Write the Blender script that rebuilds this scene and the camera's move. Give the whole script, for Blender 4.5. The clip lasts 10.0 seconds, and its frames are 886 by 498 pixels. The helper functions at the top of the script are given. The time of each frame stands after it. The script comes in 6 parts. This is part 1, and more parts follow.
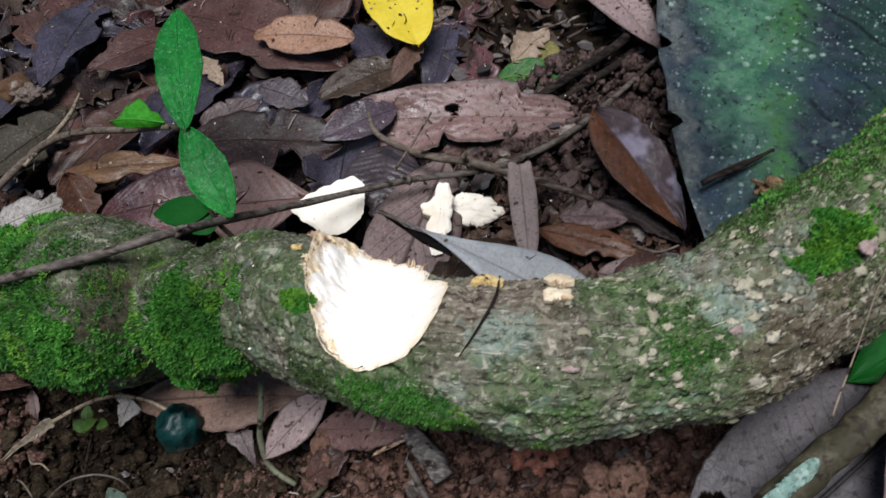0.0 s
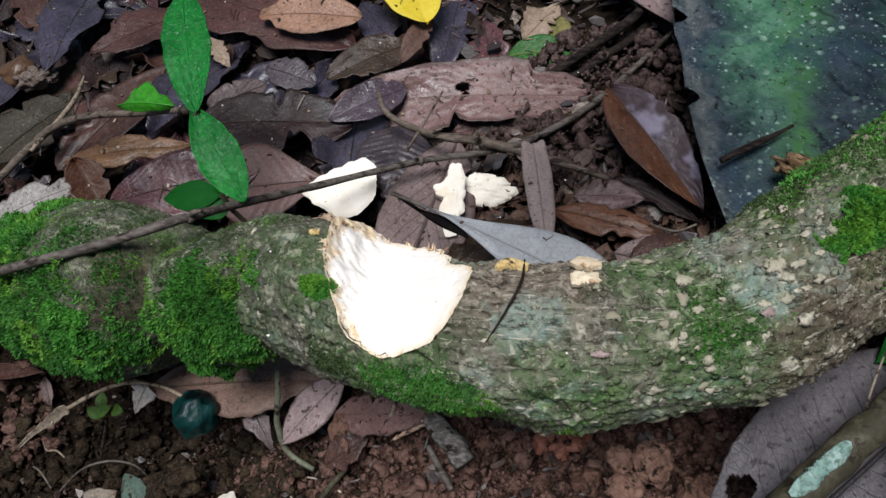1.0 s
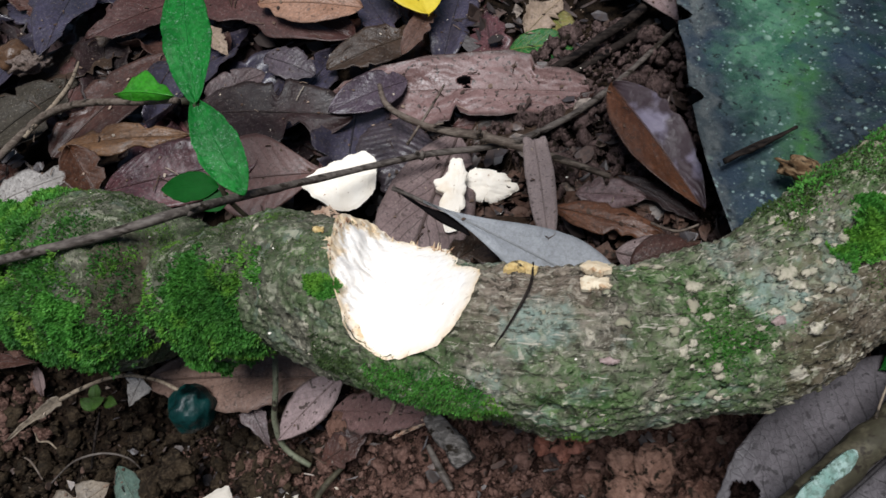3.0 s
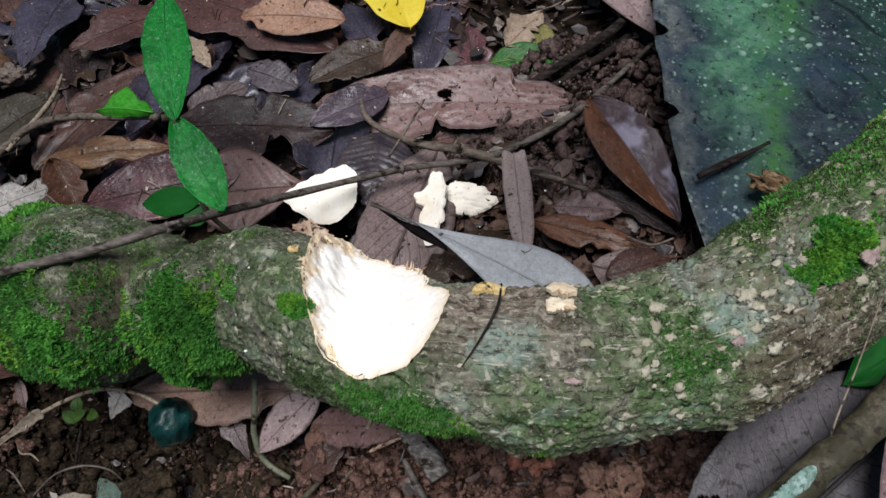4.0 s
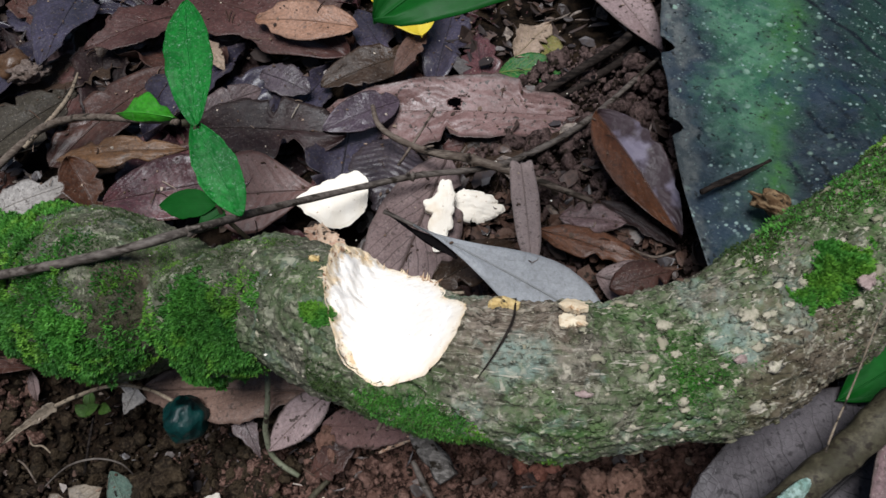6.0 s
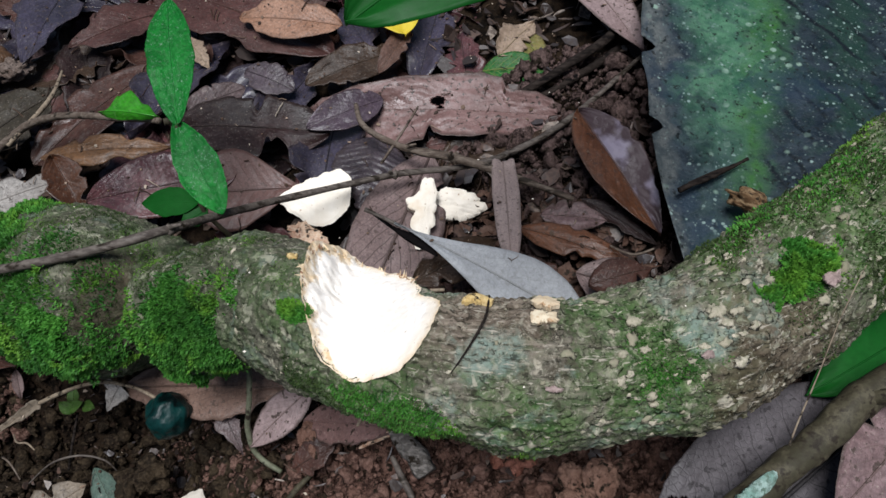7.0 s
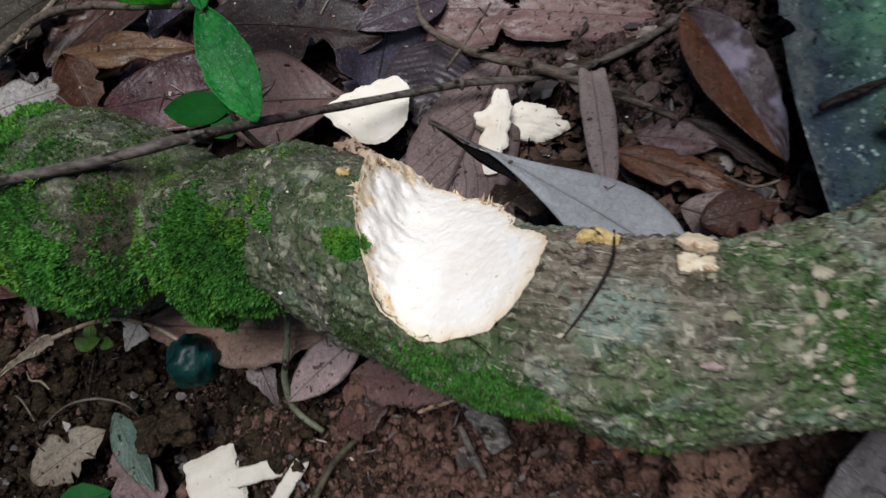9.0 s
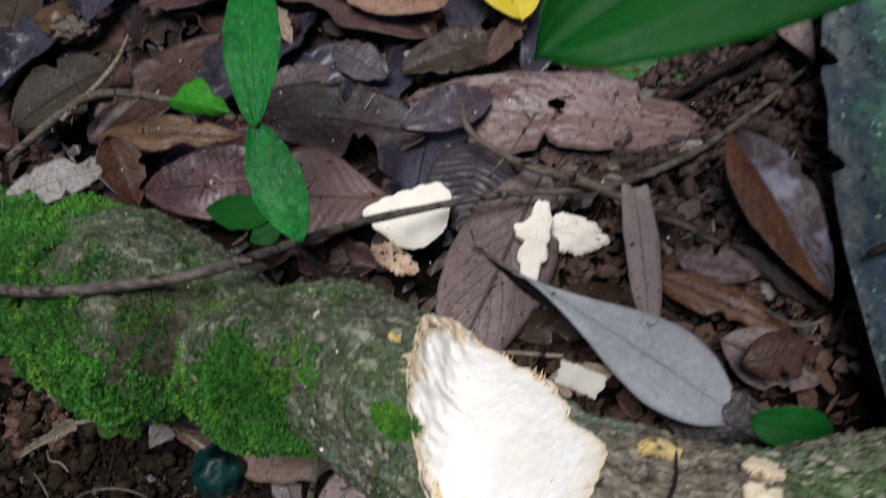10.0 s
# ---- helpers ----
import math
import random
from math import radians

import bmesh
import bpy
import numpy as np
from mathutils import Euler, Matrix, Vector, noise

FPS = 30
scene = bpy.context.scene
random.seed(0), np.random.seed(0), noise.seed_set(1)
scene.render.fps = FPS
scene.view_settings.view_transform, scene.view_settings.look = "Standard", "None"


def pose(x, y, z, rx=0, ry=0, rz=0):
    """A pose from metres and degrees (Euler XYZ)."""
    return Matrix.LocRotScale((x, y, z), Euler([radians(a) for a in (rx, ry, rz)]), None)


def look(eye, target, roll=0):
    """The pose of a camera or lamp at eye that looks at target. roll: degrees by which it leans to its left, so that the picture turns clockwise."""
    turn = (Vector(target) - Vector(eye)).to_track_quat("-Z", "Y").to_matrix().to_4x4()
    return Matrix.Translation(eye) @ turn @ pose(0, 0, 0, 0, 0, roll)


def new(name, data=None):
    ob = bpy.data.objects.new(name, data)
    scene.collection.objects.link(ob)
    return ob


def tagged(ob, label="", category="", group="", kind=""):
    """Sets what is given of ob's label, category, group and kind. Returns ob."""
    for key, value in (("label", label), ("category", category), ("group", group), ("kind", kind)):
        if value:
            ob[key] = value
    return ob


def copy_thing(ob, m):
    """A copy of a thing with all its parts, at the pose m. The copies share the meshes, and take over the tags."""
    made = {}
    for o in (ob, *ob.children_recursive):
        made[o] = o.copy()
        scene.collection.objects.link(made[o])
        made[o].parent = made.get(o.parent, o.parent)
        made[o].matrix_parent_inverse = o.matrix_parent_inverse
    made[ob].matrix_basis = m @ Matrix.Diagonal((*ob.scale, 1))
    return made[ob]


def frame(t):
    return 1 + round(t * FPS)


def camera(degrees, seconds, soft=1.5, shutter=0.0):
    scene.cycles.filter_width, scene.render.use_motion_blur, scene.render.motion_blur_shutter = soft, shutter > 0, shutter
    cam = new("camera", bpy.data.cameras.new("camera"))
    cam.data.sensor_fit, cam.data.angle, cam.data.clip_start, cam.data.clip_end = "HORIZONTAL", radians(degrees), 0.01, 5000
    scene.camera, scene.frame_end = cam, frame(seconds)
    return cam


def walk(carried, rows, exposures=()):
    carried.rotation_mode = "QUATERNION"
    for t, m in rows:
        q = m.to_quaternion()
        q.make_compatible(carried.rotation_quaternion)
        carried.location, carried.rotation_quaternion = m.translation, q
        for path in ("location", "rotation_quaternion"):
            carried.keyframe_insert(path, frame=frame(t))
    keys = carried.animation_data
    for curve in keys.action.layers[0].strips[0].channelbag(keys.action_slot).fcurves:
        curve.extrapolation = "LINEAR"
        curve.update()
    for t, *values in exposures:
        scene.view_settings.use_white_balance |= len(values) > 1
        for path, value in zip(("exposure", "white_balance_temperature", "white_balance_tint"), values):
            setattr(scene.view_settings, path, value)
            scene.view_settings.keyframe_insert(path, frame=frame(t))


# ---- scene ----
from mathutils.bvhtree import BVHTree

cam = camera(61.7, 10.0, soft=1.5, shutter=0.8)
PATH = [
    (0, (0.059, 0.061, 0.502), (0.061, 1.258, -1.1), -1.5),
    (0.5, (0.052, 0.061, 0.498), (0.049, 1.231, -1.123), -2.5),
    (1, (0.05, 0.067, 0.498), (0.044, 1.218, -1.137), -2.5),
    (1.5, (0.047, 0.07, 0.495), (0.035, 1.214, -1.146), -2.8),
    (2, (0.046, 0.073, 0.495), (0.041, 1.208, -1.151), -2.2),
    (2.5, (0.046, 0.072, 0.497), (0.055, 1.207, -1.15), -1.4),
    (2.7, (0.041, 0.073, 0.496), (0.052, 1.198, -1.158), -0.9),
    (4, (0.052, 0.077, 0.508), (0.095, 1.206, -1.141), 0.4),
    (4.5, (0.044, 0.082, 0.507), (0.073, 1.21, -1.144), 0.6),
    (5, (0.042, 0.08, 0.515), (0.081, 1.204, -1.139), 1.3),
    (5.5, (0.038, 0.078, 0.521), (0.084, 1.199, -1.135), 1.9),
    (7, (0.049, 0.073, 0.53), (0.128, 1.186, -1.13), 3.3),
    (7.5, (0.03, 0.088, 0.497), (0.048, 1.15, -1.198), 1.5),
    (8, (0.02, 0.1, 0.493), (0.015, 1.155, -1.206), 1.2),
    (8.5, (0.02, 0.101, 0.49), (0.02, 1.149, -1.213), 1.4),
    (9, (0.03, 0.119, 0.448), (0.005, 1.083, -1.304), 0.2),
    (9.5, (0.018, 0.148, 0.437), (-0.045, 1.141, -1.298), -0.9),
    (9.8, (0.01, 0.169, 0.457), (-0.059, 1.168, -1.274), 1.0),
    (10, (0.01, 0.169, 0.472), (-0.048, 1.194, -1.245), 2.2),
]
walk(cam, [(t, look(eye, target, roll)) for t, eye, target, roll in PATH],
     exposures=[(0.0, 0.33), (1.2, 0.28), (7.2, 0.27), (7.9, 0.12), (8.6, 0.02), (9.2, -0.10), (9.6, -0.15), (10.0, 0.0)])

# ---- light: soft grey daylight falling through the canopy ----
world = bpy.data.worlds.new("forest_daylight")
scene.world = world
world.use_nodes = True
wn = world.node_tree.nodes
sky = wn.new("ShaderNodeTexSky")
sky.sky_type = "NISHITA"
sky.sun_disc = False
sky.sun_elevation = radians(77)
sky.sun_rotation = radians(214)
sky.air_density, sky.dust_density = 1.0, 1.0
wn["Background"].inputs["Strength"].default_value = 0.042
world.node_tree.links.new(sky.outputs["Color"], wn["Background"].inputs["Color"])
sun_data = bpy.data.lights.new("sun", "SUN")
sun_data.energy, sun_data.angle, sun_data.color = 4.2, radians(28), (0.935, 0.955, 1.0)
sun = new("sun", sun_data)
sun.matrix_world = look((-0.32, -0.28, 2.5), (0, 0.2, 0))


# ---- materials ----
class Graph:
    """A small helper to wire node materials."""

    def __init__(self, name):
        self.mat = bpy.data.materials.new(name)
        self.mat.use_nodes = True
        self.t = self.mat.node_tree
        self.bsdf = self.t.nodes["Principled BSDF"]
        self.out = self.t.nodes["Material Output"]

    def node(self, kind):
        return self.t.nodes.new(kind)

    def put(self, socket, value):
        if isinstance(value, bpy.types.NodeSocket):
            self.t.links.new(value, socket)
        elif isinstance(value, tuple) and len(value) == 3 and socket.type == "RGBA":
            socket.default_value = (*value, 1)
        else:
            socket.default_value = value

    def math(self, op, a, b=0.0, clamp=False):
        n = self.node("ShaderNodeMath")
        n.operation, n.use_clamp = op, clamp
        self.put(n.inputs[0], a)
        self.put(n.inputs[1], b)
        return n.outputs[0]

    def mix(self, fac, a, b, blend="MIX"):
        n = self.node("ShaderNodeMix")
        n.data_type, n.blend_type = "RGBA", blend
        self.put(n.inputs[0], fac)
        self.put(n.inputs[6], a)
        self.put(n.inputs[7], b)
        return n.outputs[2]

    def ramp(self, value, lo, hi, a=0.0, b=1.0):
        n = self.node("ShaderNodeMapRange")
        self.put(n.inputs[0], value)
        for k, v in zip((1, 2, 3, 4), (lo, hi, a, b)):
            self.put(n.inputs[k], v)
        return n.outputs[0]

    def coords(self, vary=True):
        """Object coordinates, shifted by a random amount for each object."""
        c = self.node("ShaderNodeTexCoord").outputs["Object"]
        if not vary:
            return c
        r = self.math("MULTIPLY", self.node("ShaderNodeObjectInfo").outputs["Random"], 37.0)
        add = self.node("ShaderNodeVectorMath")
        self.put(add.inputs[0], c)
        self.put(add.inputs[1], r)
        return add.outputs[0]

    def noise(self, vec, scale, detail=5.0, rough=0.6, distort=0.0, stretch=None):
        if stretch:
            m = self.node("ShaderNodeMapping")
            m.inputs["Scale"].default_value = stretch
            self.put(m.inputs["Vector"], vec)
            vec = m.outputs[0]
        n = self.node("ShaderNodeTexNoise")
        self.put(n.inputs["Vector"], vec)
        for key, v in (("Scale", scale), ("Detail", detail), ("Roughness", rough), ("Distortion", distort)):
            n.inputs[key].default_value = v
        return n.outputs["Fac"]

    def cells(self, vec, scale, feature="F1", out="Distance"):
        n = self.node("ShaderNodeTexVoronoi")
        n.feature = feature
        self.put(n.inputs["Vector"], vec)
        n.inputs["Scale"].default_value = scale
        return n.outputs[out]

    def bump(self, height, strength, distance, under=None):
        n = self.node("ShaderNodeBump")
        self.put(n.inputs["Height"], height)
        n.inputs["Strength"].default_value, n.inputs["Distance"].default_value = strength, distance
        if under:
            self.put(n.inputs["Normal"], under)
        return n.outputs[0]

    def finish(self, colour, rough, normal=None, coat=0.0, translucent=None, spec=0.5):
        self.put(self.bsdf.inputs["Base Color"], colour)
        self.put(self.bsdf.inputs["Roughness"], rough)
        self.bsdf.inputs["Specular IOR Level"].default_value = spec
        if normal:
            self.put(self.bsdf.inputs["Normal"], normal)
        if coat:
            self.bsdf.inputs["Coat Weight"].default_value = coat
            self.bsdf.inputs["Coat Roughness"].default_value = 0.25
        if translucent:
            tr = self.node("ShaderNodeBsdfTranslucent")
            self.put(tr.inputs["Color"], translucent)
            m = self.node("ShaderNodeMixShader")
            m.inputs[0].default_value = 0.25
            self.t.links.new(self.bsdf.outputs[0], m.inputs[1])
            self.t.links.new(tr.outputs[0], m.inputs[2])
            self.t.links.new(m.outputs[0], self.out.inputs[0])
        return self.mat


VEINS = {}


def leaf_mat(name, c1, c2, vein, veins=9, relief=0.45, spec=0.28, grain=0.30, sweep=0.35, rough=0.45, coat=0.0, spots=0.35, spot=(0.03, 0.02, 0.015),
             pillow=0.22, green=None, vein_mix=0.45, width=0.06, pale=(0.35, 0.3, 0.25), flecks=0.15, fleck_scale=260, midline=1.0):
    if green is None and name.split("_")[0] not in ("deep", "dull", "olive", "half", "pale", "whitish", "light", "grey"):
        c1, c2 = ((1.02 * c[0], 0.95 * c[1], 1.02 * c[2]) for c in (c1, c2))
    VEINS[name] = (veins, sweep)
    g = Graph(name)
    vec = g.coords()
    uv = g.node("ShaderNodeSeparateXYZ")
    g.put(uv.inputs[0], g.node("ShaderNodeTexCoord").outputs["UV"])
    u, v = uv.outputs[0], uv.outputs[1]
    av = g.math("ABSOLUTE", v)
    wob = g.math("MULTIPLY", g.math("SUBTRACT", g.noise(vec, 45, 2), 0.5), 0.06)
    s = g.math("MULTIPLY", g.math("ADD", g.math("SUBTRACT", u, g.math("MULTIPLY", av, sweep)), wob), float(veins))
    d = g.math("ABSOLUTE", g.math("SUBTRACT", g.math("FRACT", s), 0.5))
    side = g.ramp(d, 0.5 - width, 0.5 - 0.4 * width)
    mid = g.ramp(av, 0.07, 0.02, 0.0, midline)
    lines = g.math("MAXIMUM", g.math("MULTIPLY", side, g.ramp(av, 1.0, 0.5)), mid)
    blotch = g.ramp(g.noise(vec, 20, 5, 0.6, 0.4), 0.32, 0.68)
    stain = g.ramp(g.noise(vec, 11, 4, 0.6, 0.5), 0.5, 0.66, 0.0, grain * 1.4)
    col = g.mix(stain, g.mix(blotch, tuple(q * (1 - 0.5 * grain) for q in c1), tuple(q * (1 + 0.35 * grain) for q in c2)), tuple(q * 0.55 for q in c1))
    fine = g.ramp(g.noise(vec, 300, 5, 0.7), 0.4, 0.6, 0.83 * (1 - 0.75 * grain), 0.83 * (1 + 0.75 * grain))
    bright = g.node("ShaderNodeVectorMath")
    bright.operation = "SCALE"
    g.put(bright.inputs[0], col)
    g.put(bright.inputs["Scale"], fine)
    col = g.mix(g.math("MULTIPLY", lines, vein_mix), bright.outputs[0], vein)
    sp = g.math("MULTIPLY", g.ramp(g.noise(vec, 250, 3, 0.5), 0.60, 0.65), min(1.0, spots * 1.5))
    rim = g.math("MULTIPLY", g.ramp(g.math("ADD", av, g.math("MULTIPLY", g.noise(vec, 70, 4), 0.25)), 0.96, 1.10), spots)
    sp = g.math("MAXIMUM", sp, rim)
    col = g.mix(sp, col, spot)
    fl = g.math("MULTIPLY", g.math("MULTIPLY", g.ramp(g.noise(vec, fleck_scale, 3, 0.6, 1.0), 0.60, 0.68), flecks), g.ramp(g.noise(vec, 38, 4, 0.65), 0.44, 0.60, 0.05, 1.0))
    col = g.mix(fl, col, pale)
    grit = g.noise(vec, 620, 3, 0.6)
    col = g.mix(g.ramp(grit, 0.62, 0.68, 0.0, 0.35 * min(1.0, spots * 2 + flecks)), col, pale)
    col = g.mix(g.ramp(grit, 0.38, 0.32, 0.0, 0.6 * min(1.0, spots * 2)), col, spot)
    n = g.bump(g.math("MULTIPLY", d, -1.0), pillow, 0.0012)
    n = g.bump(g.noise(vec, 150, 6, 0.65), relief * 1.25, 0.0011, n)
    if green is None:
        net = g.ramp(g.cells(vec, 270, "DISTANCE_TO_EDGE"), 0.0, 0.12)
        n = g.bump(net, 0.30, 0.0004, n)
        col = g.mix(g.ramp(net, 1.0, 0.0, 0.0, 0.22), col, vein)
    r = g.ramp(g.noise(vec, 22, 4), 0.35, 0.65, max(rough - (0.17 if coat else 0.1), 0.15), rough + 0.14)
    return g.finish(col, r, n, coat, green, spec)


def mottled(name, c1, c2, c3, scale=60, rough=0.8, bump=0.6, size=0.002, stretch=None, fine=400, coat=0.0, dark=(0.02, 0.015, 0.01)):
    """Rough natural surface: three colours at two scales."""
    c1, c2, c3 = (tuple(0.88 * q for q in c) for c in (c1, c2, c3))
    g = Graph(name)
    vec = g.coords()
    a = g.ramp(g.noise(vec, scale, 5, 0.65, 0.4, stretch), 0.42, 0.58)
    b = g.ramp(g.noise(vec, fine, 4, 0.6, 0.0, stretch), 0.46, 0.6)
    col = g.mix(g.math("MULTIPLY", b, 0.6), g.mix(a, c1, c2), c3)
    col = g.mix(g.ramp(g.noise(vec, scale * 2.7, 3, 0.6, 0, stretch), 0.45, 0.36), col, dark)
    n = g.bump(g.noise(vec, scale * 2, 6, 0.7, 0.2, stretch), bump, size)
    n = g.bump(g.noise(vec, fine, 4, 0.6, 0, stretch), bump * 0.7, size * 0.4, n)
    return g.finish(col, rough, n, coat, spec=0.18 if rough < 0.75 else 0.08)


M = {}
M["soil"] = mottled("damp_red_brown_soil", (0.048, 0.025, 0.016), (0.085, 0.042, 0.025), (0.12, 0.062, 0.04), 60, 0.85, 0.9, 0.004)
M["clod"] = mottled("crumbly_red_brown_earth", (0.090, 0.045, 0.032), (0.165, 0.088, 0.064), (0.22, 0.128, 0.096), 45, 0.8, 1.0, 0.005)
M["darkclod"] = mottled("dark_brown_crumbs", (0.044, 0.028, 0.025), (0.120, 0.079, 0.071), (0.19, 0.13, 0.115), 60, 0.75, 1.0, 0.005)
M["brownclod"] = mottled("red_brown_clods", (0.060, 0.031, 0.023), (0.168, 0.094, 0.072), (0.25, 0.15, 0.118), 45, 0.8, 1.0, 0.005)
M["oliveclod"] = mottled("olive_brown_earth", (0.014, 0.009, 0.006), (0.042, 0.029, 0.017), (0.080, 0.058, 0.036), 50, 0.8, 1.0, 0.005)
M["humus"] = mottled("black_brown_humus", (0.008, 0.005, 0.0035), (0.022, 0.0135, 0.009), (0.045, 0.028, 0.018), 50, 0.85, 0.9, 0.003)
g = Graph("forest_soil")
vec = g.coords(False)
pos = g.node("ShaderNodeSeparateXYZ")
g.put(pos.inputs[0], vec)
red = g.math("MULTIPLY", g.ramp(g.math("ADD", pos.outputs[0], g.math("MULTIPLY", g.noise(vec, 18, 4), 0.12)), -0.06, 0.04), g.math("MULTIPLY", g.ramp(pos.outputs[1], 0.30, 0.25), g.math("MULTIPLY", g.ramp(pos.outputs[1], -0.35, -0.05), g.ramp(pos.outputs[0], 0.75, 0.45))))
hum = g.mix(g.ramp(g.noise(vec, 55, 6, 0.7), 0.43, 0.57), (0.005, 0.0035, 0.0025), (0.024, 0.0155, 0.0095))
clay = g.mix(g.ramp(g.noise(vec, 85, 7, 0.78), 0.43, 0.58), (0.022, 0.012, 0.009), (0.180, 0.100, 0.076))
nrm = g.bump(g.noise(vec, 130, 6, 0.7), 1.0, 0.005)
nrm = g.bump(g.noise(vec, 420, 5, 0.7), 0.8, 0.0015, nrm)
M["ground"] = g.finish(g.mix(red, hum, clay), 0.9, nrm, spec=0.06)
M["ochre"] = mottled("ochre_clay", (0.21, 0.118, 0.085), (0.29, 0.170, 0.125), (0.16, 0.088, 0.062), 80, 0.85, 1.0, 0.005)
M["redclay"] = mottled("red_clay", (0.30, 0.115, 0.075), (0.40, 0.175, 0.125), (0.20, 0.080, 0.056), 90, 0.8, 1.0, 0.005)
M["twig"] = mottled("grey_brown_twig_bark", (0.075, 0.054, 0.041), (0.125, 0.095, 0.074), (0.19, 0.155, 0.122), 60, 0.7, 0.9, 0.0016, (0.3, 1, 1))
M["darktwig"] = mottled("dark_wet_twig_bark", (0.055, 0.044, 0.037), (0.105, 0.086, 0.073), (0.17, 0.145, 0.122), 60, 0.55, 0.6, 0.001, (0.3, 1, 1))
M["blacktwig"] = mottled("rotting_black_brown_stick", (0.008, 0.006, 0.005), (0.020, 0.0145, 0.012), (0.040, 0.031, 0.026), 60, 0.8, 1.0, 0.0025, (0.3, 1, 1), dark=(0.004, 0.003, 0.003))
M["paletwig"] = mottled("pale_dry_stalk", (0.22, 0.17, 0.12), (0.3, 0.24, 0.17), (0.15, 0.11, 0.08), 60, 0.7, 0.5, 0.001)
M["greentwig"] = mottled("olive_green_stalk", (0.045, 0.040, 0.024), (0.085, 0.074, 0.046), (0.035, 0.028, 0.018), 60, 0.6, 0.5, 0.001)
M["palegreentwig"] = mottled("pale_olive_stalk", (0.11, 0.12, 0.075), (0.16, 0.165, 0.11), (0.09, 0.085, 0.055), 60, 0.6, 0.5, 0.001)
M["greystub"] = mottled("grey_weathered_wood", (0.075, 0.066, 0.058), (0.15, 0.135, 0.12), (0.32, 0.29, 0.26), 70, 0.8, 1.0, 0.003, (0.5, 1, 1))
M["rot"] = mottled("rotten_brown_wood", (0.08, 0.045, 0.022), (0.19, 0.115, 0.06), (0.30, 0.21, 0.12), 90, 0.8, 0.9, 0.003, (0.3, 1, 1))
M["podgrey"] = mottled("pinkish_grey_pod", (0.10, 0.070, 0.055), (0.17, 0.130, 0.110), (0.24, 0.19, 0.16), 90, 0.8, 1.0, 0.003)
M["palechip"] = mottled("peach_wood_shaving", (0.62, 0.50, 0.34), (0.72, 0.62, 0.45), (0.55, 0.40, 0.25), 90, 0.7, 0.6, 0.001, dark=(0.40, 0.26, 0.15))
M["splinter"] = mottled("pinkish_brown_splinter", (0.36, 0.20, 0.13), (0.55, 0.38, 0.26), (0.62, 0.50, 0.38), 70, 0.7, 0.8, 0.002)
M["yellowchip"] = mottled("yellow_wood_shaving", (0.55, 0.38, 0.14), (0.68, 0.52, 0.26), (0.42, 0.27, 0.1), 90, 0.7, 0.6, 0.001)

BROWN = dict(rough=0.46, coat=0.04, spec=0.24)
M["rosebrown"] = leaf_mat("rosy_brown_dead_leaf", (0.105, 0.056, 0.043), (0.165, 0.096, 0.076), (0.045, 0.022, 0.017), 10, rough=0.5, coat=0.04, vein_mix=0.6, width=0.035, grain=0.10, relief=0.2, spots=0.25, flecks=0.03, sweep=0.22)
M["bluebrown"] = leaf_mat("bluish_grey_brown_leaf", (0.036, 0.030, 0.032), (0.080, 0.066, 0.070), (0.022, 0.018, 0.020), 12, rough=0.40, coat=0.08, vein_mix=0.5, sweep=0.15)
M["ochreleaf"] = leaf_mat("ochre_brown_curled_leaf", (0.100, 0.052, 0.021), (0.175, 0.098, 0.043), (0.05, 0.026, 0.014), 8, rough=0.45, coat=0.05)
M["rustdark"] = leaf_mat("dark_rust_folded_leaf", (0.050, 0.020, 0.009), (0.105, 0.045, 0.020), (0.03, 0.014, 0.009), 8, rough=0.45, coat=0.05)
M["tanbrown"] = leaf_mat("tan_brown_dead_leaf", (0.150, 0.096, 0.066), (0.235, 0.160, 0.115), (0.06, 0.036, 0.026), 7, rough=0.5, vein_mix=0.6, width=0.03, grain=0.16, relief=0.2, spots=0.4, sweep=0.5)
M["sprout"] = leaf_mat("dull_sprout_leaf", (0.030, 0.080, 0.012), (0.065, 0.130, 0.022), (0.06, 0.12, 0.03), 6, rough=0.5, spots=0.2, relief=0.2, spec=0.15, green=(0.05, 0.14, 0.015))
M["palesheath"] = leaf_mat("pale_dry_sheath", (0.17, 0.135, 0.098), (0.26, 0.21, 0.155), (0.12, 0.09, 0.06), 5, rough=0.55, sweep=0.9, spots=0.4)
M["greybdim"] = leaf_mat("dim_grey_brown_leaf", (0.075, 0.055, 0.050), (0.115, 0.086, 0.078), (0.03, 0.02, 0.018), 9, rough=0.48, coat=0.06, vein_mix=0.6)
M["mauve"] = leaf_mat("mauve_grey_wet_leaf", (0.052, 0.038, 0.046), (0.092, 0.070, 0.084), (0.04, 0.028, 0.034), 11, rough=0.38, coat=0.15, vein_mix=0.5)
M["brownbright"] = leaf_mat("warm_brown_dead_leaf", (0.085, 0.048, 0.032), (0.145, 0.088, 0.062), (0.05, 0.03, 0.02), 9, rough=0.46, coat=0.06)
M["olivegrey"] = leaf_mat("olive_grey_dead_leaf", (0.026, 0.021, 0.014), (0.046, 0.038, 0.026), (0.012, 0.009, 0.006), 9, rough=0.55, spec=0.15)
M["brown"] = leaf_mat("brown_dead_leaf", (0.030, 0.013, 0.009), (0.072, 0.033, 0.022), (0.045, 0.027, 0.02), **BROWN)
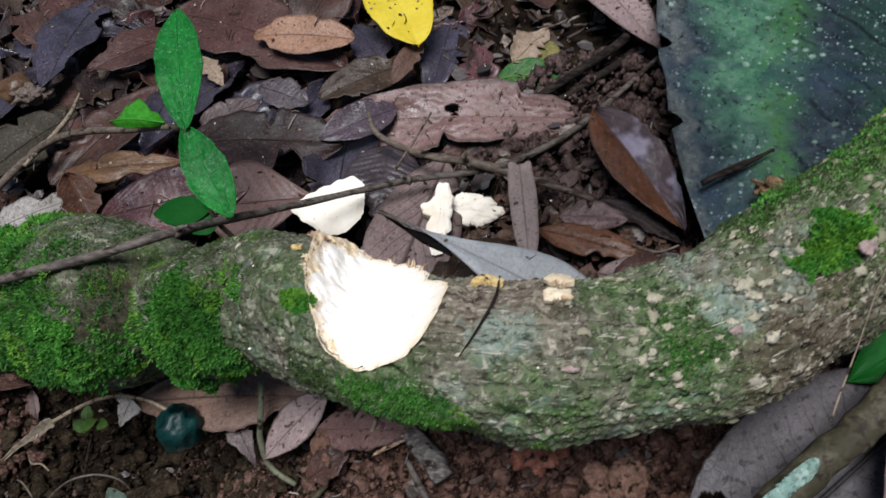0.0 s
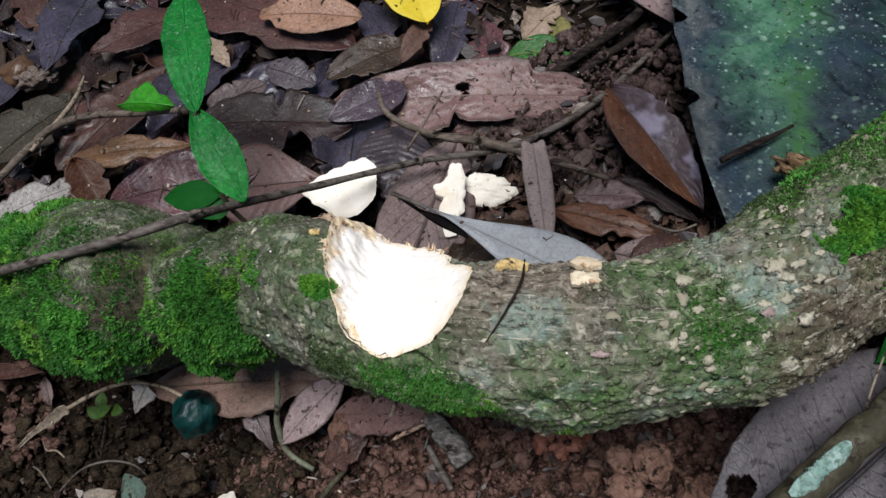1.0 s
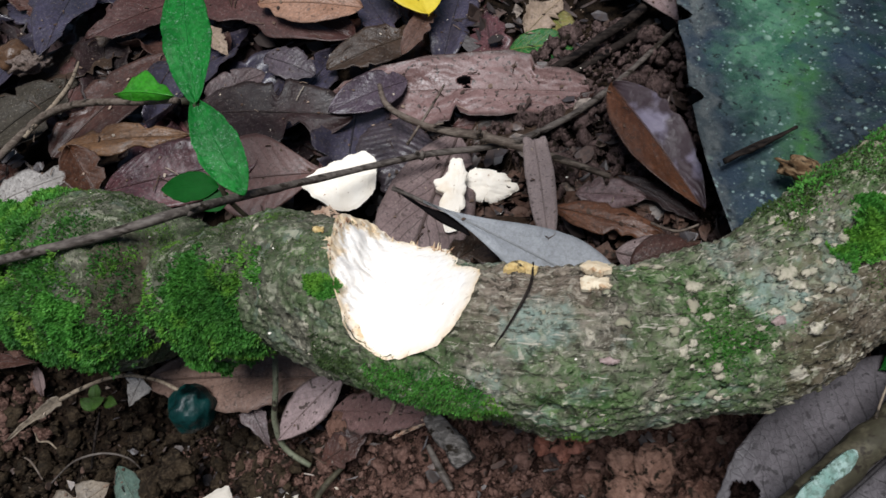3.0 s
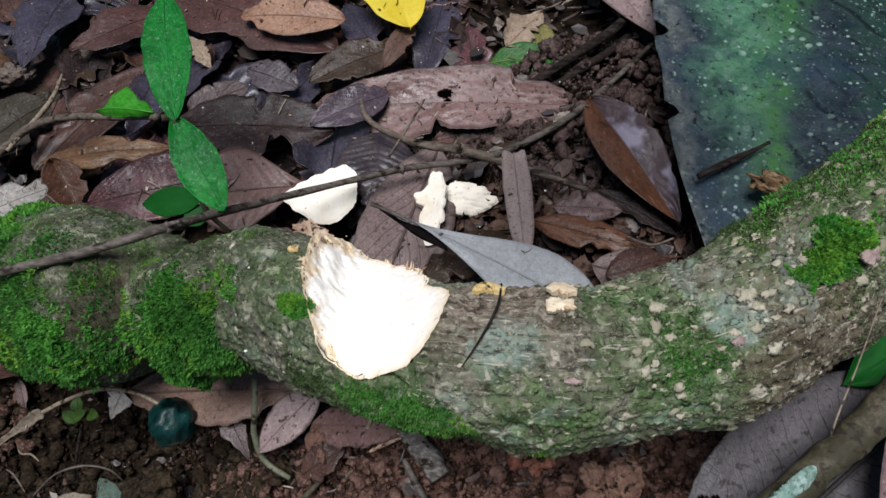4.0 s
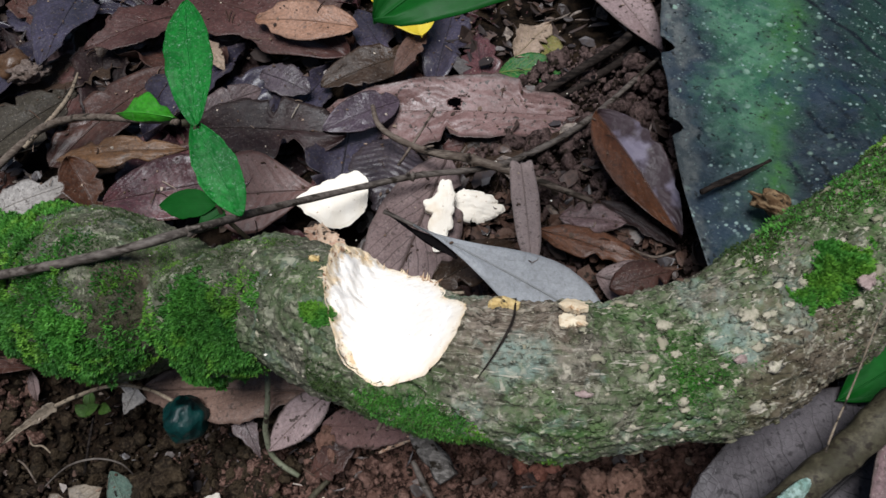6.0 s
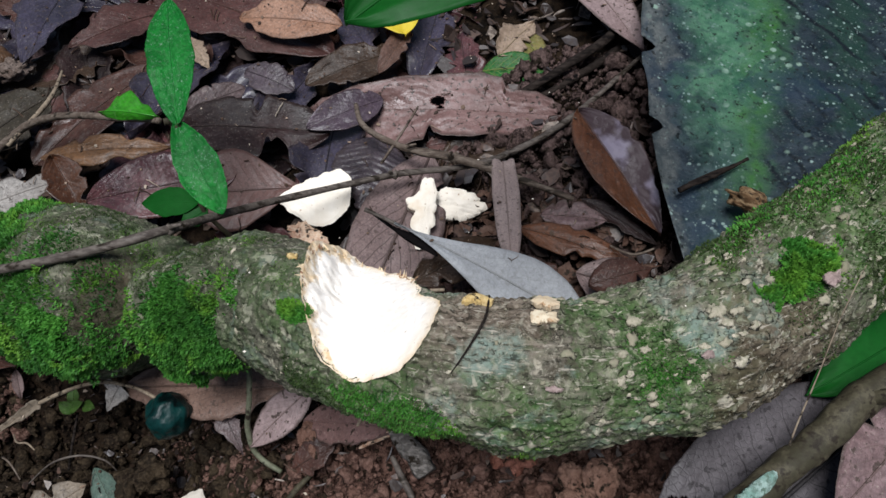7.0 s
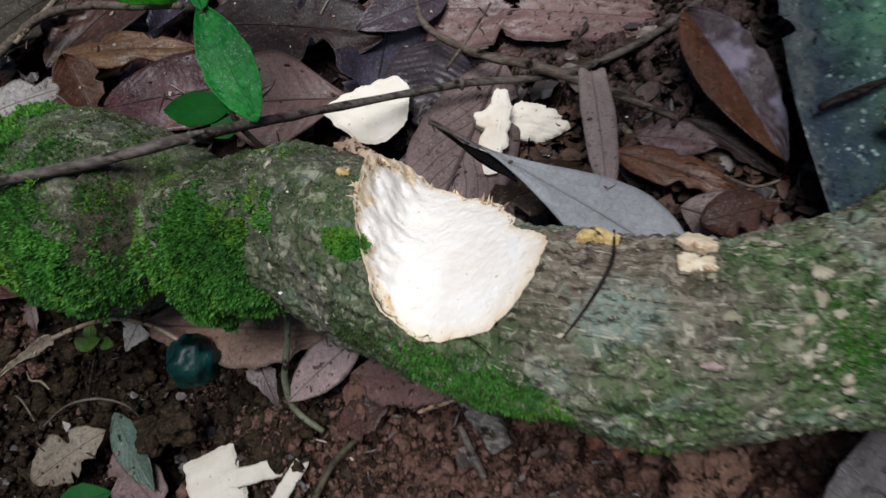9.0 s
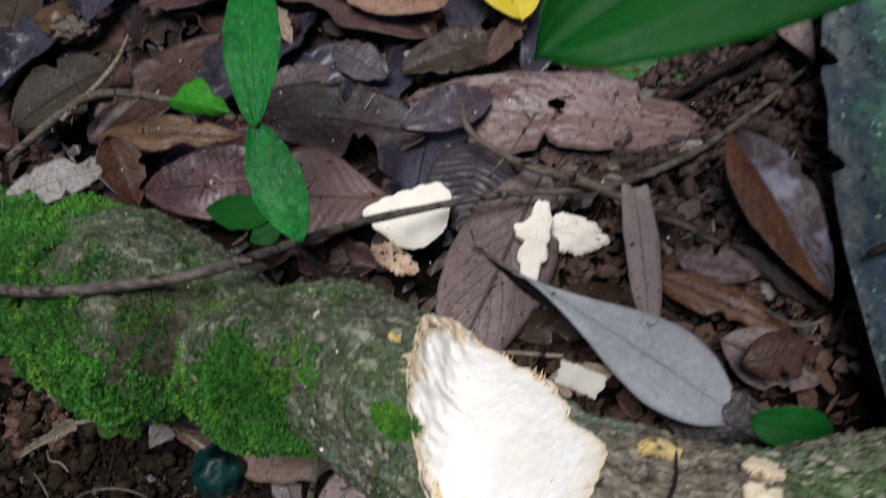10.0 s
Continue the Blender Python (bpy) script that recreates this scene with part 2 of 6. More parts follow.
M["redbrown"] = leaf_mat("red_brown_dead_leaf", (0.044, 0.018, 0.013), (0.096, 0.047, 0.038), (0.06, 0.03, 0.024), 10, **BROWN)
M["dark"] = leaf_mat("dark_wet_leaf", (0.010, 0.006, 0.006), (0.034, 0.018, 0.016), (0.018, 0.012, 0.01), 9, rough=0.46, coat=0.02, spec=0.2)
# near-black that stands in for shade in the grey leaf's fold
M["foldshade"] = leaf_mat("black_rotting_leaf", (0.003, 0.0025, 0.0025), (0.009, 0.007, 0.007), (0.004, 0.003, 0.003), 9, rough=0.75, spec=0.06, flecks=0.0, spots=0.0)
M["pinkbrown"] = leaf_mat("pinkish_brown_ribbed_leaf", (0.142, 0.084, 0.069), (0.212, 0.135, 0.115), (0.085, 0.047, 0.040), 14, rough=0.45, coat=0.06, pillow=0.25, vein_mix=0.30, width=0.06, grain=0.16, relief=0.3, spots=0.75, flecks=0.08, midline=0.3, sweep=0.2)
M["purple"] = leaf_mat("purple_brown_wet_leaf", (0.035, 0.013, 0.017), (0.117, 0.052, 0.049), (0.022, 0.011, 0.011), 12, rough=0.34, coat=0.28, pillow=0.4, vein_mix=0.6)
M["bluegrey"] = leaf_mat("blue_grey_wet_leaf", (0.018, 0.017, 0.025), (0.060, 0.055, 0.078), (0.02, 0.018, 0.02), 12, rough=0.34, coat=0.22)
M["tan"] = leaf_mat("tan_dry_leaf", (0.25, 0.135, 0.075), (0.36, 0.215, 0.13), (0.06, 0.03, 0.018), 14, rough=0.5, vein_mix=0.35, width=0.02, flecks=0.05, grain=0.25)
M["paletan"] = leaf_mat("pale_tan_crumpled_leaf", (0.22, 0.15, 0.105), (0.34, 0.25, 0.185), (0.16, 0.13, 0.06), 8, rough=0.55, grain=0.2)
M["rust"] = leaf_mat("rust_orange_leaf", (0.080, 0.032, 0.015), (0.155, 0.068, 0.031), (0.06, 0.03, 0.015), 9, rough=0.42, coat=0.05)
M["greyb"] = leaf_mat("grey_brown_leaf_underside", (0.165, 0.113, 0.106), (0.225, 0.160, 0.148), (0.050, 0.032, 0.027), 10, rough=0.5, vein_mix=0.85, width=0.07, sweep=0.42, spots=0.4, grain=0.18, relief=0.2)
M["lightbrown"] = leaf_mat("light_grey_brown_leaf", (0.286, 0.215, 0.195), (0.377, 0.293, 0.267), (0.10, 0.07, 0.06), 9, rough=0.5, vein_mix=0.5, width=0.03, spots=0.4, grain=0.10, relief=0.2)
M["grey"] = leaf_mat("pale_grey_leaf_underside", (0.33, 0.34, 0.35), (0.42, 0.43, 0.44), (0.17, 0.17, 0.16), 8, rough=0.5, vein_mix=0.5, width=0.02, spots=0.12, flecks=0.1, relief=0.12, grain=0.12)
M["slate"] = leaf_mat("slate_grey_brown_leaf", (0.068, 0.063, 0.062), (0.098, 0.092, 0.090), (0.013, 0.011, 0.011), 15, rough=0.5, vein_mix=0.9, width=0.035, pillow=0.05, grain=0.15, relief=0.25, sweep=0.14, spots=0.45, spot=(0.008, 0.006, 0.006), pale=(0.10, 0.09, 0.085), flecks=0.0)
M["palegrey"] = leaf_mat("whitish_grey_leaf", (0.248, 0.225, 0.203), (0.348, 0.321, 0.294), (0.14, 0.12, 0.1), 8, rough=0.55, spots=0.5)
M["olive"] = leaf_mat("olive_brown_leaf", (0.026, 0.015, 0.009), (0.060, 0.036, 0.023), (0.04, 0.028, 0.018), 9, **BROWN)
M["mott"] = leaf_mat("mottled_pinkish_leaf", (0.130, 0.083, 0.074), (0.204, 0.144, 0.134), (0.09, 0.06, 0.05), 9, rough=0.55, spots=0.9, spot=(0.05, 0.034, 0.028))
M["pinkgrey"] = leaf_mat("pinkish_grey_spotted_leaf", (0.22, 0.165, 0.148), (0.31, 0.245, 0.22), (0.12, 0.08, 0.07), 9, rough=0.55, spots=0.9, spot=(0.05, 0.034, 0.028), grain=0.2)
M["yellow"] = leaf_mat("bright_yellow_leaf", (0.74, 0.55, 0.03), (0.82, 0.66, 0.07), (0.62, 0.45, 0.03), 9, rough=0.45, vein_mix=0.2, spots=0.0, flecks=0.0, pillow=0.1, grain=0.08, relief=0.1, green=(0.8, 0.6, 0.05))
# its pale flecks are wet glints painted into the colour
M["green"] = leaf_mat("fresh_green_leaf", (0.005, 0.130, 0.020), (0.013, 0.215, 0.030), (0.02, 0.25, 0.05), 11, rough=0.40, coat=0.0, spec=0.16, spots=0.0, pale=(0.70, 0.86, 0.76), flecks=0.36, fleck_scale=760, vein_mix=0.12, pillow=0.08, relief=1.0, grain=0.35, green=(0.03, 0.4, 0.03))
M["olivegreen"] = leaf_mat("olive_yellow_leaf", (0.10, 0.085, 0.02), (0.20, 0.16, 0.05), (0.12, 0.16, 0.03), 8, rough=0.5, vein_mix=0.6)
M["halfgreen"] = leaf_mat("half_green_leaf", (0.006, 0.075, 0.014), (0.016, 0.115, 0.024), (0.20, 0.20, 0.06), 6, rough=0.42, coat=0.0, spec=0.12, spots=0.1, vein_mix=0.5, width=0.05, pillow=0.4)
M["lime"] = leaf_mat("young_light_green_leaf", (0.03, 0.24, 0.012), (0.055, 0.32, 0.02), (0.06, 0.33, 0.03), 9, rough=0.3, coat=0.2, spots=0.1, relief=0.15, pillow=0.1, green=(0.08, 0.45, 0.015))
M["deepgreen"] = leaf_mat("deep_green_leaf", (0.0045, 0.072, 0.008), (0.008, 0.105, 0.014), (0.011, 0.11, 0.02), 12, rough=0.5, coat=0.0, spec=0.12, spots=0.0, flecks=0.0, vein_mix=0.15, pillow=0.1, relief=0.1, grain=0.1, green=(0.012, 0.20, 0.010))
M["twotone"] = leaf_mat("rust_and_purple_leaf", (0.082, 0.032, 0.014), (0.140, 0.058, 0.025), (0.04, 0.020, 0.012), 9, rough=0.42, coat=0.06, relief=0.5)
tg = M["twotone"].node_tree
tb = tg.nodes["Principled BSDF"]
tsep = tg.nodes.new("ShaderNodeSeparateXYZ")
tuv = tg.nodes.new("ShaderNodeTexCoord")
tg.links.new(tuv.outputs["UV"], tsep.inputs[0])
trange = tg.nodes.new("ShaderNodeMapRange")
trange.inputs[1].default_value, trange.inputs[2].default_value = -0.02, 0.05
tg.links.new(tsep.outputs[1], trange.inputs[0])
tmix = tg.nodes.new("ShaderNodeMix")
tmix.data_type = "RGBA"
tg.links.new(trange.outputs[0], tmix.inputs[0])
tg.links.new(tb.inputs["Base Color"].links[0].from_socket, tmix.inputs[6])
tn = tg.nodes.new("ShaderNodeTexNoise")
tn.inputs["Scale"].default_value, tn.inputs["Detail"].default_value = 32, 8
tg.links.new(tuv.outputs["Object"], tn.inputs["Vector"])
tr2 = tg.nodes.new("ShaderNodeMapRange")
tr2.inputs[1].default_value, tr2.inputs[2].default_value = 0.50, 0.60
tg.links.new(tn.outputs["Fac"], tr2.inputs[0])
# pale lavender patches paint the highlight on the purple half
tsheen = tg.nodes.new("ShaderNodeMix")
tsheen.data_type = "RGBA"
tg.links.new(tr2.outputs[0], tsheen.inputs[0])
tsheen.inputs[6].default_value, tsheen.inputs[7].default_value = (0.058, 0.039, 0.042, 1), (0.22, 0.19, 0.24, 1)
tg.links.new(tsheen.outputs[2], tmix.inputs[7])
tg.links.new(tmix.outputs[2], tb.inputs["Base Color"])
M["tealgrey"] = leaf_mat("dull_teal_grey_leaf", (0.042, 0.072, 0.054), (0.065, 0.10, 0.078), (0.12, 0.16, 0.12), 10, rough=0.4, coat=0.1)

# the large algae-covered leaf: blue-grey margin, green middle, pale lichen dots
g = Graph("algae_covered_leaf")
vec = g.coords(False)
uv = g.node("ShaderNodeSeparateXYZ")
g.put(uv.inputs[0], g.node("ShaderNodeTexCoord").outputs["UV"])
u, v = uv.outputs[0], uv.outputs[1]
side = g.math("MULTIPLY", v, -1.0)
wander = g.math("SUBTRACT", g.noise(vec, 16, 5, 0.65), 0.5)
# slate-blue skin with paler scurf
col = g.mix(g.ramp(g.noise(vec, 55, 6, 0.7), 0.38, 0.62), (0.006, 0.011, 0.017), (0.032, 0.046, 0.056))
# green algae over the middle of the lit half
film = g.math("MULTIPLY", g.ramp(g.math("ADD", side, g.math("MULTIPLY", wander, 0.9)), -0.22, 0.10), g.ramp(g.math("ADD", side, g.math("MULTIPLY", wander, 1.1)), 0.80, 0.42))
film = g.math("MULTIPLY", film, g.ramp(g.math("ADD", u, g.math("MULTIPLY", wander, 0.12)), 0.69, 0.78, 1.0, 0.16))
thick = g.ramp(g.noise(vec, 34, 6, 0.7, 0.4), 0.40, 0.60)
green = g.mix(thick, (0.022, 0.078, 0.044), (0.066, 0.160, 0.092))
green = g.mix(g.ramp(g.noise(vec, 70, 4, 0.6, 0.5), 0.56, 0.66, 0.0, 0.7), green, (0.095, 0.165, 0.120))
col = g.mix(g.math("MULTIPLY", film, g.ramp(g.noise(vec, 24, 6, 0.72, 0.5), 0.34, 0.48, 0.25, 1.0)), col, green)
# dry grey margin
edge = g.ramp(g.math("ADD", side, g.math("MULTIPLY", wander, 0.35)), 0.76, 0.86)
col = g.mix(g.math("MULTIPLY", edge, 0.8), col, g.mix(g.ramp(g.noise(vec, 120, 4, 0.65), 0.4, 0.6), (0.044, 0.053, 0.054), (0.105, 0.113, 0.107)))
# bright algae along the rib
rib = g.ramp(g.math("ABSOLUTE", g.math("ADD", v, g.math("MULTIPLY", g.math("SUBTRACT", g.noise(vec, 30, 5, 0.65), 0.5), 0.6))), 0.24, 0.02)
col = g.mix(g.math("MULTIPLY", rib, g.ramp(g.noise(vec, 55, 5, 0.7), 0.38, 0.62, 0.25, 1.0)), col, (0.028, 0.092, 0.022))
# green clouds and dark rips between the side veins of the other half
moss2 = g.math("MULTIPLY", g.ramp(v, 0.10, 0.5, 0.25, 1.0), g.ramp(g.noise(vec, 22, 5, 0.65, 0.5), 0.46, 0.60))
col = g.mix(g.math("MULTIPLY", g.math("MULTIPLY", moss2, g.ramp(v, 0.02, 0.1)), 0.8), col, (0.015, 0.048, 0.026))
slant = g.math("FRACT", g.math("MULTIPLY", g.math("ADD", g.math("ADD", u, g.math("MULTIPLY", v, -0.13)), g.math("MULTIPLY", g.noise(vec, 40, 3), 0.02)), 26.0))
rips = g.math("MULTIPLY", g.ramp(g.math("ABSOLUTE", g.math("SUBTRACT", slant, 0.5)), 0.12, 0.04), g.ramp(v, 0.05, 0.12))
rips = g.math("MULTIPLY", rips, g.ramp(g.noise(vec, 26, 4), 0.42, 0.54))
col = g.mix(rips, col, (0.003, 0.005, 0.006))
# the whole half past the rib darkened by up to 0.4
col = g.mix(g.ramp(g.math("ADD", v, g.math("MULTIPLY", wander, 0.25)), 0.03, 0.20, 0.0, 0.4), col, (0.005, 0.010, 0.015))
# bluish bare patches
bare = g.math("MULTIPLY", g.ramp(g.noise(vec, 15, 5, 0.7, 0.6), 0.52, 0.62), 0.6)
col = g.mix(bare, col, (0.016, 0.028, 0.046))
# round lichen dots of two sizes, dark pits between them
gate = g.ramp(g.noise(vec, 23, 4, 0.6), 0.44, 0.58, 0.25, 1.0)
for scale, size, tint, amount in ((75, 0.20, (0.20, 0.29, 0.23), 0.85), (150, 0.20, (0.24, 0.33, 0.30), 0.8), (330, 0.24, (0.19, 0.25, 0.23), 0.55)):
    away = g.cells(vec, scale)
    keep = g.ramp(g.noise(vec, scale * 0.45, 2, 0.5), 0.50, 0.56)
    dot = g.math("MULTIPLY", g.math("MULTIPLY", g.ramp(away, size + 0.06, size - 0.04), keep), gate)
    col = g.mix(g.math("MULTIPLY", dot, amount), col, tint)
pits = g.math("MULTIPLY", g.ramp(g.noise(vec, 210, 3, 0.55), 0.60, 0.65), g.ramp(g.noise(vec, 17, 4, 0.6), 0.40, 0.54, 0.3, 1.0))
col = g.mix(g.math("MULTIPLY", pits, 0.9), col, (0.004, 0.006, 0.006))
nrm = g.bump(g.noise(vec, 60, 5, 0.65), 0.6, 0.003)
nrm = g.bump(g.noise(vec, 190, 5, 0.65), 0.8, 0.0015, nrm)
M["algae"] = g.finish(col, g.ramp(g.noise(vec, 60, 4), 0.35, 0.65, 0.32, 0.6), nrm, 0.0, spec=0.2)

M["algaerib"] = mottled("mossy_green_midrib", (0.016, 0.050, 0.022), (0.034, 0.115, 0.030), (0.020, 0.040, 0.034), 34, 0.6, 0.8, 0.002)

# bark of the log: grey-brown, streaked, with green film and pale warts
g = Graph("lichened_bark")
vec = g.coords(False)
uvn = g.node("ShaderNodeTexCoord").outputs["UV"]


def stain(x, y, z, radius, soft=0.6, wobble=0.9):
    """A patch with an uneven outline round a place on the bark, given from the log's middle."""
    d = g.node("ShaderNodeVectorMath")
    d.operation = "DISTANCE"
    g.put(d.inputs[0], vec)
    d.inputs[1].default_value = (x - 0.0526, y - 0.2296, z - 0.1988)
    n = g.math("MULTIPLY", g.math("SUBTRACT", g.noise(vec, 55, 6, 0.72, 0.4), 0.5), wobble * radius * 2.2)
    return g.ramp(g.math("ADD", d.outputs["Value"], n), radius, radius * soft)


low = g.node("ShaderNodeSeparateXYZ")
g.put(low.inputs[0], vec)
# rises to 1 towards the low left end, where the bark is darker
wet = g.ramp(low.outputs[0], -0.025, -0.10)
patch = g.noise(vec, 38, 7, 0.72, 0.5)
col = g.mix(g.ramp(patch, 0.42, 0.58), (0.072, 0.062, 0.045), (0.165, 0.147, 0.115))
col = g.mix(g.math("MULTIPLY", wet, 0.65), col, (0.050, 0.052, 0.038))
# pinkish fibrous streaks along the trunk, bared beside the cut
streak = g.noise(uvn, 1.0, 6, 0.7, 0.8, (60, 260, 1))
bared = stain(0.078, 0.236, 0.237, 0.034)
col = g.mix(g.math("MULTIPLY", bared, 0.75), col, g.mix(g.ramp(streak, 0.42, 0.58), (0.095, 0.070, 0.052), (0.240, 0.190, 0.150)))
col = g.mix(g.ramp(streak, 0.53, 0.62, 0.0, 0.40), col, (0.29, 0.25, 0.19))
# green film: thin everywhere, thick in a few stains
spread = g.math("MAXIMUM", stain(0.032, 0.212, 0.190, 0.050), stain(0.160, 0.203, 0.230, 0.040))
spread = g.math("MAXIMUM", spread, g.math("MAXIMUM", stain(0.137, 0.233, 0.237, 0.024), stain(0.275, 0.31, 0.235, 0.075)))
spread = g.math("MAXIMUM", spread, stain(0.100, 0.190, 0.215, 0.030))
thin = g.math("ADD", g.ramp(g.noise(vec, 24, 8, 0.78, 0.8), 0.44, 0.56, 0.0, 0.75), g.math("MULTIPLY", wet, 0.22), True)
film = g.math("MULTIPLY", g.math("MAXIMUM", thin, spread), g.ramp(g.noise(vec, 170, 5, 0.7), 0.36, 0.52, 0.35, 1.0))
film = g.math("MULTIPLY", film, g.ramp(bared, 0.0, 1.0, 0.92, 0.25))
dry = g.mix(g.ramp(g.noise(vec, 120, 5, 0.65), 0.38, 0.62), (0.024, 0.070, 0.015), (0.090, 0.142, 0.052))
dim = g.mix(g.ramp(g.noise(vec, 140, 5, 0.7), 0.40, 0.60), (0.024, 0.043, 0.015), (0.088, 0.114, 0.058))
col = g.mix(film, col, g.mix(wet, dry, dim))
brown = stain(0.215, 0.215, 0.222, 0.048)
col = g.mix(g.math("MULTIPLY", brown, 0.8), col, g.mix(g.ramp(patch, 0.4, 0.6), (0.070, 0.052, 0.034), (0.135, 0.105, 0.075)))
# mint-grey lichen bloom
bloom = g.math("MAXIMUM", stain(0.081, 0.212, 0.239, 0.016), stain(0.178, 0.222, 0.240, 0.014))
bloom = g.math("MAXIMUM", bloom, g.math("MULTIPLY", g.ramp(g.noise(vec, 30, 6, 0.7, 0.5), 0.56, 0.62), g.ramp(wet, 0.0, 0.6, 0.6, 0.35)))
col = g.mix(g.math("MULTIPLY", bloom, g.ramp(g.noise(vec, 200, 4, 0.65), 0.36, 0.56, 0.25, 0.75)), col, (0.205, 0.270, 0.225))
# dark crevices, pale scurf and dashes
crack = g.noise(uvn, 1.0, 4, 0.65, 1.2, (95, 300, 1))
col = g.mix(g.math("MULTIPLY", g.ramp(crack, 0.45, 0.36, 0.0, 0.85), g.ramp(wet, 0.0, 1.0, 1.0, 0.3)), col, (0.026, 0.024, 0.016))
scurf = g.noise(vec, 165, 5, 0.68, 0.6)
col = g.mix(g.ramp(scurf, 0.54, 0.63, 0.0, 0.50), col, g.mix(film, (0.36, 0.33, 0.26), (0.225, 0.265, 0.145)))
wart = g.math("MULTIPLY", g.ramp(g.noise(vec, 105, 3, 0.55, 0.6), 0.60, 0.65), g.ramp(g.noise(vec, 33, 4, 0.6), 0.42, 0.58, 0.2, 1.0))
col = g.mix(g.math("MULTIPLY", wart, 0.7), col, g.mix(wet, (0.43, 0.385, 0.30), (0.28, 0.28, 0.20)))
chap = g.ramp(g.noise(uvn, 1.0, 3, 0.55, 0.8, (100, 420, 1)), 0.62, 0.67, 0.0, 0.65)
col = g.mix(g.math("MULTIPLY", chap, g.ramp(wet, 0.0, 0.5, 1.0, 0.0)), col, (0.47, 0.42, 0.34))
fleck = g.ramp(g.noise(vec, 420, 3, 0.6, 0.4), 0.60, 0.67, 0.0, 0.45)
col = g.mix(fleck, col, g.mix(wet, (0.42, 0.39, 0.30), (0.27, 0.27, 0.18)))
pock = g.ramp(g.noise(vec, 250, 3, 0.6), 0.40, 0.33)
col = g.mix(g.math("MULTIPLY", pock, 0.7), col, (0.014, 0.013, 0.009))
# bare brown seam between the two mossy lobes, its crease's shade painted in
seam = stain(-0.137, 0.305, 0.125, 0.034)
col = g.mix(g.math("MULTIPLY", seam, 0.8), col, g.mix(g.ramp(g.noise(vec, 90, 5, 0.7), 0.42, 0.6), (0.014, 0.011, 0.007), (0.075, 0.058, 0.040)))
nrm = g.bump(g.math("MULTIPLY", crack, g.ramp(wet, 0.0, 1.0, 1.0, 0.2)), 0.5, 0.0020)
nrm = g.bump(scurf, 1.0, 0.0022, nrm)
M["bark"] = g.finish(col, 0.95, nrm, 0.0, spec=0.07)
g = Graph("pale_lichen_wart")
vec = g.coords(False)
isl = g.node("ShaderNodeNewGeometry").outputs["Random Per Island"]
col = g.mix(isl, (0.19, 0.17, 0.11), (0.50, 0.44, 0.34))
col = g.mix(g.ramp(g.noise(vec, 420, 4, 0.65), 0.42, 0.6, 0.0, 0.7), col, (0.20, 0.20, 0.13))
M["wart"] = g.finish(col, 0.9, g.bump(g.noise(vec, 500, 4, 0.7), 0.9, 0.001), spec=0.2)
M["pinklichen"] = mottled("pinkish_grey_lichen", (0.33, 0.24, 0.22), (0.42, 0.32, 0.29), (0.25, 0.18, 0.16), 150, 0.9, 0.9, 0.001, dark=(0.2, 0.15, 0.13))

# fresh wood: pale cream with faint grain
def wood_mat(name, c1, c2, edge):
    g = Graph(name)
    vec = g.coords()
    grain = g.noise(vec, 90, 5, 0.6, 0.3, (1.0, 0.25, 1.0))
    col = g.mix(g.ramp(grain, 0.3, 0.7), c1, c2)
    col = g.mix(g.ramp(g.noise(vec, 38, 4, 0.6), 0.6, 0.75, 0.0, 0.6), col, edge)
    col = g.mix(g.ramp(g.noise(vec, 330, 2, 0.5), 0.70, 0.74, 0, 0.7), col, (0.3, 0.16, 0.07))
    nrm = g.bump(grain, 0.6, 0.0012)
    nrm = g.bump(g.noise(vec, 480, 4, 0.7), 0.6, 0.0007, nrm)
    return g.finish(col, 0.75, nrm, spec=0.25)


g = Graph("cut_end_grain")
vec = g.coords(False)
uv = g.node("ShaderNodeSeparateXYZ")
g.put(uv.inputs[0], g.node("ShaderNodeTexCoord").outputs["UV"])
out, wall = uv.outputs[0], uv.outputs[1]
dist = g.node("ShaderNodeVectorMath")
dist.operation = "DISTANCE"
g.put(dist.inputs[0], vec)
dist.inputs[1].default_value = (-0.016, 0.013, 0.014)
warp = g.math("ADD", dist.outputs["Value"], g.math("MULTIPLY", g.noise(vec, 60, 3), 0.004))
ring = g.math("SINE", g.math("MULTIPLY", warp, 1500.0))
grain = g.noise(vec, 110, 5, 0.65, 0.4, (1.0, 1.0, 1.0))
col = g.mix(g.ramp(grain, 0.3, 0.7), (0.85, 0.78, 0.69), (0.91, 0.87, 0.81))
col = g.mix(g.ramp(ring, 0.3, 1.0, 0.0, 0.12), col, (0.74, 0.62, 0.52))
col = g.mix(g.ramp(warp, 0.017, 0.011, 0.0, 0.25), col, (0.76, 0.64, 0.54))
# a paler band of sapwood, then tan inner bark that is widest on the steep side
sap = g.ramp(g.math("ADD", out, g.math("MULTIPLY", g.noise(vec, 120, 4), 0.06)), 0.88, 0.93, 0.0, 0.35)
col = g.mix(sap, col, (0.80, 0.66, 0.46))
breadth = g.math("SUBTRACT", 1.0, g.math("ADD", 0.035, g.math("MULTIPLY", g.math("MULTIPLY", wall, g.ramp(g.noise(vec, 85, 4, 0.65), 0.36, 0.64)), 0.24)))
tan = g.ramp(g.math("SUBTRACT", g.math("ADD", out, g.math("MULTIPLY", g.math("SUBTRACT", g.noise(vec, 260, 4, 0.7), 0.5), 0.10)), breadth), -0.03, 0.04)
col = g.mix(tan, col, g.mix(g.ramp(g.noise(vec, 150, 4, 0.65), 0.38, 0.62), (0.66, 0.48, 0.28), (0.80, 0.68, 0.52)))
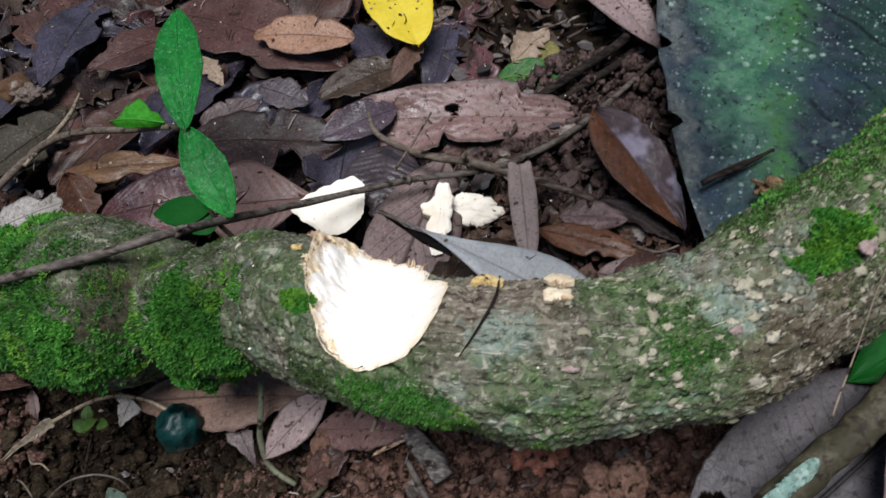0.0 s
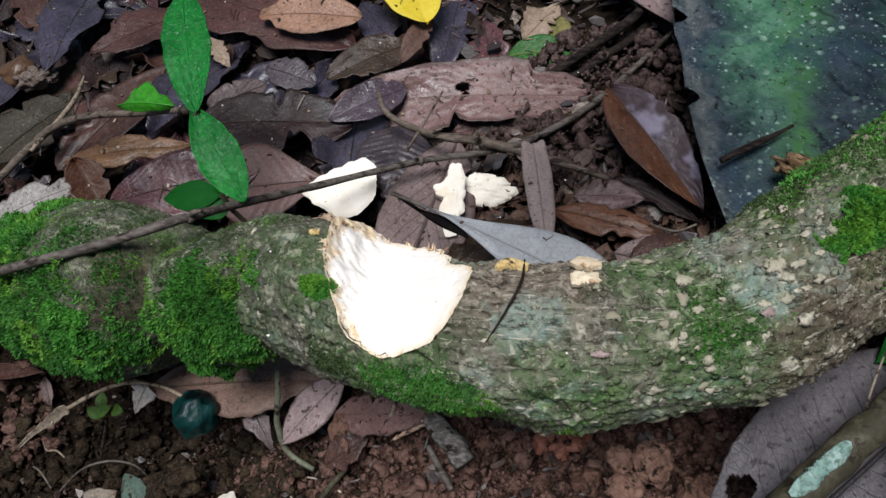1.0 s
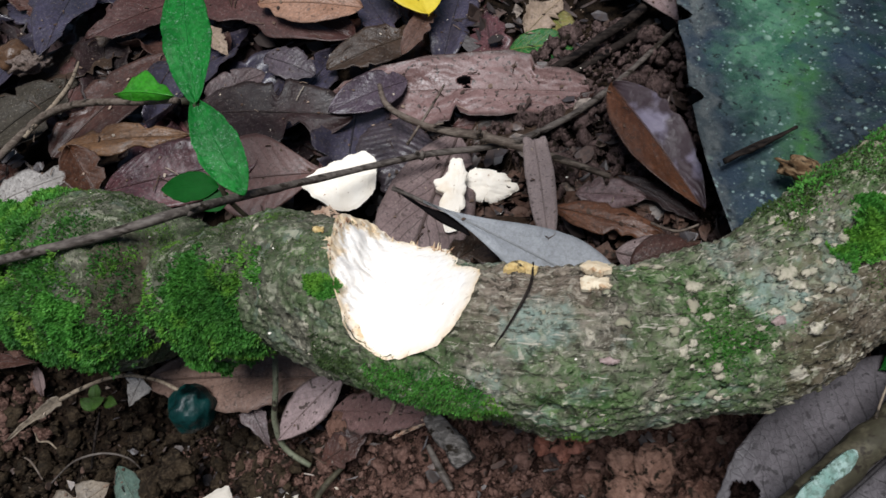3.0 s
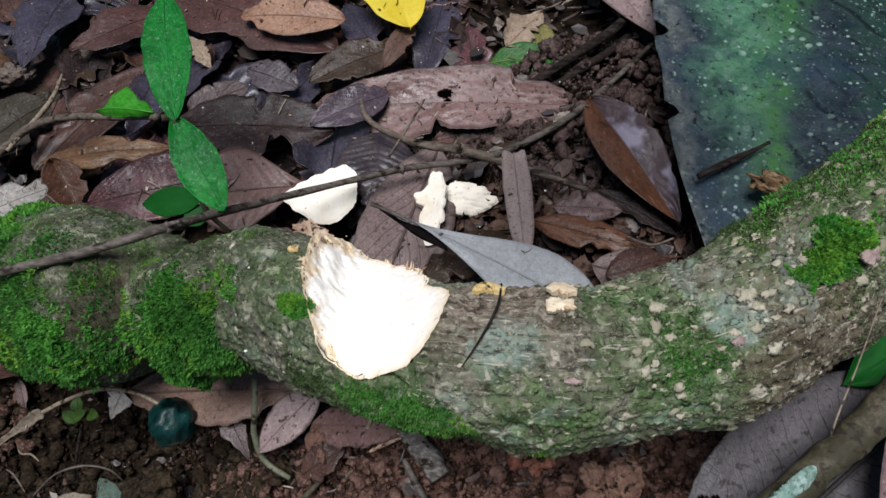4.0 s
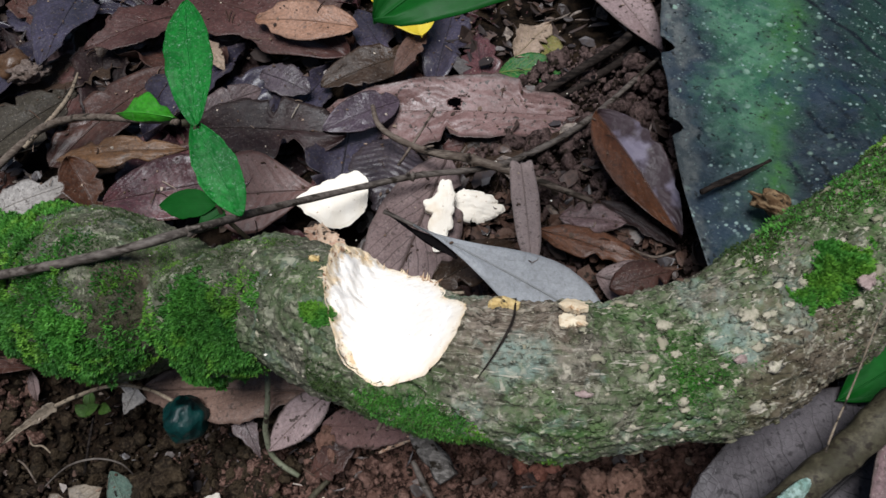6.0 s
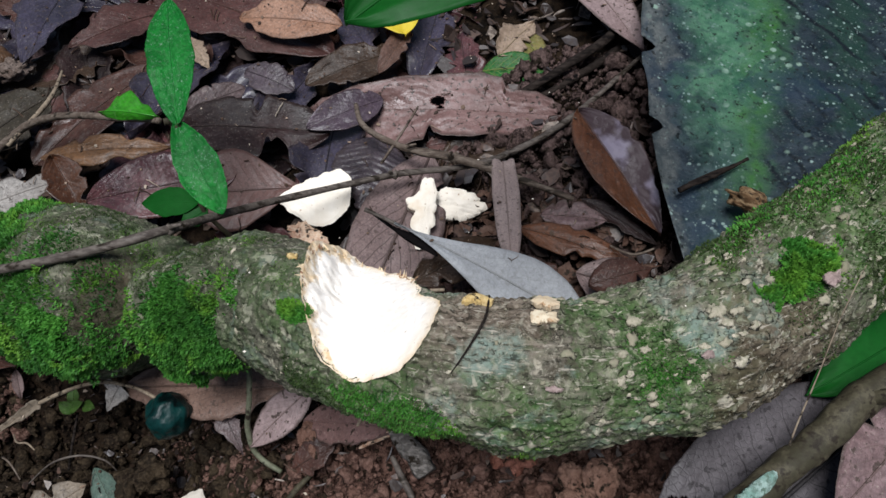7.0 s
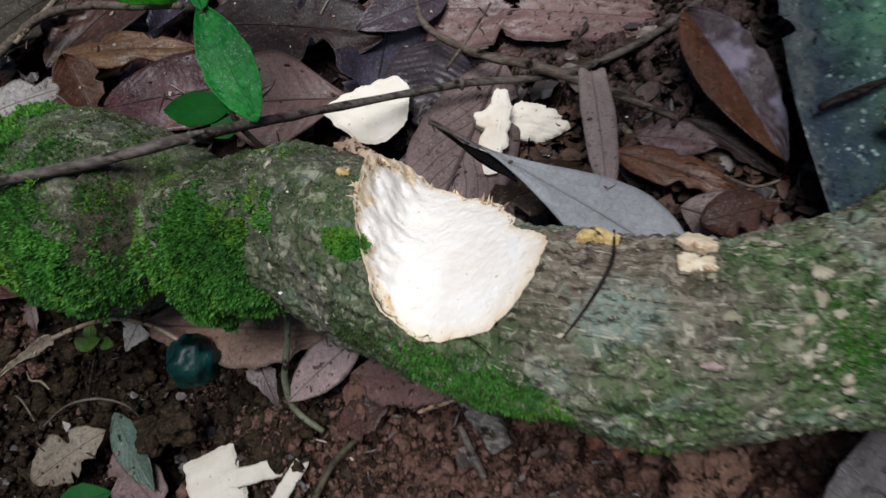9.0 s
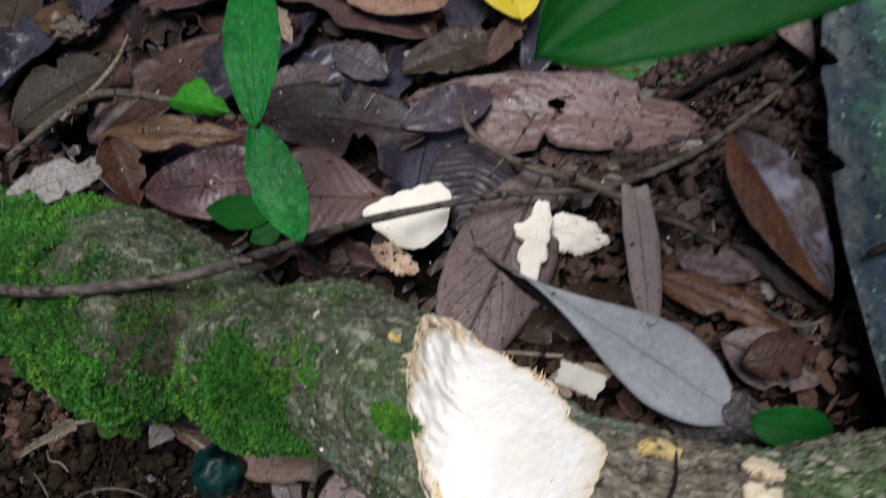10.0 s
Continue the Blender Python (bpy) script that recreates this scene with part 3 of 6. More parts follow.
rot = g.math("MULTIPLY", tan, g.ramp(g.noise(vec, 240, 4, 0.65), 0.58, 0.66, 0.0, 0.8))
col = g.mix(rot, col, (0.22, 0.12, 0.07))
# bruised tufts and specks
col = g.mix(g.math("MULTIPLY", g.ramp(g.noise(vec, 150, 4, 0.7, 0.5), 0.62, 0.68, 0.0, 0.5), g.ramp(wall, 0.0, 0.6, 0.55, 1.0)), col, (0.60, 0.52, 0.45))
col = g.mix(g.ramp(g.noise(vec, 330, 2, 0.5), 0.71, 0.75, 0, 0.6), col, (0.25, 0.15, 0.08))
nrm = g.bump(grain, 0.4, 0.0012)
nrm = g.bump(g.noise(vec, 420, 4, 0.7), 0.6, 0.0007, nrm)
M["wood"] = g.finish(col, 0.8, nrm, spec=0.2)
M["chipwood"] = wood_mat("fresh_wood_chip", (0.76, 0.68, 0.56), (0.82, 0.76, 0.66), (0.64, 0.50, 0.34))
# the chip wood again, at about 0.6 of its tone
M["dullchip"] = wood_mat("dull_wood_chip", (0.46, 0.41, 0.34), (0.54, 0.50, 0.43), (0.36, 0.25, 0.15))


g = Graph("torn_fibre")
M["fibre"] = g.finish(g.mix(g.node("ShaderNodeNewGeometry").outputs["Random Per Island"], (0.22, 0.10, 0.05), (0.70, 0.56, 0.36)), 0.8)


def moss_mat(name, c1, c2, c3):
    g = Graph(name)
    vec = g.coords(False)
    isl = g.node("ShaderNodeNewGeometry").outputs["Random Per Island"]
    col = g.mix(isl, c1, c2)
    col = g.mix(g.ramp(g.noise(vec, 38, 5, 0.65), 0.40, 0.62), col, c3)
    col = g.mix(g.ramp(g.noise(vec, 26, 4, 0.65), 0.54, 0.62, 0.0, 0.85), col, (0.15, 0.33, 0.035))
    # dark hollows between the clumps, their shade put into the colour
    col = g.mix(g.ramp(g.noise(vec, 75, 5, 0.65), 0.48, 0.38, 0.0, 0.6), col, tuple(q * 0.4 for q in c1))
    return g.finish(col, 0.6, None, 0.0, c2, spec=0.3)


M["moss"] = moss_mat("green_moss", (0.034, 0.150, 0.018), (0.105, 0.310, 0.044), (0.022, 0.100, 0.015))
M["olivemoss"] = moss_mat("olive_green_moss", (0.034, 0.070, 0.016), (0.085, 0.128, 0.036), (0.030, 0.058, 0.015))
M["limemoss"] = moss_mat("bright_green_moss", (0.055, 0.23, 0.028), (0.13, 0.37, 0.055), (0.04, 0.17, 0.022))

g = Graph("torn_leaf_scraps")
isl = g.node("ShaderNodeNewGeometry").outputs["Random Per Island"]
vec = g.coords(False)
ramp = g.node("ShaderNodeValToRGB")
ramp.color_ramp.interpolation = "CONSTANT"
for at, c in ((0.0, (0.022, 0.015, 0.013)), (0.3, (0.05, 0.032, 0.025)), (0.55, (0.085, 0.05, 0.036)), (0.75, (0.04, 0.034, 0.036)), (0.88, (0.14, 0.10, 0.075)), (0.965, (0.26, 0.21, 0.17))):
    e = ramp.color_ramp.elements.new(at) if at else ramp.color_ramp.elements[0]
    e.color = (*c, 1)
g.put(ramp.inputs[0], isl)
col = g.mix(g.ramp(g.noise(vec, 240, 4), 0.4, 0.65), ramp.outputs[0], (0.03, 0.02, 0.016))
M["scrap"] = g.finish(col, 0.5, g.bump(g.noise(vec, 200, 5), 0.5, 0.0015), 0.08)

g = Graph("far_dead_leaves")
isl = g.node("ShaderNodeNewGeometry").outputs["Random Per Island"]
vec = g.coords(False)
ramp = g.node("ShaderNodeValToRGB")
for at, c in ((0.0, (0.030, 0.018, 0.012)), (0.3, (0.060, 0.034, 0.023)), (0.6, (0.095, 0.052, 0.034)), (0.8, (0.050, 0.036, 0.030)), (0.92, (0.15, 0.095, 0.058)), (1.0, (0.20, 0.13, 0.08))):
    e = ramp.color_ramp.elements.new(at) if 0 < at < 1 else ramp.color_ramp.elements[0 if at == 0 else -1]
    e.color = (*c, 1)
g.put(ramp.inputs[0], isl)
col = g.mix(g.ramp(g.noise(vec, 70, 5), 0.4, 0.65, 0.0, 0.7), ramp.outputs[0], (0.030, 0.019, 0.013))
M["farleaf"] = g.finish(col, 0.6, g.bump(g.noise(vec, 160, 5), 0.5, 0.0015), spec=0.25)

M["warmscrap"] = mottled("reddish_brown_leaf_scraps", (0.060, 0.030, 0.021), (0.110, 0.060, 0.042), (0.150, 0.095, 0.070), 60, 0.55, 0.5, 0.0015)

g = Graph("litter_debris")
isl = g.node("ShaderNodeNewGeometry").outputs["Random Per Island"]
ramp = g.node("ShaderNodeValToRGB")
for at, c in ((0.0, (0.020, 0.012, 0.008)), (0.45, (0.070, 0.042, 0.028)), (0.75, (0.13, 0.085, 0.058)), (0.92, (0.26, 0.19, 0.14)), (1.0, (0.45, 0.38, 0.30))):
    e = ramp.color_ramp.elements.new(at) if 0 < at < 1 else ramp.color_ramp.elements[0 if at == 0 else -1]
    e.color = (*c, 1)
g.put(ramp.inputs[0], isl)
M["debris"] = g.finish(ramp.outputs[0], 0.7, spec=0.25)

# round teal fruit with a wet sheen
M["teal"] = mottled("dark_teal_glossy_skin", (0.001, 0.012, 0.012), (0.002, 0.030, 0.027), (0.005, 0.040, 0.036), 24, 0.36, 0.6, 0.004, coat=0.10, fine=50, dark=(0.0005, 0.003, 0.003))
M["patina"] = mottled("pale_mint_lichen_crust", (0.19, 0.31, 0.26), (0.32, 0.43, 0.38), (0.09, 0.13, 0.10), 130, 0.8, 0.8, 0.002, dark=(0.10, 0.15, 0.115))


# ---- mesh helpers ----
def mesh_from(name, verts, faces, material, uvs=None, smooth=True):
    me = bpy.data.meshes.new(name)
    me.from_pydata([tuple(p) for p in verts], [], [tuple(f) for f in faces])
    if uvs is not None:
        layer = me.uv_layers.new(name="UVMap")
        loops = np.empty(len(me.loops), dtype=np.int32)
        me.loops.foreach_get("vertex_index", loops)
        layer.data.foreach_set("uv", np.asarray(uvs, dtype=np.float32)[loops].ravel())
    if smooth:
        me.polygons.foreach_set("use_smooth", [True] * len(me.polygons))
    me.materials.append(material)
    me.update()
    return me


def part(name, me, parent, label=""):
    ob = new(name, me)
    ob.parent = parent
    return tagged(ob, label) if label else ob


def thing(name, where, label, category, group="", kind=""):
    ob = new(name)
    ob.empty_display_size = 0.01
    ob.matrix_world = where
    return tagged(ob, label, category, group, kind)


def smooth01(x):
    x = min(max(x, 0.0), 1.0)
    return x * x * (3 - 2 * x)


def table(x, rows):
    """A value read off a few (x, value) rows, eased between them."""
    if x <= rows[0][0]:
        return rows[0][1]
    for (a, p), (b, q) in zip(rows, rows[1:]):
        if x <= b:
            return p + (q - p) * smooth01((x - a) / (b - a))
    return rows[-1][1]


BEHIND = [(-0.5, -0.03), (-0.25, -0.012), (0.02, 0.0), (0.14, 0.028), (0.28, 0.045), (0.5, 0.07)]
AHEAD = [(-0.32, -0.135), (-0.2, -0.108), (-0.14, -0.075), (-0.10, -0.040), (-0.06, 0.004), (0.05, 0.085), (0.12, 0.086), (0.22, 0.14), (0.4, 0.18)]


def ground_z(x, y):
    """Height of the forest floor: a bank that climbs to the right ahead of the log, a hollow behind it."""
    edge = 0.30 - 0.08 * smooth01((x + 0.02) / 0.1) + 0.75 * max(0.0, x - 0.24)
    t = smooth01((y - edge) / 0.10)
    far = smooth01((math.hypot(x, y - 0.4) - 0.9) / 1.2)
    pit = 0.050 * math.exp(-((x - 0.184) / 0.017) ** 2 - ((y - 0.200) / 0.034) ** 2)
    return (table(x, AHEAD) * (1 - t) + table(x, BEHIND) * t) * (1 - far) - pit


def tube_mesh(name, points, radii, material, sides=10, steps=8, rough=0.12, seed=0, caps=True):
    """A tapered, slightly knobbly tube along a smooth line through a few points."""
    pts = [Vector(p) for p in points]
    line, rad = [], []
    for i in range(len(pts) - 1):
        p0, p1, p2, p3 = pts[max(i - 1, 0)], pts[i], pts[i + 1], pts[min(i + 2, len(pts) - 1)]
        for k in range(steps):
            t = k / steps
            line.append(0.5 * (2 * p1 + (p2 - p0) * t + (2 * p0 - 5 * p1 + 4 * p2 - p3) * t * t + (3 * p1 - p0 - 3 * p2 + p3) * t ** 3))
            rad.append(radii[i] + (radii[i + 1] - radii[i]) * t)
    line.append(pts[-1])
    rad.append(radii[-1])
    verts, faces = [], []
    side = None
    for i, c in enumerate(line):
        d = (line[min(i + 1, len(line) - 1)] - line[max(i - 1, 0)]).normalized()
        if side is None:
            side = d.orthogonal().normalized()
        side = (side - d * side.dot(d)).normalized()
        other = d.cross(side)
        for k in range(sides):
            a = 2 * math.pi * k / sides
            n = side * math.cos(a) + other * math.sin(a)
            w = 1 + rough * noise.noise(Vector((c.x * 90 + seed, c.y * 90, c.z * 90)) + n * 1.3) * 2
            verts.append(c + n * rad[i] * w)
    for i in range(len(line) - 1):
        for k in range(sides):
            a, b = i * sides + k, i * sides + (k + 1) % sides
            faces.append((a, b, b + sides, a + sides))
    if caps:
        faces.append(tuple(range(sides - 1, -1, -1)))
        faces.append(tuple(len(verts) - sides + k for k in range(sides)))
    return mesh_from(name, verts, faces, material)


def leaf_meshes(length, width, material, peak=0.45, blunt=0.85, fold=0.12, curl=0.0, arch=0.06, twist=0.0, wave=0.02, ragged=0.04,
                holes=(), bites=(), seed=0, nu=44, nv=18, rib=True, thick=0.0005, droop=0.0, cut=1.0, start=0.0, crumple=0.004, nibbles=0, rib_width=0.014, rib_mat=None, rib_sink=0.0, near=None, far=None, pleat=0.0):
    """Blade and midrib of a leaf along +x, from its base at 0 to its tip at the length given; its upper side looks to +z."""
    power = math.log(0.5) / math.log(peak)
    count, sweep = VEINS.get(material.name, (9, 0.35))
    if pleat:
        nu = max(nu, count * 7)
    rnd = random.Random(seed * 13 + 5)
    bites = list(bites) + [(rnd.uniform(0.15, 0.92), rnd.choice((1, -1)), rnd.uniform(0.02, 0.09), rnd.uniform(0.15, 0.6)) for _ in range(nibbles)]

    def height(u, v):
        z = arch * length * 4 * u * (1 - u) - droop * length * u * u
        w = width / 2
        z += w * (fold * abs(v) + curl * v * v)
        z += wave * length * noise.noise(Vector((u * 3.1 + seed * 7.3, v * 1.2, seed * 1.7))) * (0.35 + abs(v))
        z += w * twist * v * (u - 0.5)
        if pleat:
            d = 2 * abs(((u - sweep * abs(v)) * count) % 1.0 - 0.5)
            z += 0.32 * pleat * w * (1 - d * d) * min(1.0, abs(v) * 4) * (1 - 0.5 * v * v) * (1 + 1.2 * noise.noise(Vector((u * 5, v * 2.5, seed * 2.1))))
        z += crumple * length * (noise.noise(Vector((u * 8 + seed * 3.1, v * 3.5, 2.0))) + 0.5 * noise.noise(Vector((u * 19, v * 8 + seed, 5.0)))) * min(1.0, abs(v) * 3 + 0.2)
        return z

    def half(u, sign):
        w = max(math.sin(math.pi * min(max(u, 0.0), 1.0) ** power), 0.0) ** blunt
        rows = near if sign > 0 else far
        if rows:
            w = table(u, rows)
        w *= 1 + ragged * noise.noise(Vector((u * 9, sign * 5, seed * 3.3))) * 2 + ragged * 0.7 * noise.noise(Vector((u * 40, sign * 5, seed)))
        for bu, bs, bw, bd in bites:
            if bs == sign:
                w *= 1 - bd * max(0.0, 1 - abs(u - bu) / bw) ** 0.5
        return max(w, 0.012) * width / 2

    top, uvs = [], []
    for i in range(nu + 1):
        u = start + (cut - start) * i / nu
        for j in range(nv + 1):
            v = 2 * j / nv - 1
            x = u * length
            if i in (0, nu) and (cut < 1 or start > 0):
                x += length * 0.02 * noise.noise(Vector((v * 4, i, seed)))
            h = half(u, 1 if v > 0 else -1)
            top.append(Vector((x, v * h, height(u, v))))
            uvs.append((u, v))
    faces = []
    for i in range(nu):
        for j in range(nv):
            u, v = start + (cut - start) * (i + 0.5) / nu, (2 * j + 1) / nv - 1
            if any((u - a) ** 2 * length ** 2 + (v - b) ** 2 * (width / 2) ** 2 < (r * (1 + 0.45 * noise.noise(Vector((u * 22, v * 6, 3.0))))) ** 2 for a, b, r in holes):
                continue
            a = i * (nv + 1) + j
            faces.append((a, a + nv + 1, a + nv + 2, a + 1))
    n = len(top)
    verts = top + [p - Vector((0, 0, thick)) for p in top]
    rim = {}
    for f in faces:
        for a, b in zip(f, f[1:] + f[:1]):
            rim[(a, b)] = rim.get((a, b), 0) + 1
    both = list(faces) + [tuple(q + n for q in reversed(f)) for f in faces]
    both += [(b, a, a + n, b + n) for (a, b) in rim if (b, a) not in rim]
    blade = mesh_from("blade", verts, both, material, uvs + uvs)
    ribmesh = None
    if rib:
        pts = [Vector(((start + (cut - start) * k / 9) * length, 0, height(start + (cut - start) * k / 9, 0) + 0.0002 - rib_sink)) for k in range(10)]
        ribmesh = tube_mesh("midrib", pts, [width * rib_width * (1 - 0.07 * k) + 0.0002 for k in range(10)], rib_mat or material, 8, 6, 0.3 if rib_mat else 0.05)
    return blade, ribmesh


def leaf(name, label, base, tip, width, material, facing=(0, -0.3, 1), stalk=0.0, stalk_mat=None, category="leaf", group="", stalk_bend=0.0, **shape):
    """A leaf from base to tip, its upper side turned to `facing`."""
    a, b = Vector(base), Vector(tip)
    x = (b - a).normalized()
    f = Vector(facing)
    z = (f - x * f.dot(x)).normalized()
    y = z.cross(x)
    m = Matrix((x, y, z)).transposed().to_4x4()
    m.translation = a
    ob = thing(name, m, label, category, group)
    if name in ("dead_leaf", "litter_leaf"):
        shape = {"nibbles": 4, "crumple": 0.006, **shape}
    blade, rib = leaf_meshes((b - a).length, width, M[material], **shape)
    part("blade", blade, ob)
    if rib:
        part("midrib", rib, ob)
    if stalk:
        part("petiole", tube_mesh("petiole", [(0.004, 0, 0), (-stalk * 0.5, stalk_bend * 0.4, -stalk * 0.06), (-stalk, stalk_bend, -stalk * 0.2)], [width * 0.02 + 0.0004] * 2 + [width * 0.026 + 0.0005], stalk_mat or M[material], 8, 5), ob)
    return ob


def lump_mesh(name, size, material, seed=0, rough=0.3, detail=2, freq=1.6):
    bm = bmesh.new()
    bmesh.ops.create_icosphere(bm, subdivisions=detail, radius=1.0)
    for v in bm.verts:
        d = v.co.normalized()
        k = 1 + rough * noise.noise(d * freq + Vector((seed * 3.7, 0, 0))) * 2 + rough * 0.5 * noise.noise(d * freq * 3 + Vector((0, seed, 0))) + (rough * 0.35 * noise.noise(d * freq * 7 + Vector((0, 0, seed))) if detail > 2 else 0.0)
        v.co = Vector((d.x * size[0], d.y * size[1], d.z * size[2])) * k
    me = bpy.data.meshes.new(name)
    bm.to_mesh(me)
    bm.free()
    me.polygons.foreach_set("use_smooth", [True] * len(me.polygons))
    me.materials.append(material)
    return me


def slab_mesh(name, outline, thickness, material, rings=9, sides=64, seed=0, rough=0.1, dome=0.3, fray=0.0):
    """A rough flat piece: outline(angle) gives its radius; upper side to +z."""
    verts, faces = [Vector((0, 0, thickness * 0.5 * (1 + dome)))], []
    for side in (1, -1):
        for r in range(1, rings + 1):
            k = r / rings
            for s in range(sides):
                a = 2 * math.pi * s / sides
                rad = outline(a)
                jag = 1 + fray * noise.noise(Vector((a * 9 + seed, seed, 0))) * k
                e = rad * k * jag * (1.0 if side > 0 else 0.93)
                z = side * thickness * 0.5 * (1 + dome * (1 - k * k)) * (1 - 0.25 * max(0, k - 0.85) / 0.15)
                p = Vector((e * math.cos(a), e * math.sin(a), z))
                p.z += rough * thickness * (0.35 * noise.noise(p * 110 + Vector((seed, 0, side))) + 0.10 * noise.noise(Vector((p.x * 90, p.y * 420, seed))))
                p += Vector((noise.noise(p * 150), noise.noise(p * 150 + Vector((9, 0, 0))), 0)) * rough * thickness * 0.25
                verts.append(p)
    verts.append(Vector((0, 0, -thickness * 0.5)))
    ring = lambda side, r, s: 1 + (side * rings + r) * sides + s % sides
    for side in (0, 1):
        c = 0 if side == 0 else len(verts) - 1
        for s in range(sides):
            tri = (c, ring(side, 0, s), ring(side, 0, s + 1))
            faces.append(tri if side == 0 else tri[::-1])
            for r in range(rings - 1):
                q = (ring(side, r, s), ring(side, r + 1, s), ring(side, r + 1, s + 1), ring(side, r, s + 1))
                faces.append(q if side == 0 else q[::-1])
    for s in range(sides):
        faces.append((ring(0, rings - 1, s), ring(1, rings - 1, s), ring(1, rings - 1, s + 1), ring(0, rings - 1, s + 1)))
    return mesh_from(name, verts, faces, material, smooth=False)


def box_outline(a, b):
    return lambda t: min(a / max(abs(math.cos(t)), 1e-3), b / max(abs(math.sin(t)), 1e-3)) * (1 + 0.10 * noise.noise(Vector((t * 2.2, a * 90, b * 70))))


def oriented(where, ahead, up):
    x = Vector(ahead).normalized()
    z = Vector(up)
    z = (z - x * z.dot(x)).normalized()
    m = Matrix((x, z.cross(x), z)).transposed().to_4x4()
    m.translation = Vector(where)
    return m


def twig(name, label, points, radii, material, category="twig", knots=(), **k):
    """A twig; knots: (which point, size) of its swellings and broken side shoots."""
    o = Vector(points[0])
    shaft = tube_mesh("shaft" if knots else name, [Vector(p) - o for p in points], radii, M[material], **k)
    if not knots:
        ob = tagged(new(name, shaft), label, category)
        ob.location = o
        return ob
    ob = thing(name, Matrix.Translation(o), label, category)
    part("shaft", shaft, ob)
    for n, (at, size) in enumerate(knots):
        q = Vector(points[at]) - o
        kn = part("knot", lump_mesh("knot", (size, size * 0.9, size * 0.9), M[material], n + at, 0.35, 2), ob)
        kn.location = q
        d = Vector((0.5 * (-1) ** n, -0.3, 0.8)) * size * 3
        part("side_shoot", tube_mesh("side_shoot", [q, q + d * 0.6, q + d + Vector((size, 0, 0))], [size * 0.5, size * 0.4, size * 0.2], M[material], 7, 4), ob)
    return ob


# ---- forest floor ----
def build_ground():
    xs = [-60, -20, -6, -3, -2.2, -1.8, -1.4, -1.2, -1.0, -0.85, -0.75] + [round(-0.66 + 0.005 * i, 4) for i in range(72)] + [round(-0.30 + 0.0024 * i, 4) for i in range(275)] + [round(0.362 + 0.005 * i, 4) for i in range(71)] + [0.9, 1.1, 1.3, 1.6, 2.2, 3, 6, 20, 60]
    ys = [-60, -20, -6, -3, -2, -1.5, -1.1, -0.8, -0.5, -0.3, -0.2, -0.1, -0.05] + [round(0.004 * i, 4) for i in range(26)] + [round(0.105 + 0.0019 * i, 4) for i in range(105)] + [round(0.306 + 0.003 * i, 4) for i in range(18)] + [round(0.36 + 0.006 * i, 4) for i in range(131)] + [1.3, 1.5, 1.7, 2.1, 2.5, 3.5, 6, 20, 60]
    verts, faces = [], []
    for y in ys:
        for x in xs:
            z = ground_z(x, y) - 0.012
            near = 1.0 if abs(x) < 0.9 and -0.2 < y < 1.3 else 0.0
            z += near * (0.010 * noise.fractal(Vector((x * 14, y * 14, 0)), 1.0, 2.0, 3) + 0.006 * noise.noise(Vector((x * 55, y * 55, 4))) + 0.004 * abs(noise.noise(Vector((x * 120, y * 120, 8)))) + 0.003 * noise.noise(Vector((x * 230, y * 230, 2))))
            if -0.31 < x < 0.37 and 0.1 < y < 0.31:
                z += 0.0045 * abs(noise.noise(Vector((x * 150, y * 150, 11)))) + 0.0022 * abs(noise.noise(Vector((x * 330, y * 330, 5)))) - 0.004 * max(0.0, noise.noise(Vector((x * 85, y * 85, 17))) - 0.25)
            verts.append((x, y, z))
    n = len(xs)
    for j in range(len(ys) - 1):
        for i in range(n - 1):
            a = j * n + i
            faces.append((a, a + 1, a + n + 1, a + n))
    return tagged(new("ground", mesh_from("ground", verts, faces, M["ground"])), "damp red-brown forest soil under leaf litter", "ground", kind="structure")


build_ground()


def build_crumbs(name, label, count, area, size, material, seed, lift=0.0, detail=1):
    """Loose crumbs of earth, too many to count."""
    rnd = random.Random(seed)
    bm = bmesh.new()
    bmesh.ops.create_icosphere(bm, subdivisions=detail, radius=1.0)
    base = [v.co.copy() for v in bm.verts]
    tris = [[v.index for v in f.verts] for f in bm.faces]
    bm.free()
    verts, faces = [], []
    for k in range(count):
        cx, cy, rx, ry = area
        a, q = rnd.uniform(0, 2 * math.pi), math.sqrt(rnd.random())
        x, y = cx + rx * q * math.cos(a), cy + ry * q * math.sin(a)
        r = size * (0.3 + 1.7 * rnd.random() ** 5)
        o = Vector((x, y, ground_z(x, y) - 0.010 + 0.010 * noise.fractal(Vector((x * 14, y * 14, 0)), 1.0, 2.0, 3) + 0.006 * noise.noise(Vector((x * 55, y * 55, 4))) + 0.35 * r + lift))
        turn = Euler((rnd.uniform(0, 6), rnd.uniform(0, 6), rnd.uniform(0, 6))).to_matrix()
        s = len(verts)
        for p in base:
            w = 1 + 0.7 * noise.noise(p * 1.5 + Vector((k * 1.7, 0, 0))) + 0.45 * noise.noise(p * 3.6 + Vector((0, k * 1.3, 0)))
            verts.append(o + turn @ Vector((p.x * r * w, p.y * r * w * 0.8, p.z * r * w * 0.65)))
        faces += [tuple(s + i for i in t) for t in tris]
    return tagged(new(name, mesh_from(name, verts, faces, M[material])), label, "soil", kind="stuff")


build_crumbs("soil_crumbs", "crumbly red-brown earth heaped ahead of the log", 15000, (0.06, 0.22, 0.30, 0.10), 0.0019, "brownclod", 3)
build_crumbs("soil_crumbs", "dark damp earth crumbs among the litter", 8000, (-0.2, 0.27, 0.24, 0.13), 0.0024, "humus", 4)
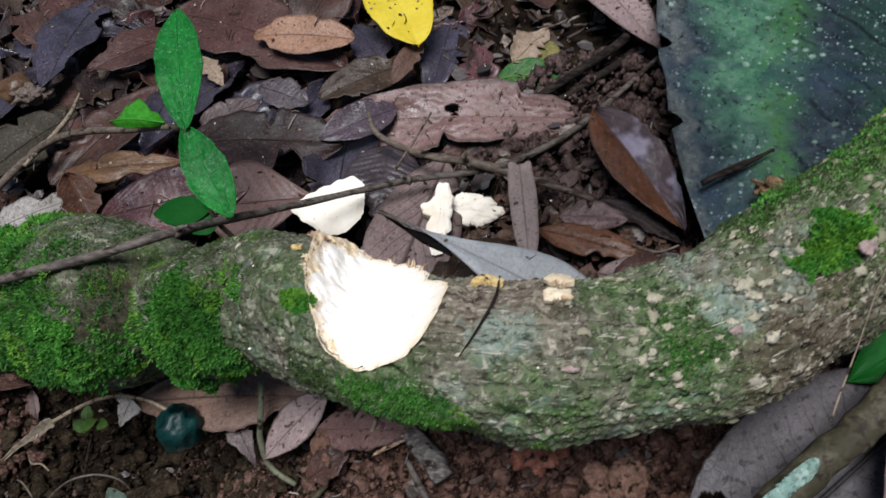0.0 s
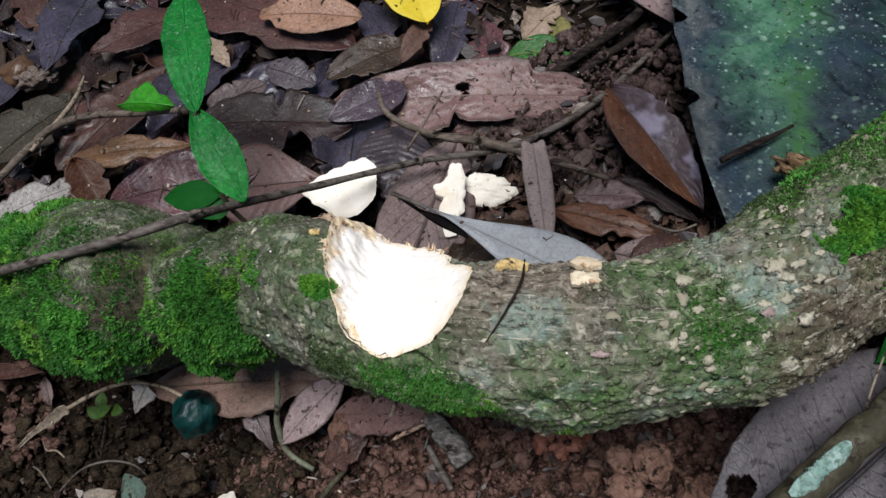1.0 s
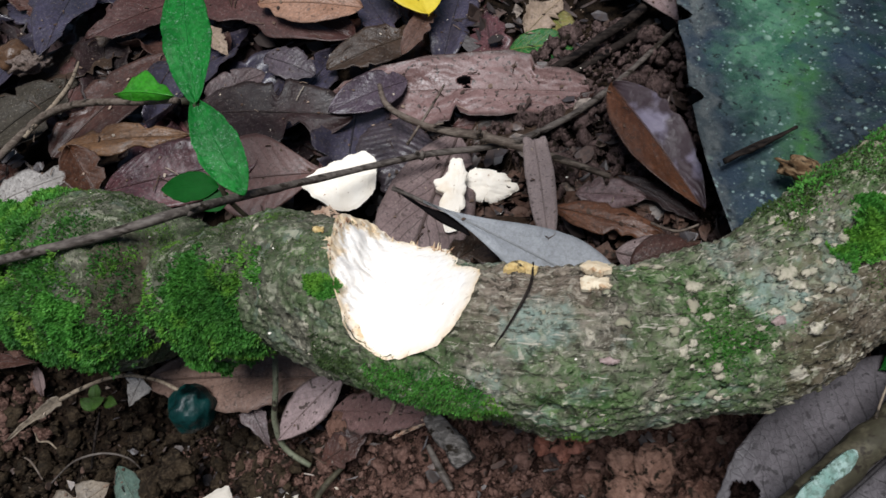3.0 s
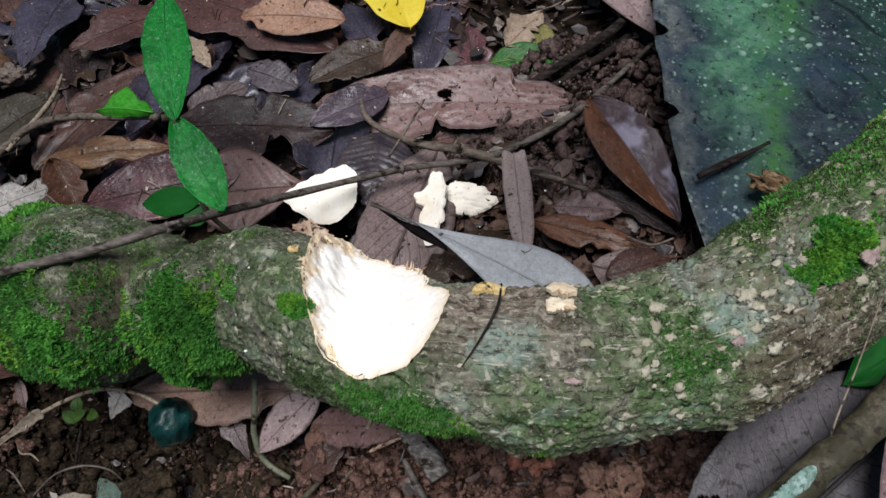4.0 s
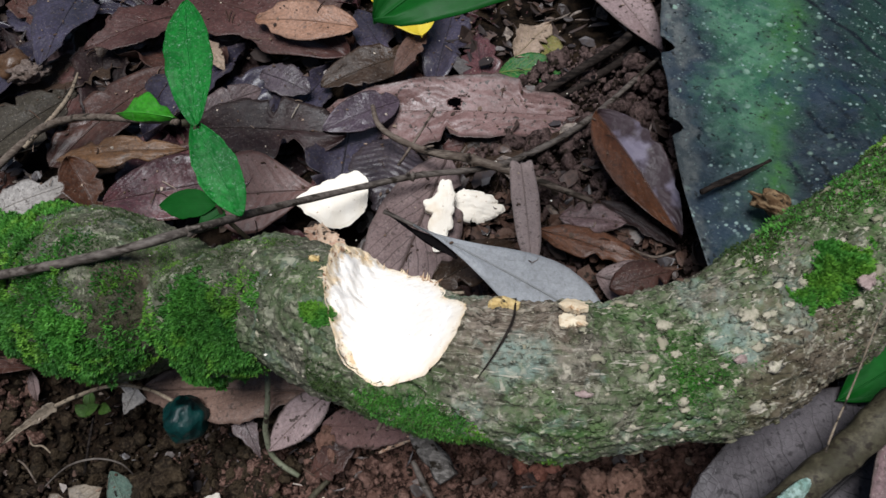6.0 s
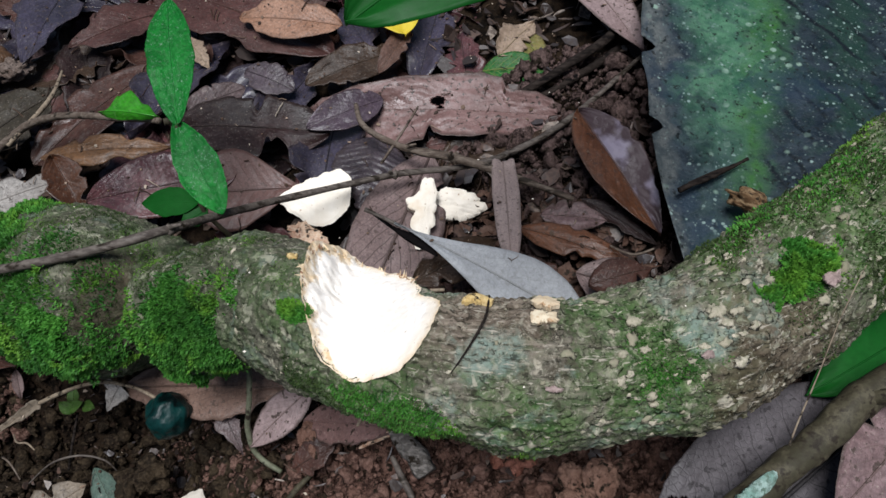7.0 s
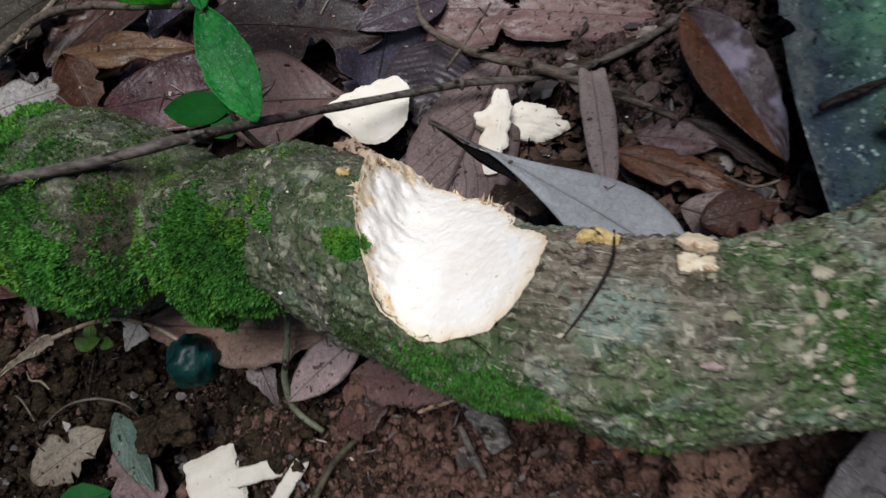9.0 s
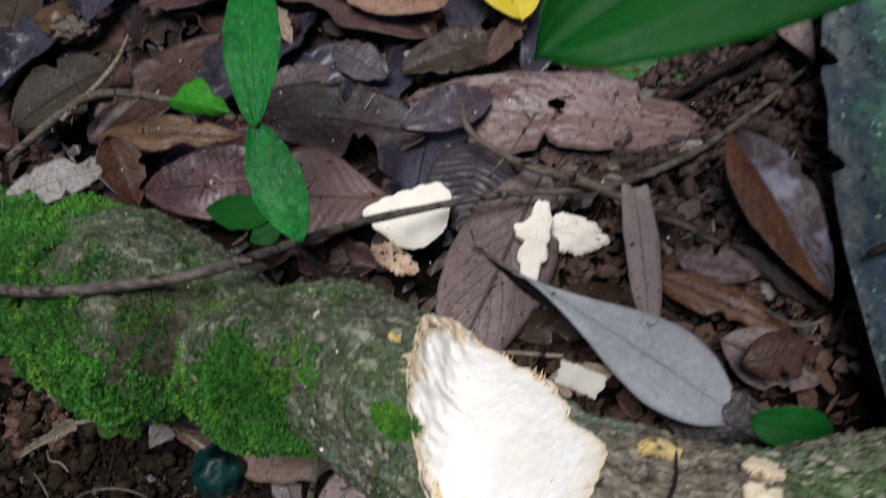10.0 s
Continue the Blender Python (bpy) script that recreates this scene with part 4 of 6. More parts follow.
build_crumbs("soil_crumbs", "dark brown crumbs of earth between leaves", 4200, (0.20, 0.50, 0.13, 0.15), 0.0032, "darkclod", 5)

build_crumbs("soil_crumbs", "lumps of red-brown earth ahead of the log", 1100, (0.06, 0.20, 0.24, 0.07), 0.0040, "brownclod", 7, 0.004, 2)
build_crumbs("soil_crumbs", "lumps of dark olive-brown earth by the low end of the log", 1500, (-0.2, 0.26, 0.16, 0.12), 0.0046, "oliveclod", 8, 0.004, 2)
build_crumbs("soil_crumbs", "crumbly reddish-brown clods of earth at the foot of the log", 160, (-0.325, 0.330, 0.035, 0.030), 0.0050, "brownclod", 9, 0.004, 2)
build_crumbs("soil_crumbs", "rounded reddish-brown clods of earth behind the litter", 620, (0.200, 0.54, 0.085, 0.095), 0.0058, "darkclod", 6, 0.008, 2)


# ---- the log ----
AXIS = [((-0.6426, 0.6025, -0.1252), 0.0352),
        ((-0.4465, 0.4864, -0.0748), 0.0406),
        ((-0.2775, 0.3973, 0.0004), 0.0476),
        ((-0.2207, 0.3717, 0.0405), 0.0564),
        ((-0.1667, 0.3399, 0.0789), 0.0580),
        ((-0.1076, 0.3168, 0.1036), 0.0446),
        ((-0.0419, 0.2994, 0.1471), 0.0400),
        ((0.0047, 0.2629, 0.1774), 0.0387),
        ((0.0526, 0.2296, 0.1988), 0.0357),
        ((0.1142, 0.2193, 0.2083), 0.0363),
        ((0.1530, 0.2245, 0.2046), 0.0366),
        ((0.1988, 0.2379, 0.2083), 0.0380),
        ((0.2546, 0.2766, 0.2068), 0.0399),
        ((0.3261, 0.3250, 0.2090), 0.0413),
        ((0.4205, 0.3951, 0.2204), 0.0419),
        ((0.6050, 0.5412, 0.2473), 0.0425)]
CUT_POINT = Vector((0.0300, 0.2350, 0.2180))
CUT_NORMAL = Vector((-0.5020, 0.0502, 0.8634))
CUT_U = Vector((0.8645, 0.0, 0.5026))
CUT_V = Vector((0.0252, 0.9987, -0.0434))
BACK_NORMAL = Vector((0.80, 0.15, 0.58)).normalized()


def cut_height(a, b):
    """The slightly dished face that the axe left, over its mean plane."""
    return -0.0054 + 0.0779 * a - 0.19 * b + 3.43 * a * a - 2.66 * a * b - 3.98 * b * b


CUT_OUT = (CUT_NORMAL + BACK_NORMAL).normalized()
CUT_B = (CUT_V - CUT_OUT * CUT_V.dot(CUT_OUT)).normalized()
CUT_A = CUT_B.cross(CUT_OUT)


def notch(a, b):
    """Height along CUT_OUT of the notch: the dished face and the steep wall, run softly into one another; and how much of it is wall."""
    base = CUT_A * a + CUT_B * b
    h = 0.0
    for _ in range(3):
        w = base + CUT_OUT * h
        h -= (w.dot(CUT_NORMAL) - cut_height(w.dot(CUT_U), w.dot(CUT_V))) / CUT_OUT.dot(CUT_NORMAL)
    k = -(base.dot(BACK_NORMAL) + 0.0272) / CUT_OUT.dot(BACK_NORMAL)
    d = k - h
    return 0.5 * (h + k + math.sqrt(d * d + 0.009 ** 2)), smooth01(0.5 + d / 0.014)


def above_cut(p):
    w = p - CUT_POINT
    return w.dot(CUT_OUT) - notch(w.dot(CUT_A), w.dot(CUT_B))[0]


def log_point(s, a):
    """A point of the bark: s runs along the axis from 0 to 1, a round it."""
    f = s * (len(AXIS) - 1)
    i = min(int(f), len(AXIS) - 2)
    t = f - i
    p = [Vector(AXIS[min(max(i + k, 0), len(AXIS) - 1)][0]) for k in (-1, 0, 1, 2)]
    r = [AXIS[min(max(i + k, 0), len(AXIS) - 1)][1] for k in (-1, 0, 1, 2)]
    mixed = lambda q: 0.5 * (2 * q[1] + (q[2] - q[0]) * t + (2 * q[0] - 5 * q[1] + 4 * q[2] - q[3]) * t * t + (3 * q[1] - q[0] - 3 * q[2] + q[3]) * t ** 3)
    c, rad = mixed(p), mixed(r)
    d = 0.5 * ((p[2] - p[0]) + 2 * (2 * p[0] - 5 * p[1] + 4 * p[2] - p[3]) * t + 3 * (3 * p[1] - p[0] - 3 * p[2] + p[3]) * t * t)
    d.normalize()
    side = d.cross(Vector((0, 0, 1))).normalized()
    up = side.cross(d)
    n = side * math.cos(a) + up * math.sin(a)
    return c, n, rad


def seam_run(s, a, q):
    """How far along the log a place lies past the seam between its two mossy lobes; and its angle in degrees."""
    deg = math.degrees(a)
    deg = deg - 360 if deg > 200 else deg
    return s - table(deg, [(-60, 0.336), (20, 0.344), (90, 0.345), (110, 0.353), (150, 0.392)]) + 0.006 * noise.noise(q * 60), deg


def bark_radius(c, n, rad, s=0.6, a=0.0):
    """Radius with lumps, fibrous ridges, crust and pits."""
    q = c + n * rad
    big = noise.noise(q * 15) * 0.0050 + noise.noise(q * 36 + Vector((5, 0, 0))) * 0.0034
    ridge = noise.noise(Vector((c.x * 34, n.y * 13 + c.y * 20, n.z * 13 + c.z * 20))) * 0.0012
    crust = noise.noise(q * 95) * 0.0007 + noise.noise(q * 260) * 0.0010 + abs(noise.noise(q * 190)) * 0.0017 + noise.noise(q * 380) * 0.0011
    pit = -0.0035 * max(0.0, noise.noise(q * 75 + Vector((0, 9, 0))) - 0.42)
    # the seam where the mossy lobe by the cut overlaps the low end
    g, deg = seam_run(s, a, q)
    lobe = 0.0085 * smooth01((g + 0.003) / 0.014) * (1 - smooth01((g - 0.025) / 0.06)) * (1 - smooth01((deg - 62) / 28)) if g > -0.01 else 0.0
    groove = -0.019 * math.exp(-((g + 0.010) / (0.018 if g < -0.010 else 0.007)) ** 2) + lobe
    split = (q - Vector((-0.072, 0.306, 0.171))).dot(Vector((0.80, 0.50, -0.2)))
    if abs(split) < 0.006 and 0.375 < s < 0.41 and 50 < deg < 120:
        groove -= 0.005 * (1 - abs(split) / 0.006)
    if 0.33 < s < 0.47:
        groove -= 0.0055 * smooth01((deg - 80) / 30) * smooth01((s - 0.33) / 0.03) * smooth01((0.47 - s) / 0.04)
    return rad - 0.001 + big + ridge + crust + pit * 4 + groove


def build_log():
    ob = thing("fallen_log", Matrix.Translation(AXIS[8][0]), "crooked mossy fallen log with lichened bark and a fresh axe cut", "log")
    sides = 230
    stations = [0.19 * k / 70 for k in range(70)]
    for a, b, n in ((0.19, 0.45, 260), (0.45, 0.62, 330), (0.62, 0.91, 290)):
        stations += [a + (b - a) * k / n for k in range(n)]
    stations += [0.91 + 0.09 * k / 30 for k in range(31)]
    verts, uvs, depth = [], [], []
    run, last = 0.0, None
    for s in stations:
        c0 = log_point(s, 0)[0]
        run += (c0 - last).length if last else 0.0
        last = c0
        for k in range(sides + 1):
            a = 2 * math.pi * (k % sides) / sides
            c, n, rad = log_point(s, a)
            p = c + n * bark_radius(c, n, rad, s, a)
            verts.append(p)
            uvs.append((run, a * 0.04))
            ragged = 0.0007 * noise.noise(p * 160) + 0.0004 * noise.noise(p * 420)
            depth.append(above_cut(p) + 0.0004 + ragged if 0.4 < s < 0.66 else -1.0)
    w = sides + 1
    faces, lip = [], {}
    for i in range(len(stations) - 1):
        for k in range(sides):
            f = (i * w + k, (i + 1) * w + k, (i + 1) * w + k + 1, i * w + k + 1)
            gone = [q for q in f if depth[q] > 0]
            if len(gone) == 4:
                continue
            for q in gone:
                for o in f:
                    if depth[o] <= 0 and depth[o] > -0.05:
                        t = depth[q] / (depth[q] - depth[o])
                        if q not in lip or lip[q][0] > t:
                            lip[q] = (t, o)
            faces.append(f)
    moved = {q: verts[q].lerp(verts[o], t) for q, (t, o) in lip.items()}
    for q, p in moved.items():
        verts[q] = p
    used = sorted({q for f in faces for q in f})
    remap = {q: n for n, q in enumerate(used)}
    at = Vector(AXIS[8][0])
    part("bark", mesh_from("bark", [verts[q] - at for q in used], [tuple(remap[q] for q in f) for f in faces], M["bark"], [uvs[q] for q in used]), ob, "grey-brown bark with green film and pale lichen")

    spine = [(log_point(0.40 + 0.26 * k / 300, 0)[0], log_point(0.40 + 0.26 * k / 300, 0)[2]) for k in range(301)]

    def inside(p):
        k = min(range(0, 301, 3), key=lambda q: (spine[q][0] - p).length_squared)
        c, rad = spine[k]
        d = (spine[min(k + 3, 300)][0] - spine[max(k - 3, 0)][0]).normalized()
        v = p - c
        v -= d * v.dot(d)
        return v.length < bark_radius(c, v.normalized(), rad) + 0.0003

    def surface(a, b):
        h, wall = notch(a, b)
        p = CUT_POINT + CUT_A * a + CUT_B * b + CUT_OUT * h
        chop = 0.0007 * smooth01((noise.noise(Vector((a * 55, b * 30, 1))) + 0.05) * 5)
        torn = (0.0016 * noise.noise(p * 90) + 0.0012 * noise.noise(p * 210)) * wall
        return p + CUT_OUT * (torn - chop + 0.0006 * noise.noise(p * 130) + 0.0003 * noise.noise(p * 420)), wall

    grid = [(0.002 * x, 0.002 * y) for x in range(-40, 41) for y in range(-40, 41)]
    inner = [q for q in grid if inside(surface(*q)[0])]
    ca, cb = sum(q[0] for q in inner) / len(inner), sum(q[1] for q in inner) / len(inner)
    spokes, rings = 300, 40
    reach = []
    for k in range(spokes):
        t = 2 * math.pi * k / spokes
        r = 0.0
        while r < 0.08 and inside(surface(ca + math.cos(t) * r, cb + math.sin(t) * r)[0]):
            r += 0.0005
        reach.append(r)
    reach = [sum(reach[(k + d) % spokes] for d in range(-3, 4)) / 7 + 0.0006 for k in range(spokes)]
    p, wall = surface(ca, cb)
    pts, fs, us = [p - at], [], [(0.0, wall)]
    for ring in range(1, rings + 1):
        for k in range(spokes):
            t = 2 * math.pi * k / spokes
            f = 1 - (1 - ring / rings) ** 1.4
            r = reach[k] * f + (0.0007 * noise.noise(Vector((k * 0.45, 0, 3))) if ring == rings else 0.0)
            p, wall = surface(ca + math.cos(t) * r, cb + math.sin(t) * r)
            pts.append(p - at)
            us.append((f, wall))
    for k in range(spokes):
        n = (k + 1) % spokes
        fs.append((0, 1 + k, 1 + n))
        for ring in range(rings - 1):
            q = 1 + ring * spokes
            fs.append((q + k, q + spokes + k, q + spokes + n, q + n))
    part("cut_face", mesh_from("cut_face", pts, fs, M["wood"], us), ob, "freshly cut cream-white wood with a torn tan edge")
    rnd, fv, ff = random.Random(77), [], []
    for q in moved.values():
        if rnd.random() < (0.55 if q.y > 0.262 else 0.8):
            continue
        n = (q - Vector((0.03, 0.255, 0.19))).normalized()
        d = (n + Vector((rnd.uniform(-1, 1), rnd.uniform(-1, 1), rnd.uniform(-0.6, 1))) * 1.1).normalized()
        w = d.orthogonal().normalized() * rnd.uniform(0.0003, 0.0009)
        ln = (0.0006 + 0.0034 * rnd.random() ** 2.5) * (1.4 if q.y > 0.268 else 0.3)
        k = len(fv)
        base = q - at - n * 0.0006
        fv += [base - w, base + w, base + d * ln * 0.6 + w * 0.7, base + d * ln, base + d * ln * 0.6 - w * 0.7]
        ff.append((k, k + 1, k + 2, k + 3, k + 4))
    tagged(part("frayed_edge", mesh_from("frayed_edge", fv, ff, M["fibre"], smooth=False), ob, "frayed tan and brown fibre round the cut"), kind="stuff")
    return ob


log = build_log()
LOG_AT = Vector(AXIS[8][0])


def on_log(s, a):
    c, n, rad = log_point(s, a)
    return c + n * bark_radius(c, n, rad, s, a), n


def moss_patch(label, s0, s1, a0, a1, count, length, material, seed, edge=0.5, clump=60, relief=1.0):
    """A cushion of moss: many small blades on the bark between two stations and two angles."""
    rnd = random.Random(seed)
    verts, faces = [], []
    made = 0
    for _ in range(count * 5):
        if made >= count:
            break
        fs, fa = rnd.random(), rnd.random()
        s, a = s0 + (s1 - s0) * fs, a0 + (a1 - a0) * fa
        p, n = on_log(s, a)
        inside = 1 - math.hypot(2 * fs - 1, 2 * fa - 1) ** 2
        if -0.030 + 0.010 * rnd.random() < seam_run(s, a, p)[0] < 0.0 and a > -0.2:
            continue
        if 1.4 * noise.noise(p * clump * 0.5 + Vector((seed, 0, 0))) + 0.6 * noise.noise(p * clump * 2) + inside * 1.2 < edge - 0.45 + 0.9 * rnd.random():
            continue
        made += 1
        lump = (0.014 * max(0.0, noise.noise(p * clump + Vector((0, seed, 0)))) + 0.006 * abs(noise.noise(p * clump * 3.2))) * relief * min(1.0, max(0.0, inside) * 2)
        d = (n + Vector((rnd.uniform(-1, 1), rnd.uniform(-1, 1), rnd.uniform(-1, 1))) * 1.1).normalized()
        side = d.cross(Vector((rnd.uniform(-1, 1), rnd.uniform(-1, 1), rnd.uniform(-1, 1)))).normalized()
        ln = length * rnd.uniform(0.4, 1.1)
        b = p + n * (lump - 0.0005) - LOG_AT
        k = len(verts)
        wdt = ln * 0.24
        verts += [b - side * wdt * 0.6, b + side * wdt * 0.6, b + d * ln * 0.6 + side * wdt, b + d * ln + n * ln * 0.2, b + d * ln * 0.6 - side * wdt]
        faces.append((k, k + 1, k + 2, k + 3, k + 4))
    me = mesh_from("moss_patch", verts, faces, M[material], smooth=False)
    return tagged(part("moss_patch", me, log, label), kind="stuff")


D = radians(1)
moss_patch("thick bright green moss cushion", 0.04, 0.375, -40 * D, 98 * D, 60000, 0.0025, "moss", 11, 0.58)
moss_patch("green moss on the flank of the second lobe", 0.325, 0.435, -52 * D, 80 * D, 27000, 0.0023, "moss", 12, 0.66, 60, 0.8)
moss_patch("bright green moss tuft hanging over the soil", 0.338, 0.358, -44 * D, 6 * D, 5000, 0.0030, "limemoss", 24, 0.4, 60, 0.8)
moss_patch("bright green moss on the low end", 0.05, 0.235, 66 * D, 150 * D, 28000, 0.0026, "limemoss", 13, 0.4)
moss_patch("small bright moss tuft beside the cut", 0.461, 0.487, 50 * D, 76 * D, 3600, 0.0018, "limemoss", 14, 0.45, 60, 0.3)
moss_patch("green moss below the cut", 0.50, 0.565, -40 * D, 36 * D, 8000, 0.0016, "moss", 15, 0.75, 60, 0.12)
moss_patch("thin green moss film below the cut", 0.43, 0.60, -45 * D, 44 * D, 8000, 0.0013, "olivemoss", 22, 1.0, 90, 0.12)
moss_patch("thin green moss film on the rising end", 0.74, 0.95, -20 * D, 130 * D, 12000, 0.0016, "olivemoss", 23, 0.8, 80, 0.2)
moss_patch("bright green moss tuft", 0.740, 0.796, 58 * D, 108 * D, 10000, 0.0024, "limemoss", 16, 0.78, 80, 0.7)
moss_patch("bright green moss along the upper edge", 0.715, 0.92, 105 * D, 178 * D, 6500, 0.0017, "olivemoss", 17, 0.85, 70, 0.25)
moss_patch("yellow-green moss grains along the upper edge", 0.72, 0.92, 100 * D, 170 * D, 3000, 0.0018, "limemoss", 25, 0.9, 70, 0.3)
moss_patch("thin green moss film", 0.62, 0.72, 20 * D, 100 * D, 3600, 0.0014, "moss", 18, 1.0, 90, 0.12)
moss_patch("thin olive-green moss film", 0.14, 0.47, 20 * D, 150 * D, 20000, 0.0012, "olivemoss", 19, 0.85, 90, 0.2)
moss_patch("bright yellow-green moss cushion", 0.268, 0.302, 8 * D, 52 * D, 6000, 0.0028, "limemoss", 21, 0.55, 70)
moss_patch("thin green moss film", 0.80, 0.95, -10 * D, 130 * D, 4000, 0.0022, "moss", 20, 0.9, 80, 0.4)


def build_warts(name, label, count, least, most, tall, material, seed, detail):
    """Small lumps scattered over the bark."""
    rnd = random.Random(seed)
    bm = bmesh.new()
    bmesh.ops.create_icosphere(bm, subdivisions=detail, radius=1.0)
    base = [v.co.copy() for v in bm.verts]
    tris = [[v.index for v in f.verts] for f in bm.faces]
    bm.free()
    verts, faces = [], []
    for k in range(count):
        s = 0.36 + 0.59 * rnd.random() ** 0.75
        if s < 0.5 and rnd.random() < 0.15:
            continue
        a = rnd.uniform(-40, 150) * D
        p, n = on_log(s, a)
        if (p - CUT_POINT).length < 0.04 or above_cut(p) > -0.002:
            continue
        r = (least + (most - least) * rnd.random() ** 2.2) * (1.4 if s > 0.60 else 0.85)
        q = n.to_track_quat("Z", "Y").to_matrix()
        i = len(verts)
        spin = rnd.uniform(0, 6.3)
        for b in base:
            w = 1 + 1.0 * noise.noise(b * 1.7 + Vector((k * 2.3, 0, 0))) + 0.45 * noise.noise(b * 4.5 + Vector((0, k, 0)))
            x, y = b.x * math.cos(spin) - b.y * math.sin(spin), b.x * math.sin(spin) + b.y * math.cos(spin)
            verts.append(p - LOG_AT + q @ Vector((x * r * w * 1.4, y * r * w, b.z * r * (tall + 0.6 * noise.noise(b * 4 + Vector((k, 3, 0)))))))
        faces += [tuple(i + t for t in f) for f in tris]
    tagged(part(name, mesh_from(name, verts, faces, M[material]), log, label), kind="stuff")


build_warts("lichen_crust", "small pale lichen warts", 330, 0.0005, 0.0019, 0.6, "wart", 8, 2)
build_warts("bark_crust", "crumbling scaly bark", 4200, 0.0003, 0.0013, 0.35, "bark", 9, 1)


def log_bit(name, label, s, a, radius, thickness, material, seed, squash=0.6, lift=0.0):
    """A small flat bit stuck on the bark."""
    p, n = on_log(s, a * D)
    m = oriented(p + n * (thickness * 0.25 + lift), log_point(s + 0.01, 0)[0] - log_point(s, 0)[0], n)
    me = slab_mesh(name, lambda t: radius / math.sqrt((math.cos(t)) ** 2 + (math.sin(t) / squash) ** 2) * (0.75 + 0.4 * noise.noise(Vector((math.cos(t) * 1.6, math.sin(t) * 1.6, seed * 3.7))) + 0.16 * noise.noise(Vector((math.cos(t) * 5, math.sin(t) * 5, seed)))), thickness, M[material], 7, 40, seed, 1.3, 0.9, 0.35)
    ob = new(name, me)
    ob.matrix_world = m
    return tagged(ob, label, "wood chip" if "shaving" in name else "lichen")


log_bit("wood_shaving", "small yellow wood shaving on the bark", 0.5615, 124, 0.0095, 0.0030, "yellowchip", 1, 0.6)
log_bit("wood_shaving", "pale yellow wood shaving on the bark", 0.593, 104, 0.0085, 0.0025, "palechip", 2, 0.7)
log_bit("wood_shaving", "pinkish wood shaving on the bark", 0.594, 117, 0.0078, 0.0025, "palechip", 9, 0.7)
log_bit("lichen_rosette", "pinkish grey lichen rosette on the log", 0.773, 68, 0.0068, 0.003, "pinklichen", 3, 0.8, 0.004)
log_bit("bark_flake", "pale peach flake of bark on the log", 0.717, 88, 0.0054, 0.002, "wart", 4, 0.6)
log_bit("bark_flake", "pale flake of bark on the log", 0.726, 84, 0.0040, 0.002, "wart", 8, 0.7)
log_bit("bark_flake", "pale flake of bark on the log", 0.653, 100, 0.0044, 0.002, "wart", 5, 0.8)
log_bit("bark_flake", "cream flake of bark on the log", 0.654, 76, 0.0030, 0.002, "wart", 10, 0.9)
log_bit("bark_flake", "cream flake of bark on the log", 0.630, 75, 0.0029, 0.002, "wart", 11, 0.9)
log_bit("bark_flake", "cream flake of bark on the log", 0.653, 36, 0.0027, 0.002, "wart", 12, 0.8)
log_bit("bark_flake", "dull beige flake of bark on the log", 0.703, 62, 0.0040, 0.0015, "pinklichen", 13, 0.7)
log_bit("wood_shaving", "orange wood splinter stuck beside the cut", 0.450, 98, 0.0050, 0.002, "yellowchip", 6, 0.6)
log_bit("bark_flake", "pinkish bark flake on the log", 0.597, 53, 0.0044, 0.0015, "pinklichen", 7, 0.5)

# ---- wood chips ----
def wood_chip(label, where, ahead, up, outline, thickness, seed, material="chipwood", fray=0.12, rough=0.3):
    ob = new("wood_chip", slab_mesh("wood_chip", outline, thickness, M[material], 9, 72, seed, rough, 0.15, fray))
    ob.matrix_world = oriented(where, ahead, up)
    return tagged(ob, label, "wood chip", "fresh wood chips")


def lobed(rows):
    """An outline that eases through a few (degrees, metres) rows."""
    rows = sorted(rows)
    rows = [(rows[-1][0] - 360, rows[-1][1])] + rows + [(rows[0][0] + 360, rows[0][1])]
    return lambda t: table(math.degrees(t), rows)


wood_chip("thick cream half-moon wood chip with a rounded bark-side edge", (-0.030, 0.4530, 0.040), (1, 0.0, 0.02), (-0.05, -0.50, 0.86), lobed([(5, 0.0275), (31, 0.0315), (52, 0.0300), (66, 0.0225), (95, 0.0165), (135, 0.0165), (160, 0.0225), (184, 0.0330), (200, 0.0270), (227, 0.0228), (255, 0.0240), (285, 0.0250), (318, 0.0250), (345, 0.0270)]), 0.013, 1, "chipwood", 0.035, 0.2)
wood_chip("thin brown splinter of bark beneath a wood chip", (-0.0365, 0.4217, 0.03), (1, -0.45, -0.1), (0, -0.3, 1), lobed([(0, 0.019), (25, 0.011), (90, 0.0065), (150, 0.013), (180, 0.018), (210, 0.014), (270, 0.0085), (335, 0.014)]), 0.006, 2, "splinter", 0.3, 0.6)
wood_chip("chunky fibrous wood chip lying across the litter", (0.0850, 0.4580, 0.022), (1, -0.14, 0), (0, -0.5, 1), lobed([(0, 0.0275), (14, 0.0225), (35, 0.0185), (62, 0.0150), (100, 0.0145), (140, 0.0180), (180, 0.0225), (215, 0.0200), (245, 0.0155), (275, 0.0125), (300, 0.0155), (325, 0.0175), (345, 0.0215)]), 0.015, 3, "chipwood", 0.16, 0.35)
wood_chip("narrow split wood chip standing over another chip", (0.0585, 0.4420, 0.036), (0.17, 1, 0.30), (0, -0.6, 1), lobed([(0, 0.0290), (12, 0.0280), (28, 0.0165), (48, 0.0150), (68, 0.0185), (88, 0.0155), (112, 0.0085), (160, 0.0205), (176, 0.0345), (188, 0.0340), (205, 0.0165), (260, 0.0080), (315, 0.0105), (340, 0.0200)]), 0.010, 4, "chipwood", 0.08, 0.3)
